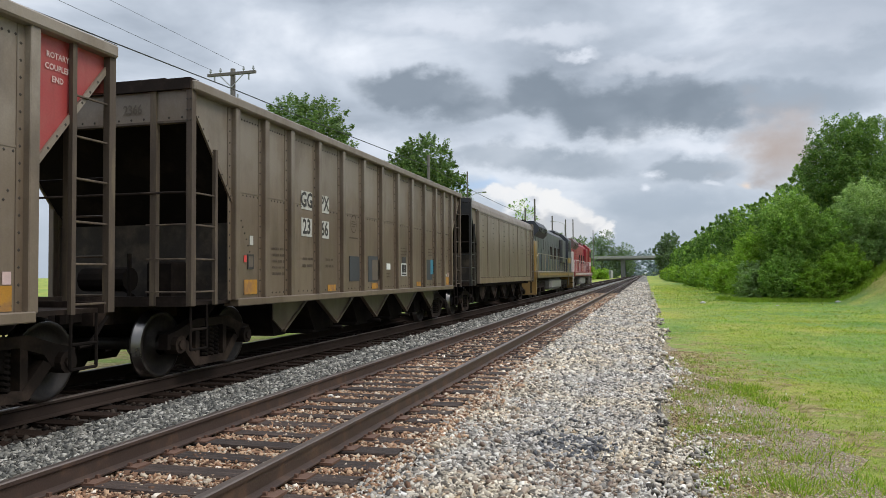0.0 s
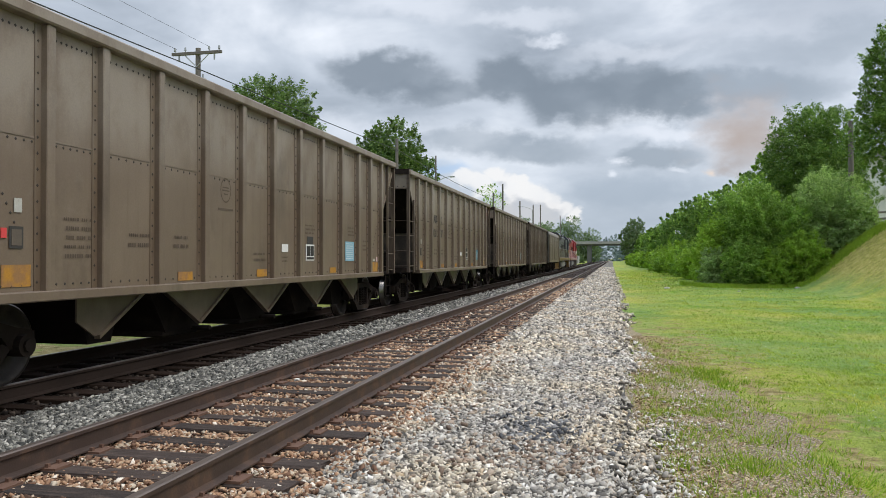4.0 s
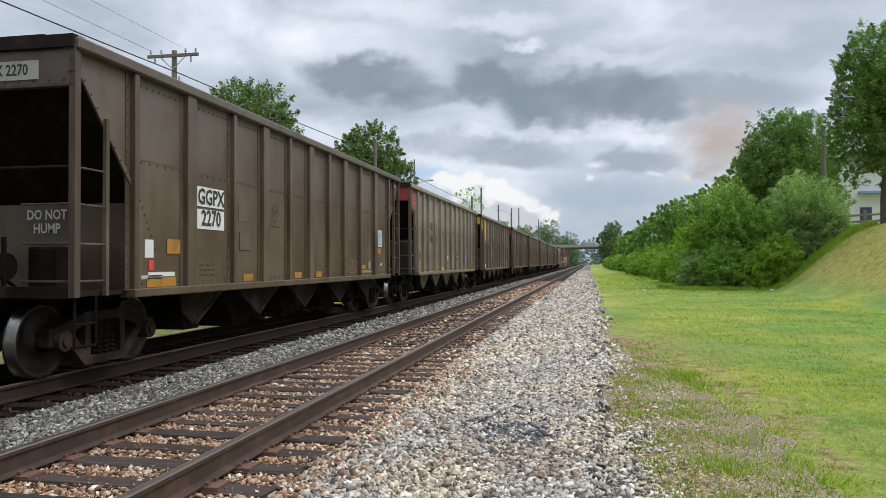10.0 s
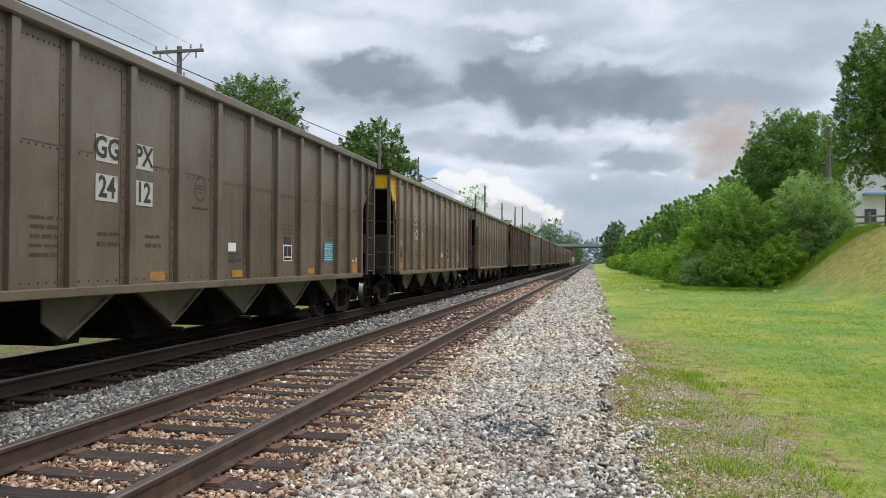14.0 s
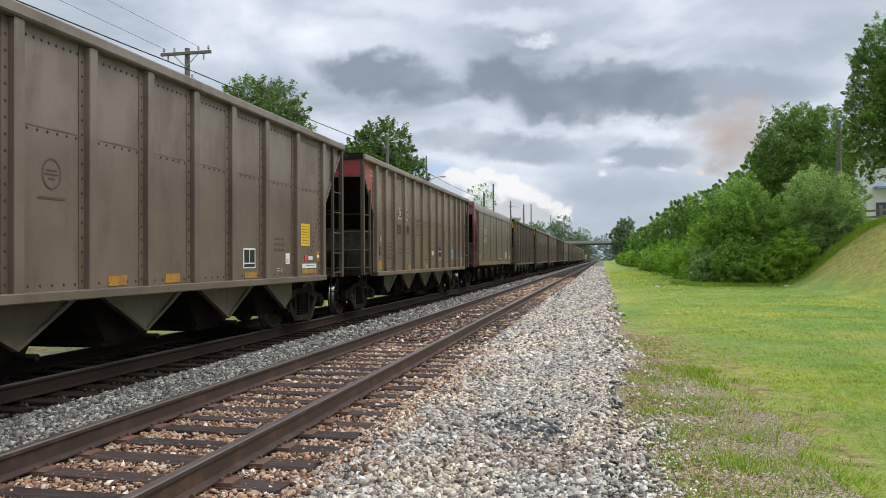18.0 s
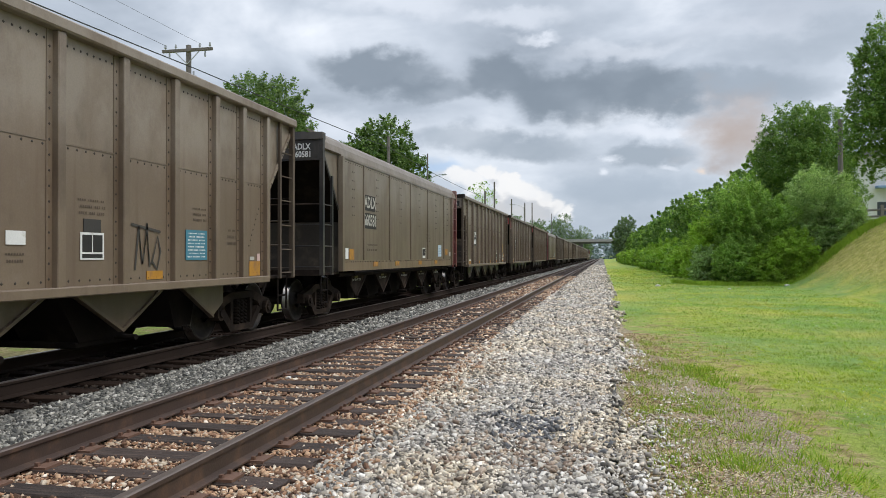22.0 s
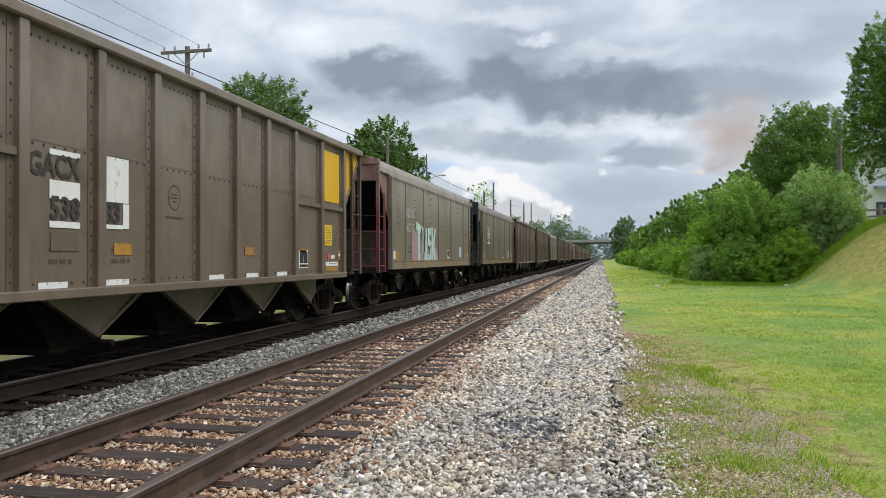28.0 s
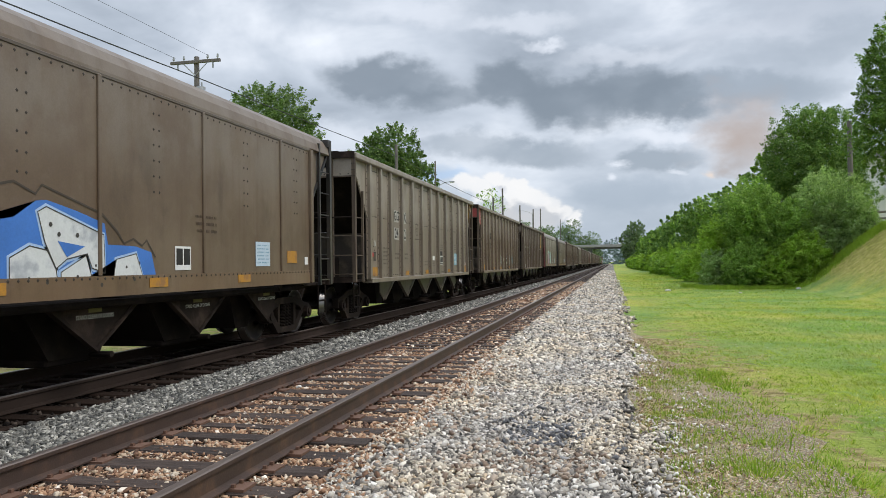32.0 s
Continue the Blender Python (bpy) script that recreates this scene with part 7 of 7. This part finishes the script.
DRAB, SMOKY = (0.135, 0.101, 0.072), (0.112, 0.083, 0.063)
OPEN_LABEL = "weathered tan open-top coal hopper car with ribbed sides"
CARS = [
    ("R", DRAB, BLK, DRAB, "", "", dict(label="dusty smooth-sided coal hopper with a black end frame", end=("1537",), ex=1.0)),
    ("A", (0.132, 0.096, 0.066), None, None, "GG|PX", "23|66", dict(label="weathered rusty tan coal hopper with grey painted-out patches", white=True, end=("2366",), end_ink=M_FAINT, ex=0.70, extra=dark_bands)),
    ("A", (0.165, 0.125, 0.090), None, RED, "CE|FX", "600|463", dict(label="tan coal hopper with black stencilled letters and a red corner", blue=M_BLUEP, extra=both(scrawl(SPIKES, 3.5, 1.3, 0.55, M_SPRAYW, w=0.018), scrawl(BUBBLE, 2.9, 1.2, 0.4, M_SPRAYW, w=0.014), scrawl(BUBBLE, 4.5, 1.2, 0.3, M_SPRAYW, w=0.012)))),
    ("A", (0.160, 0.121, 0.087), None, RED, "AD|LX", "121|287", dict(label="tan coal hopper with a red front corner panel", blue=M_TEALP, end=("ADLX", "121287"), end_ink=M_FAINT, ex=0.70)),
    ("A", TAN, RED, None, "", "", dict(label="tan coal hopper with a red rear end panel", blue=M_BLUEP)),
    ("B", DUN, RED, None, "GGPX", "2677", dict(label="grey-brown coal hopper with red end and white numbers", bg=M_BLACKP, end=("2677",), end_bg=M_BLACKP, ex=1.2)),
    ("C", DUN, YEL, None, "GG|PX", "21|85", dict(label="grey-brown coal hopper with yellow end and black scrawl", white=True, u=5.08, extra=both(bay_panel([1.88], YEL), scrawl(TALL, 3.0, 1.28, 1.25, M_SPRAYK)))),
    ("A", PALE, RED, None, "CE|FX", "600|490", dict(label="pale grey coal hopper with a red end and blue placard", blue=M_ROYAL, end=("600490",), ex=0.70, white_u=6.82, extra=both(scrawl(ARCHES, 7.72, 1.08, 1.0, M_SPRAYM, w=0.022), lambda car: patch(car, "patch", 5.72, 1.13, 0.46, 0.12, M_YELLOW)))),
    ("W", RUSTY, None, None, "GGPX", "2270", dict(label="dark rust-brown coal hopper with white number plates", bg=M_WHITE, ink=M_STENCIL, end=("GGPX 2270",), end_ink=M_STENCIL, ex=0.62, extra=lambda car: [part("number_panel", box(bmesh.new(), -1.3, 1.12, -0.008, 0, -0.11, 0.11), M_OFFWHITE, car, "cream number strip", at=(0, -0.002, 3.60)), patch(car, "patch", 2.2, 1.62, 0.42, 0.20, M_AMBER), patch(car, "patch", 1.62, 1.2, 0.5, 0.05, M_OFFWHITE), patch(car, "placard", 12.69, 2.05, 0.54, 0.46, M_PALEP, label="pale blue sheet placard", lift=0.018), patch(car, "painted_panel", 14.35, 3.60, 0.66, 0.36, paint(CRIM)), words(car, "ROTARY", 14.32, 3.66, 0.09, M_WHITE), words(car, "END", 14.22, 3.52, 0.09, M_WHITE), patch(car, "patch", 12.65, 1.70, 0.48, 0.17, M_AMBER), patch(car, "patch", 11.48, 1.155, 1.0, 0.07, M_DULLW), patch(car, "patch", 11.80, 1.32, 0.24, 0.22, M_DULLW), patch(car, "patch", 11.22, 1.27, 0.42, 0.11, M_AMBER), patch(car, "patch", 12.93, 1.33, 0.16, 0.06, M_OFFWHITE), lines(car, 12.69, 2.05, 0.46, 0.38, 7, M_BLUEP, lift=0.022), patch(car, "patch", 4.3, 2.23, 0.3, 0.3, M_FAINT), patch(car, "patch", 4.4, 1.75, 0.4, 0.3, M_FAINT), words_end(car, "DO NOT", 0.30, 2.02, 0.13, M_WHITE, 1.165), words_end(car, "HUMP", 0.30, 1.84, 0.13, M_WHITE, 1.165)], frame=True)),
    ("A", (0.180, 0.138, 0.099), None, RED, "AD|LX", "121|319", dict(label="tan coal hopper with white sprayed tags", blue=M_TEALP, extra=both(scrawl([[(0, 0.8), (0, 0.1), (-0.15, 0)], [(0.2, 0.8), (0.35, 0.4), (0.5, 0.8)], [(0.35, 0.4), (0.3, 0)], [(0.9, 0.8), (0.6, 0.6), (0.9, 0.35), (0.6, 0.05)], arc(1.1, 0.4, 0.15, 30, 330, ry=0.35)], 5.35, 1.28, 0.7, M_SPRAYW), scrawl(SPIKES, 10.0, 1.35, 0.6, M_SPRAYW)))),
    ("A", TAN, YEL, None, "GG|PX", "24|55", dict(label="tan coal hopper with yellow end panels and white patches", white=True, blue=M_TEALP, end=("2455",), end_ink=M_FAINT, ex=0.70, extra=scrawl(BUBBLE, 10.0, 1.30, 0.5, M_SPRAYW, w=0.011))),
    ("A", SMOKY, YEL, None, "GG|PX", "24|12", dict(label="grey-brown coal hopper with yellow end and white patches", white=True, blue=M_TEALP, white_u=6.8, end=("2412",), end_ink=M_FAINT, ex=0.70)),
    ("R", DRAB, CRIM, DRAB, "ADLX", "660473", dict(label="dusty smooth-sided coal hopper with a crimson end")),
    ("A", TAN, RED, None, "AD|LX", "121|059", dict(label="tan coal hopper with red rear corner and white letter patches", white=True, white_low=False, blue=M_TEALP, end=("121059",), ex=0.70)),
    ("B", DUN, RED, None, "GGPX", "2607", dict(label="grey-brown coal hopper with red end panel and black number plate", bg=M_BLACKP, end=("2607",), end_bg=M_BLACKP, ex=1.2)),
    ("B", DUN, None, ORG, "GGPX", "2600", dict(label="grey-brown coal hopper with an orange front corner", bg=M_BLACKP, end=("2600",), end_bg=M_BLACKP, ex=1.2)),
    ("R", DRAB, BLK, CRIM, "ADLX", "660581", dict(label="dusty smooth-sided coal hopper with black and crimson ends", bg=M_BLACKP, end=("ADLX", "660581"), ex=1.13)),
    ("A", TAN, RED, None, "AD|LX", "121|375", dict(label="tan coal hopper with red end and black tag", blue=M_TEALP, end=("121375",), ex=0.70, extra=scrawl(SPIKES, 10.05, 1.22, 0.8, M_SPRAYK))),
    ("A", TAN, None, YEL, "GG|PX", "24|45", dict(label="tan coal hopper with a yellow front corner and white patches", white=True, blue=M_TEALP, extra=lambda car: [patch(car, "patch", 5.60, 1.75, 0.36, 0.66, M_PALEPATCH), patch(car, "patch", 6.75, 1.80, 0.52, 0.56, M_PALEPATCH)])),
    ("R", DRAB, BLK, CRIM, "ADLX", "660459", dict(label="smooth-sided coal hopper with white letter patches", bg=M_WHITE, ink=M_STENCIL)),
    ("R", (0.165, 0.135, 0.105), CRIM, BLK, "ADLX", "660512", dict(label="smooth-sided coal hopper with crimson end and mint graffiti", extra=mint_piece)),
    ("C", DUN, None, YEL, "", "", dict(label="grey-brown coal hopper with yellow front panels and white patches", end=("53883",), end_ink=M_STENCIL, end_bg=M_WHITE, ex=0.91, u=5.0, extra=both(bay_panel([LEN - 1.88], YEL), lambda car: [words(car, "GACX", 4.42, 2.37, 0.25, M_STENCIL, wide=0.80), words(car, "538", 4.58, 1.92, 0.25, M_STENCIL), words(car, "83", 5.40, 1.92, 0.25, M_STENCIL), patch(car, "patch", 4.58, 2.13, 0.48, 0.20, M_WHITE), patch(car, "patch", 4.58, 2.53, 0.48, 0.06, M_WHITE), patch(car, "patch", 4.58, 1.755, 0.48, 0.07, M_WHITE), patch(car, "patch", 5.46, 2.33, 0.50, 0.54, M_WHITE), patch(car, "patch", 5.66, 1.90, 0.12, 0.30, M_WHITE), patch(car, "patch", 5.40, 1.765, 0.40, 0.05, M_WHITE), patch(car, "patch", 4.58, 1.57, 0.44, 0.20, M_FAINT)]))),
    ("A", TAN, RED, None, "AD|LX", "121|337", dict(label="tan coal hopper with red end and a circled white tag", blue=M_TEALP, end=("ADLX", "121337"), ex=0.70, extra=both(scrawl(CIRCLE_A, 10.13, 1.55, 0.72, M_SPRAYW, w=0.045), scrawl(SPIKES, 6.9, 1.35, 0.6, M_SPRAYW)))),
    ("A", PALE, None, YEL, "GG|PX", "24|02", dict(label="pale grey coal hopper with yellow front corner and white patches", white=True, blue=M_BLUEP)),
    ("R", BROWN_C, BLK, BLK, "", "", dict(label="brown smooth-sided coal hopper with blue and white graffiti", extra=lambda car: [round_marks(car, "", ""), blue_piece(car)])),
]
build_train()



def loco(y_off, colors, label):
    """A six-axle diesel: deck, hood, cab, trucks, rails."""
    deckc, high, cabc, stripe, railc, topc = (paint(c) for c in colors)
    eng = thing("locomotive", label, "locomotive", "locomotives of the coal train")
    L = 22.0
    bm = box(bmesh.new(), -1.5, 1.5, 0.4, L - 0.4, 1.15, 1.55, 0.03)
    part("deck", bm, deckc, eng)
    bm = prism(bmesh.new(), [(-1.12, 1.55), (-1.12, 4.05), (-0.8, 4.35), (0.8, 4.35), (1.12, 4.05), (1.12, 1.55)], "y", 1.6, 17.0)
    part("long_hood", bm, high, eng)
    # flared radiator cabin at the rear, roof fans, dynamic-brake hatch
    bm = prism(bmesh.new(), [(-1.13, 3.55), (-1.38, 3.82), (-1.38, 4.12), (-1.15, 4.42), (1.15, 4.42), (1.38, 4.12), (1.38, 3.82), (1.13, 3.55)], "y", 1.5, 5.6)
    part("radiator", bm, topc, eng)
    for u in (2.4, 4.6):
        part("radiator_grille", cached("radiator_grille", lambda b: [box(b, 1.375, 1.395, -0.85, 0.85, 3.84 + 0.045 * k, 3.86 + 0.045 * k) for k in range(6)]), M_UNDER, eng, at=(0, u, 0))
        part("roof_fan", cached("roof_fan", lambda b: bar(b, (0, 0, 4.42), (0, 0, 4.50), 0.62, 16)), M_DARK, eng, at=(0, u - 0.4, 0))
    part("brake_hatch", box(bmesh.new(), -0.95, 0.95, 13.2, 16.6, 4.30, 4.52, 0.06), topc, eng)
    part("blower_duct", box(bmesh.new(), 1.11, 1.36, 14.6, 16.8, 2.2, 3.9, 0.05), high, eng)
    for k in range(11):
        part("door_seam", cached("door_seam", lambda b: box(b, 1.118, 1.128, -0.018, 0.018, 1.6, 3.5)), M_UNDER, eng, at=(0, 2.2 + 1.15 * k, 0))
    part("sill_stripe", box(bmesh.new(), 1.49, 1.51, 1.0, L - 1.0, 1.30, 1.42), stripe, eng)
    part("rear_light", bar(bmesh.new(), (0, 0.52, 3.85), (0, 0.62, 3.85), 0.16, 10), M_OFFWHITE, eng)
    for k in range(3):
        part("grille", cached("grille", lambda b: box(b, 1.11, 1.15, -0.5, 0.5, 2.4, 3.2)), M_UNDER, eng, at=(0, 9.5 + k * 2.2, 0))
    bm = prism(bmesh.new(), [(-1.5, 1.55), (-1.5, 4.0), (-1.0, 4.45), (1.0, 4.45), (1.5, 4.0), (1.5, 1.55)], "y", 17.2, 19.6)
    part("cab", bm, cabc, eng)
    for u in (17.7, 18.8):
        part("cab_window", cached("cab_window", lambda b: box(b, 1.49, 1.52, -0.35, 0.35, 3.1, 3.75)), M_BLACKP, eng, at=(0, u, 0))
    part("nose", prism(bmesh.new(), [(19.6, 1.55), (19.6, 3.5), (20.7, 3.1), (20.9, 1.55)], "x", -0.95, 0.95), cabc, eng)
    part("fuel_tank", box(bmesh.new(), -1.3, 1.3, 8.0, 14.0, 0.35, 1.1, 0.15), paint((0.22, 0.22, 0.22)), eng)
    for u in (2.6, 5.4, 9.0, 12.4, 15.2):
        part("hood_door", cached("hood_door", lambda b: box(b, 1.11, 1.14, -0.8, 0.8, 1.65, 2.9)), high, eng, at=(0, u, 0))
    for s in (-1, 1):
        part("cab_stripe", box(bmesh.new(), min(s * 1.49, s * 1.515), max(s * 1.49, s * 1.515), 17.2, 19.6, 2.2, 2.6), stripe, eng)
    part("air_horn", bar(bmesh.new(), (0.3, 18.2, 4.6), (0.3, 18.7, 4.62), 0.06, 8), railc, eng)
    part("pilot", box(bmesh.new(), -1.4, 1.4, 0.25, 0.5, 0.25, 1.5), stripe, eng)
    part("pilot", box(bmesh.new(), -1.4, 1.4, L - 0.5, L - 0.25, 0.25, 1.5), stripe, eng)
    part("end_panel", box(bmesh.new(), -1.3, 1.3, 0.6, 1.61, 1.5, 3.25, 0.04), stripe, eng)
    part("exhaust", box(bmesh.new(), -0.4, 0.4, 10.2, 11.4, 4.3, 4.6, 0.05), M_DARK, eng)
    for s in (-1, 1):
        bm = bar(bmesh.new(), (s * 1.45, 1.0, 2.55), (s * 1.45, 17.0, 2.55), 0.02, 6)
        rail = part("handrail", bm, railc, eng)
        part("end_handrail", tube(bmesh.new(), [(s * 1.45, 1.0, 2.55), (s * 1.42, 0.55, 2.35), (s * 1.40, 0.45, 1.2), (s * 1.40, 0.45, 0.5)], 0.022), railc, eng)
        part("end_handrail", tube(bmesh.new(), [(s * 1.45, 17.0, 2.55), (s * 1.52, 17.1, 1.9), (s * 1.52, 17.1, 0.5)], 0.022), railc, eng)
        for k in range(12):
            part("stanchion", cached("stanchion", lambda b: bar(b, (0, 0, 1.55), (0, 0, 2.55), 0.018, 6)), railc, rail, at=(s * 1.45, 1.0 + k * 1.45, 0))
        for u in (0.9, L - 0.9):
            part("step", cached("loco_step", lambda b: [box(b, -0.1, 0.1, -0.35, 0.35, z, z + 0.04) for z in (0.35, 0.65, 0.95)]), M_UNDER, eng, at=(s * 1.4, u, 0))
    for y in (4.2, L - 4.2):
        t = part("truck", box(bmesh.new(), -0.6, 0.6, -2.2, 2.2, 0.5, 1.1), M_DARK, eng, at=(0, y, 0))
        for s in (-1, 1):
            part("side_frame", cached("loco_frame", lambda b: (box(b, -0.08, 0.08, -2.5, 2.5, 0.55, 0.95, 0.03), [box(b, -0.1, 0.1, e - 0.25, e + 0.25, 0.3, 0.75, 0.03) for e in (-1.9, 0, 1.9)])), M_UNDER, t, at=(s * 1.0, 0, 0))
        for e in (-1.9, 0, 1.9):
            w = part("wheelset", wheelset_mesh(), M_WHEEL, t, at=(0, e, 0.457))
            w.material_slots[1].link, w.material_slots[1].material = "OBJECT", M_TREAD
            WHEELS.append((w, eng, y + e, (0, e, 0.457)))
    coupler(eng, 0.3, -1)
    coupler(eng, L - 0.3, 1)
    MOVERS.append((eng, y_off))


loco(0.55, ((0.13, 0.095, 0.05), (0.050, 0.060, 0.070), (0.030, 0.040, 0.06), (0.26, 0.145, 0.03), (0.30, 0.27, 0.18), (0.018, 0.024, 0.04)), "dusty blue diesel locomotive with yellow end coupled to coal cars")
loco(23.0, ((0.22, 0.03, 0.035), (0.30, 0.02, 0.03), (0.34, 0.02, 0.03), (0.60, 0.55, 0.53), (0.70, 0.64, 0.62), (0.12, 0.05, 0.055)), "red and white diesel locomotive leading the coal train")


def train_at(t):
    for (a, p), (b, q) in zip(TRAIN[:-1], TRAIN[1:]):
        if t <= b:
            return p + (q - p) * (t - a) / (b - a)
    return TRAIN[-1][1]


def motions():
    """The train rolls north; its wheels turn while they pass."""
    where = dict((id(c), o) for c, o in MOVERS)
    for car, off in MOVERS:
        walk(car, [(t, pose(TRAIN_X, s + off, 0)) for t, s in TRAIN])
    for w, car, y, place in WHEELS:
        off = where[id(car)] + y
        ts = [k / FPS for k in range(0, 32 * FPS + 1) if -4 < train_at(k / FPS) + off < 34]
        ts = sorted({0.0, 32.0, *ts})
        rows = []
        for t in ts:
            a = -(train_at(min(max(t, ts[1]), ts[-2])) + off) / 0.457 if len(ts) > 2 else 0.0
            rows.append((t, Matrix.Translation(place) @ Matrix.Rotation(a, 4, "X")))
        walk(w, rows)


motions()
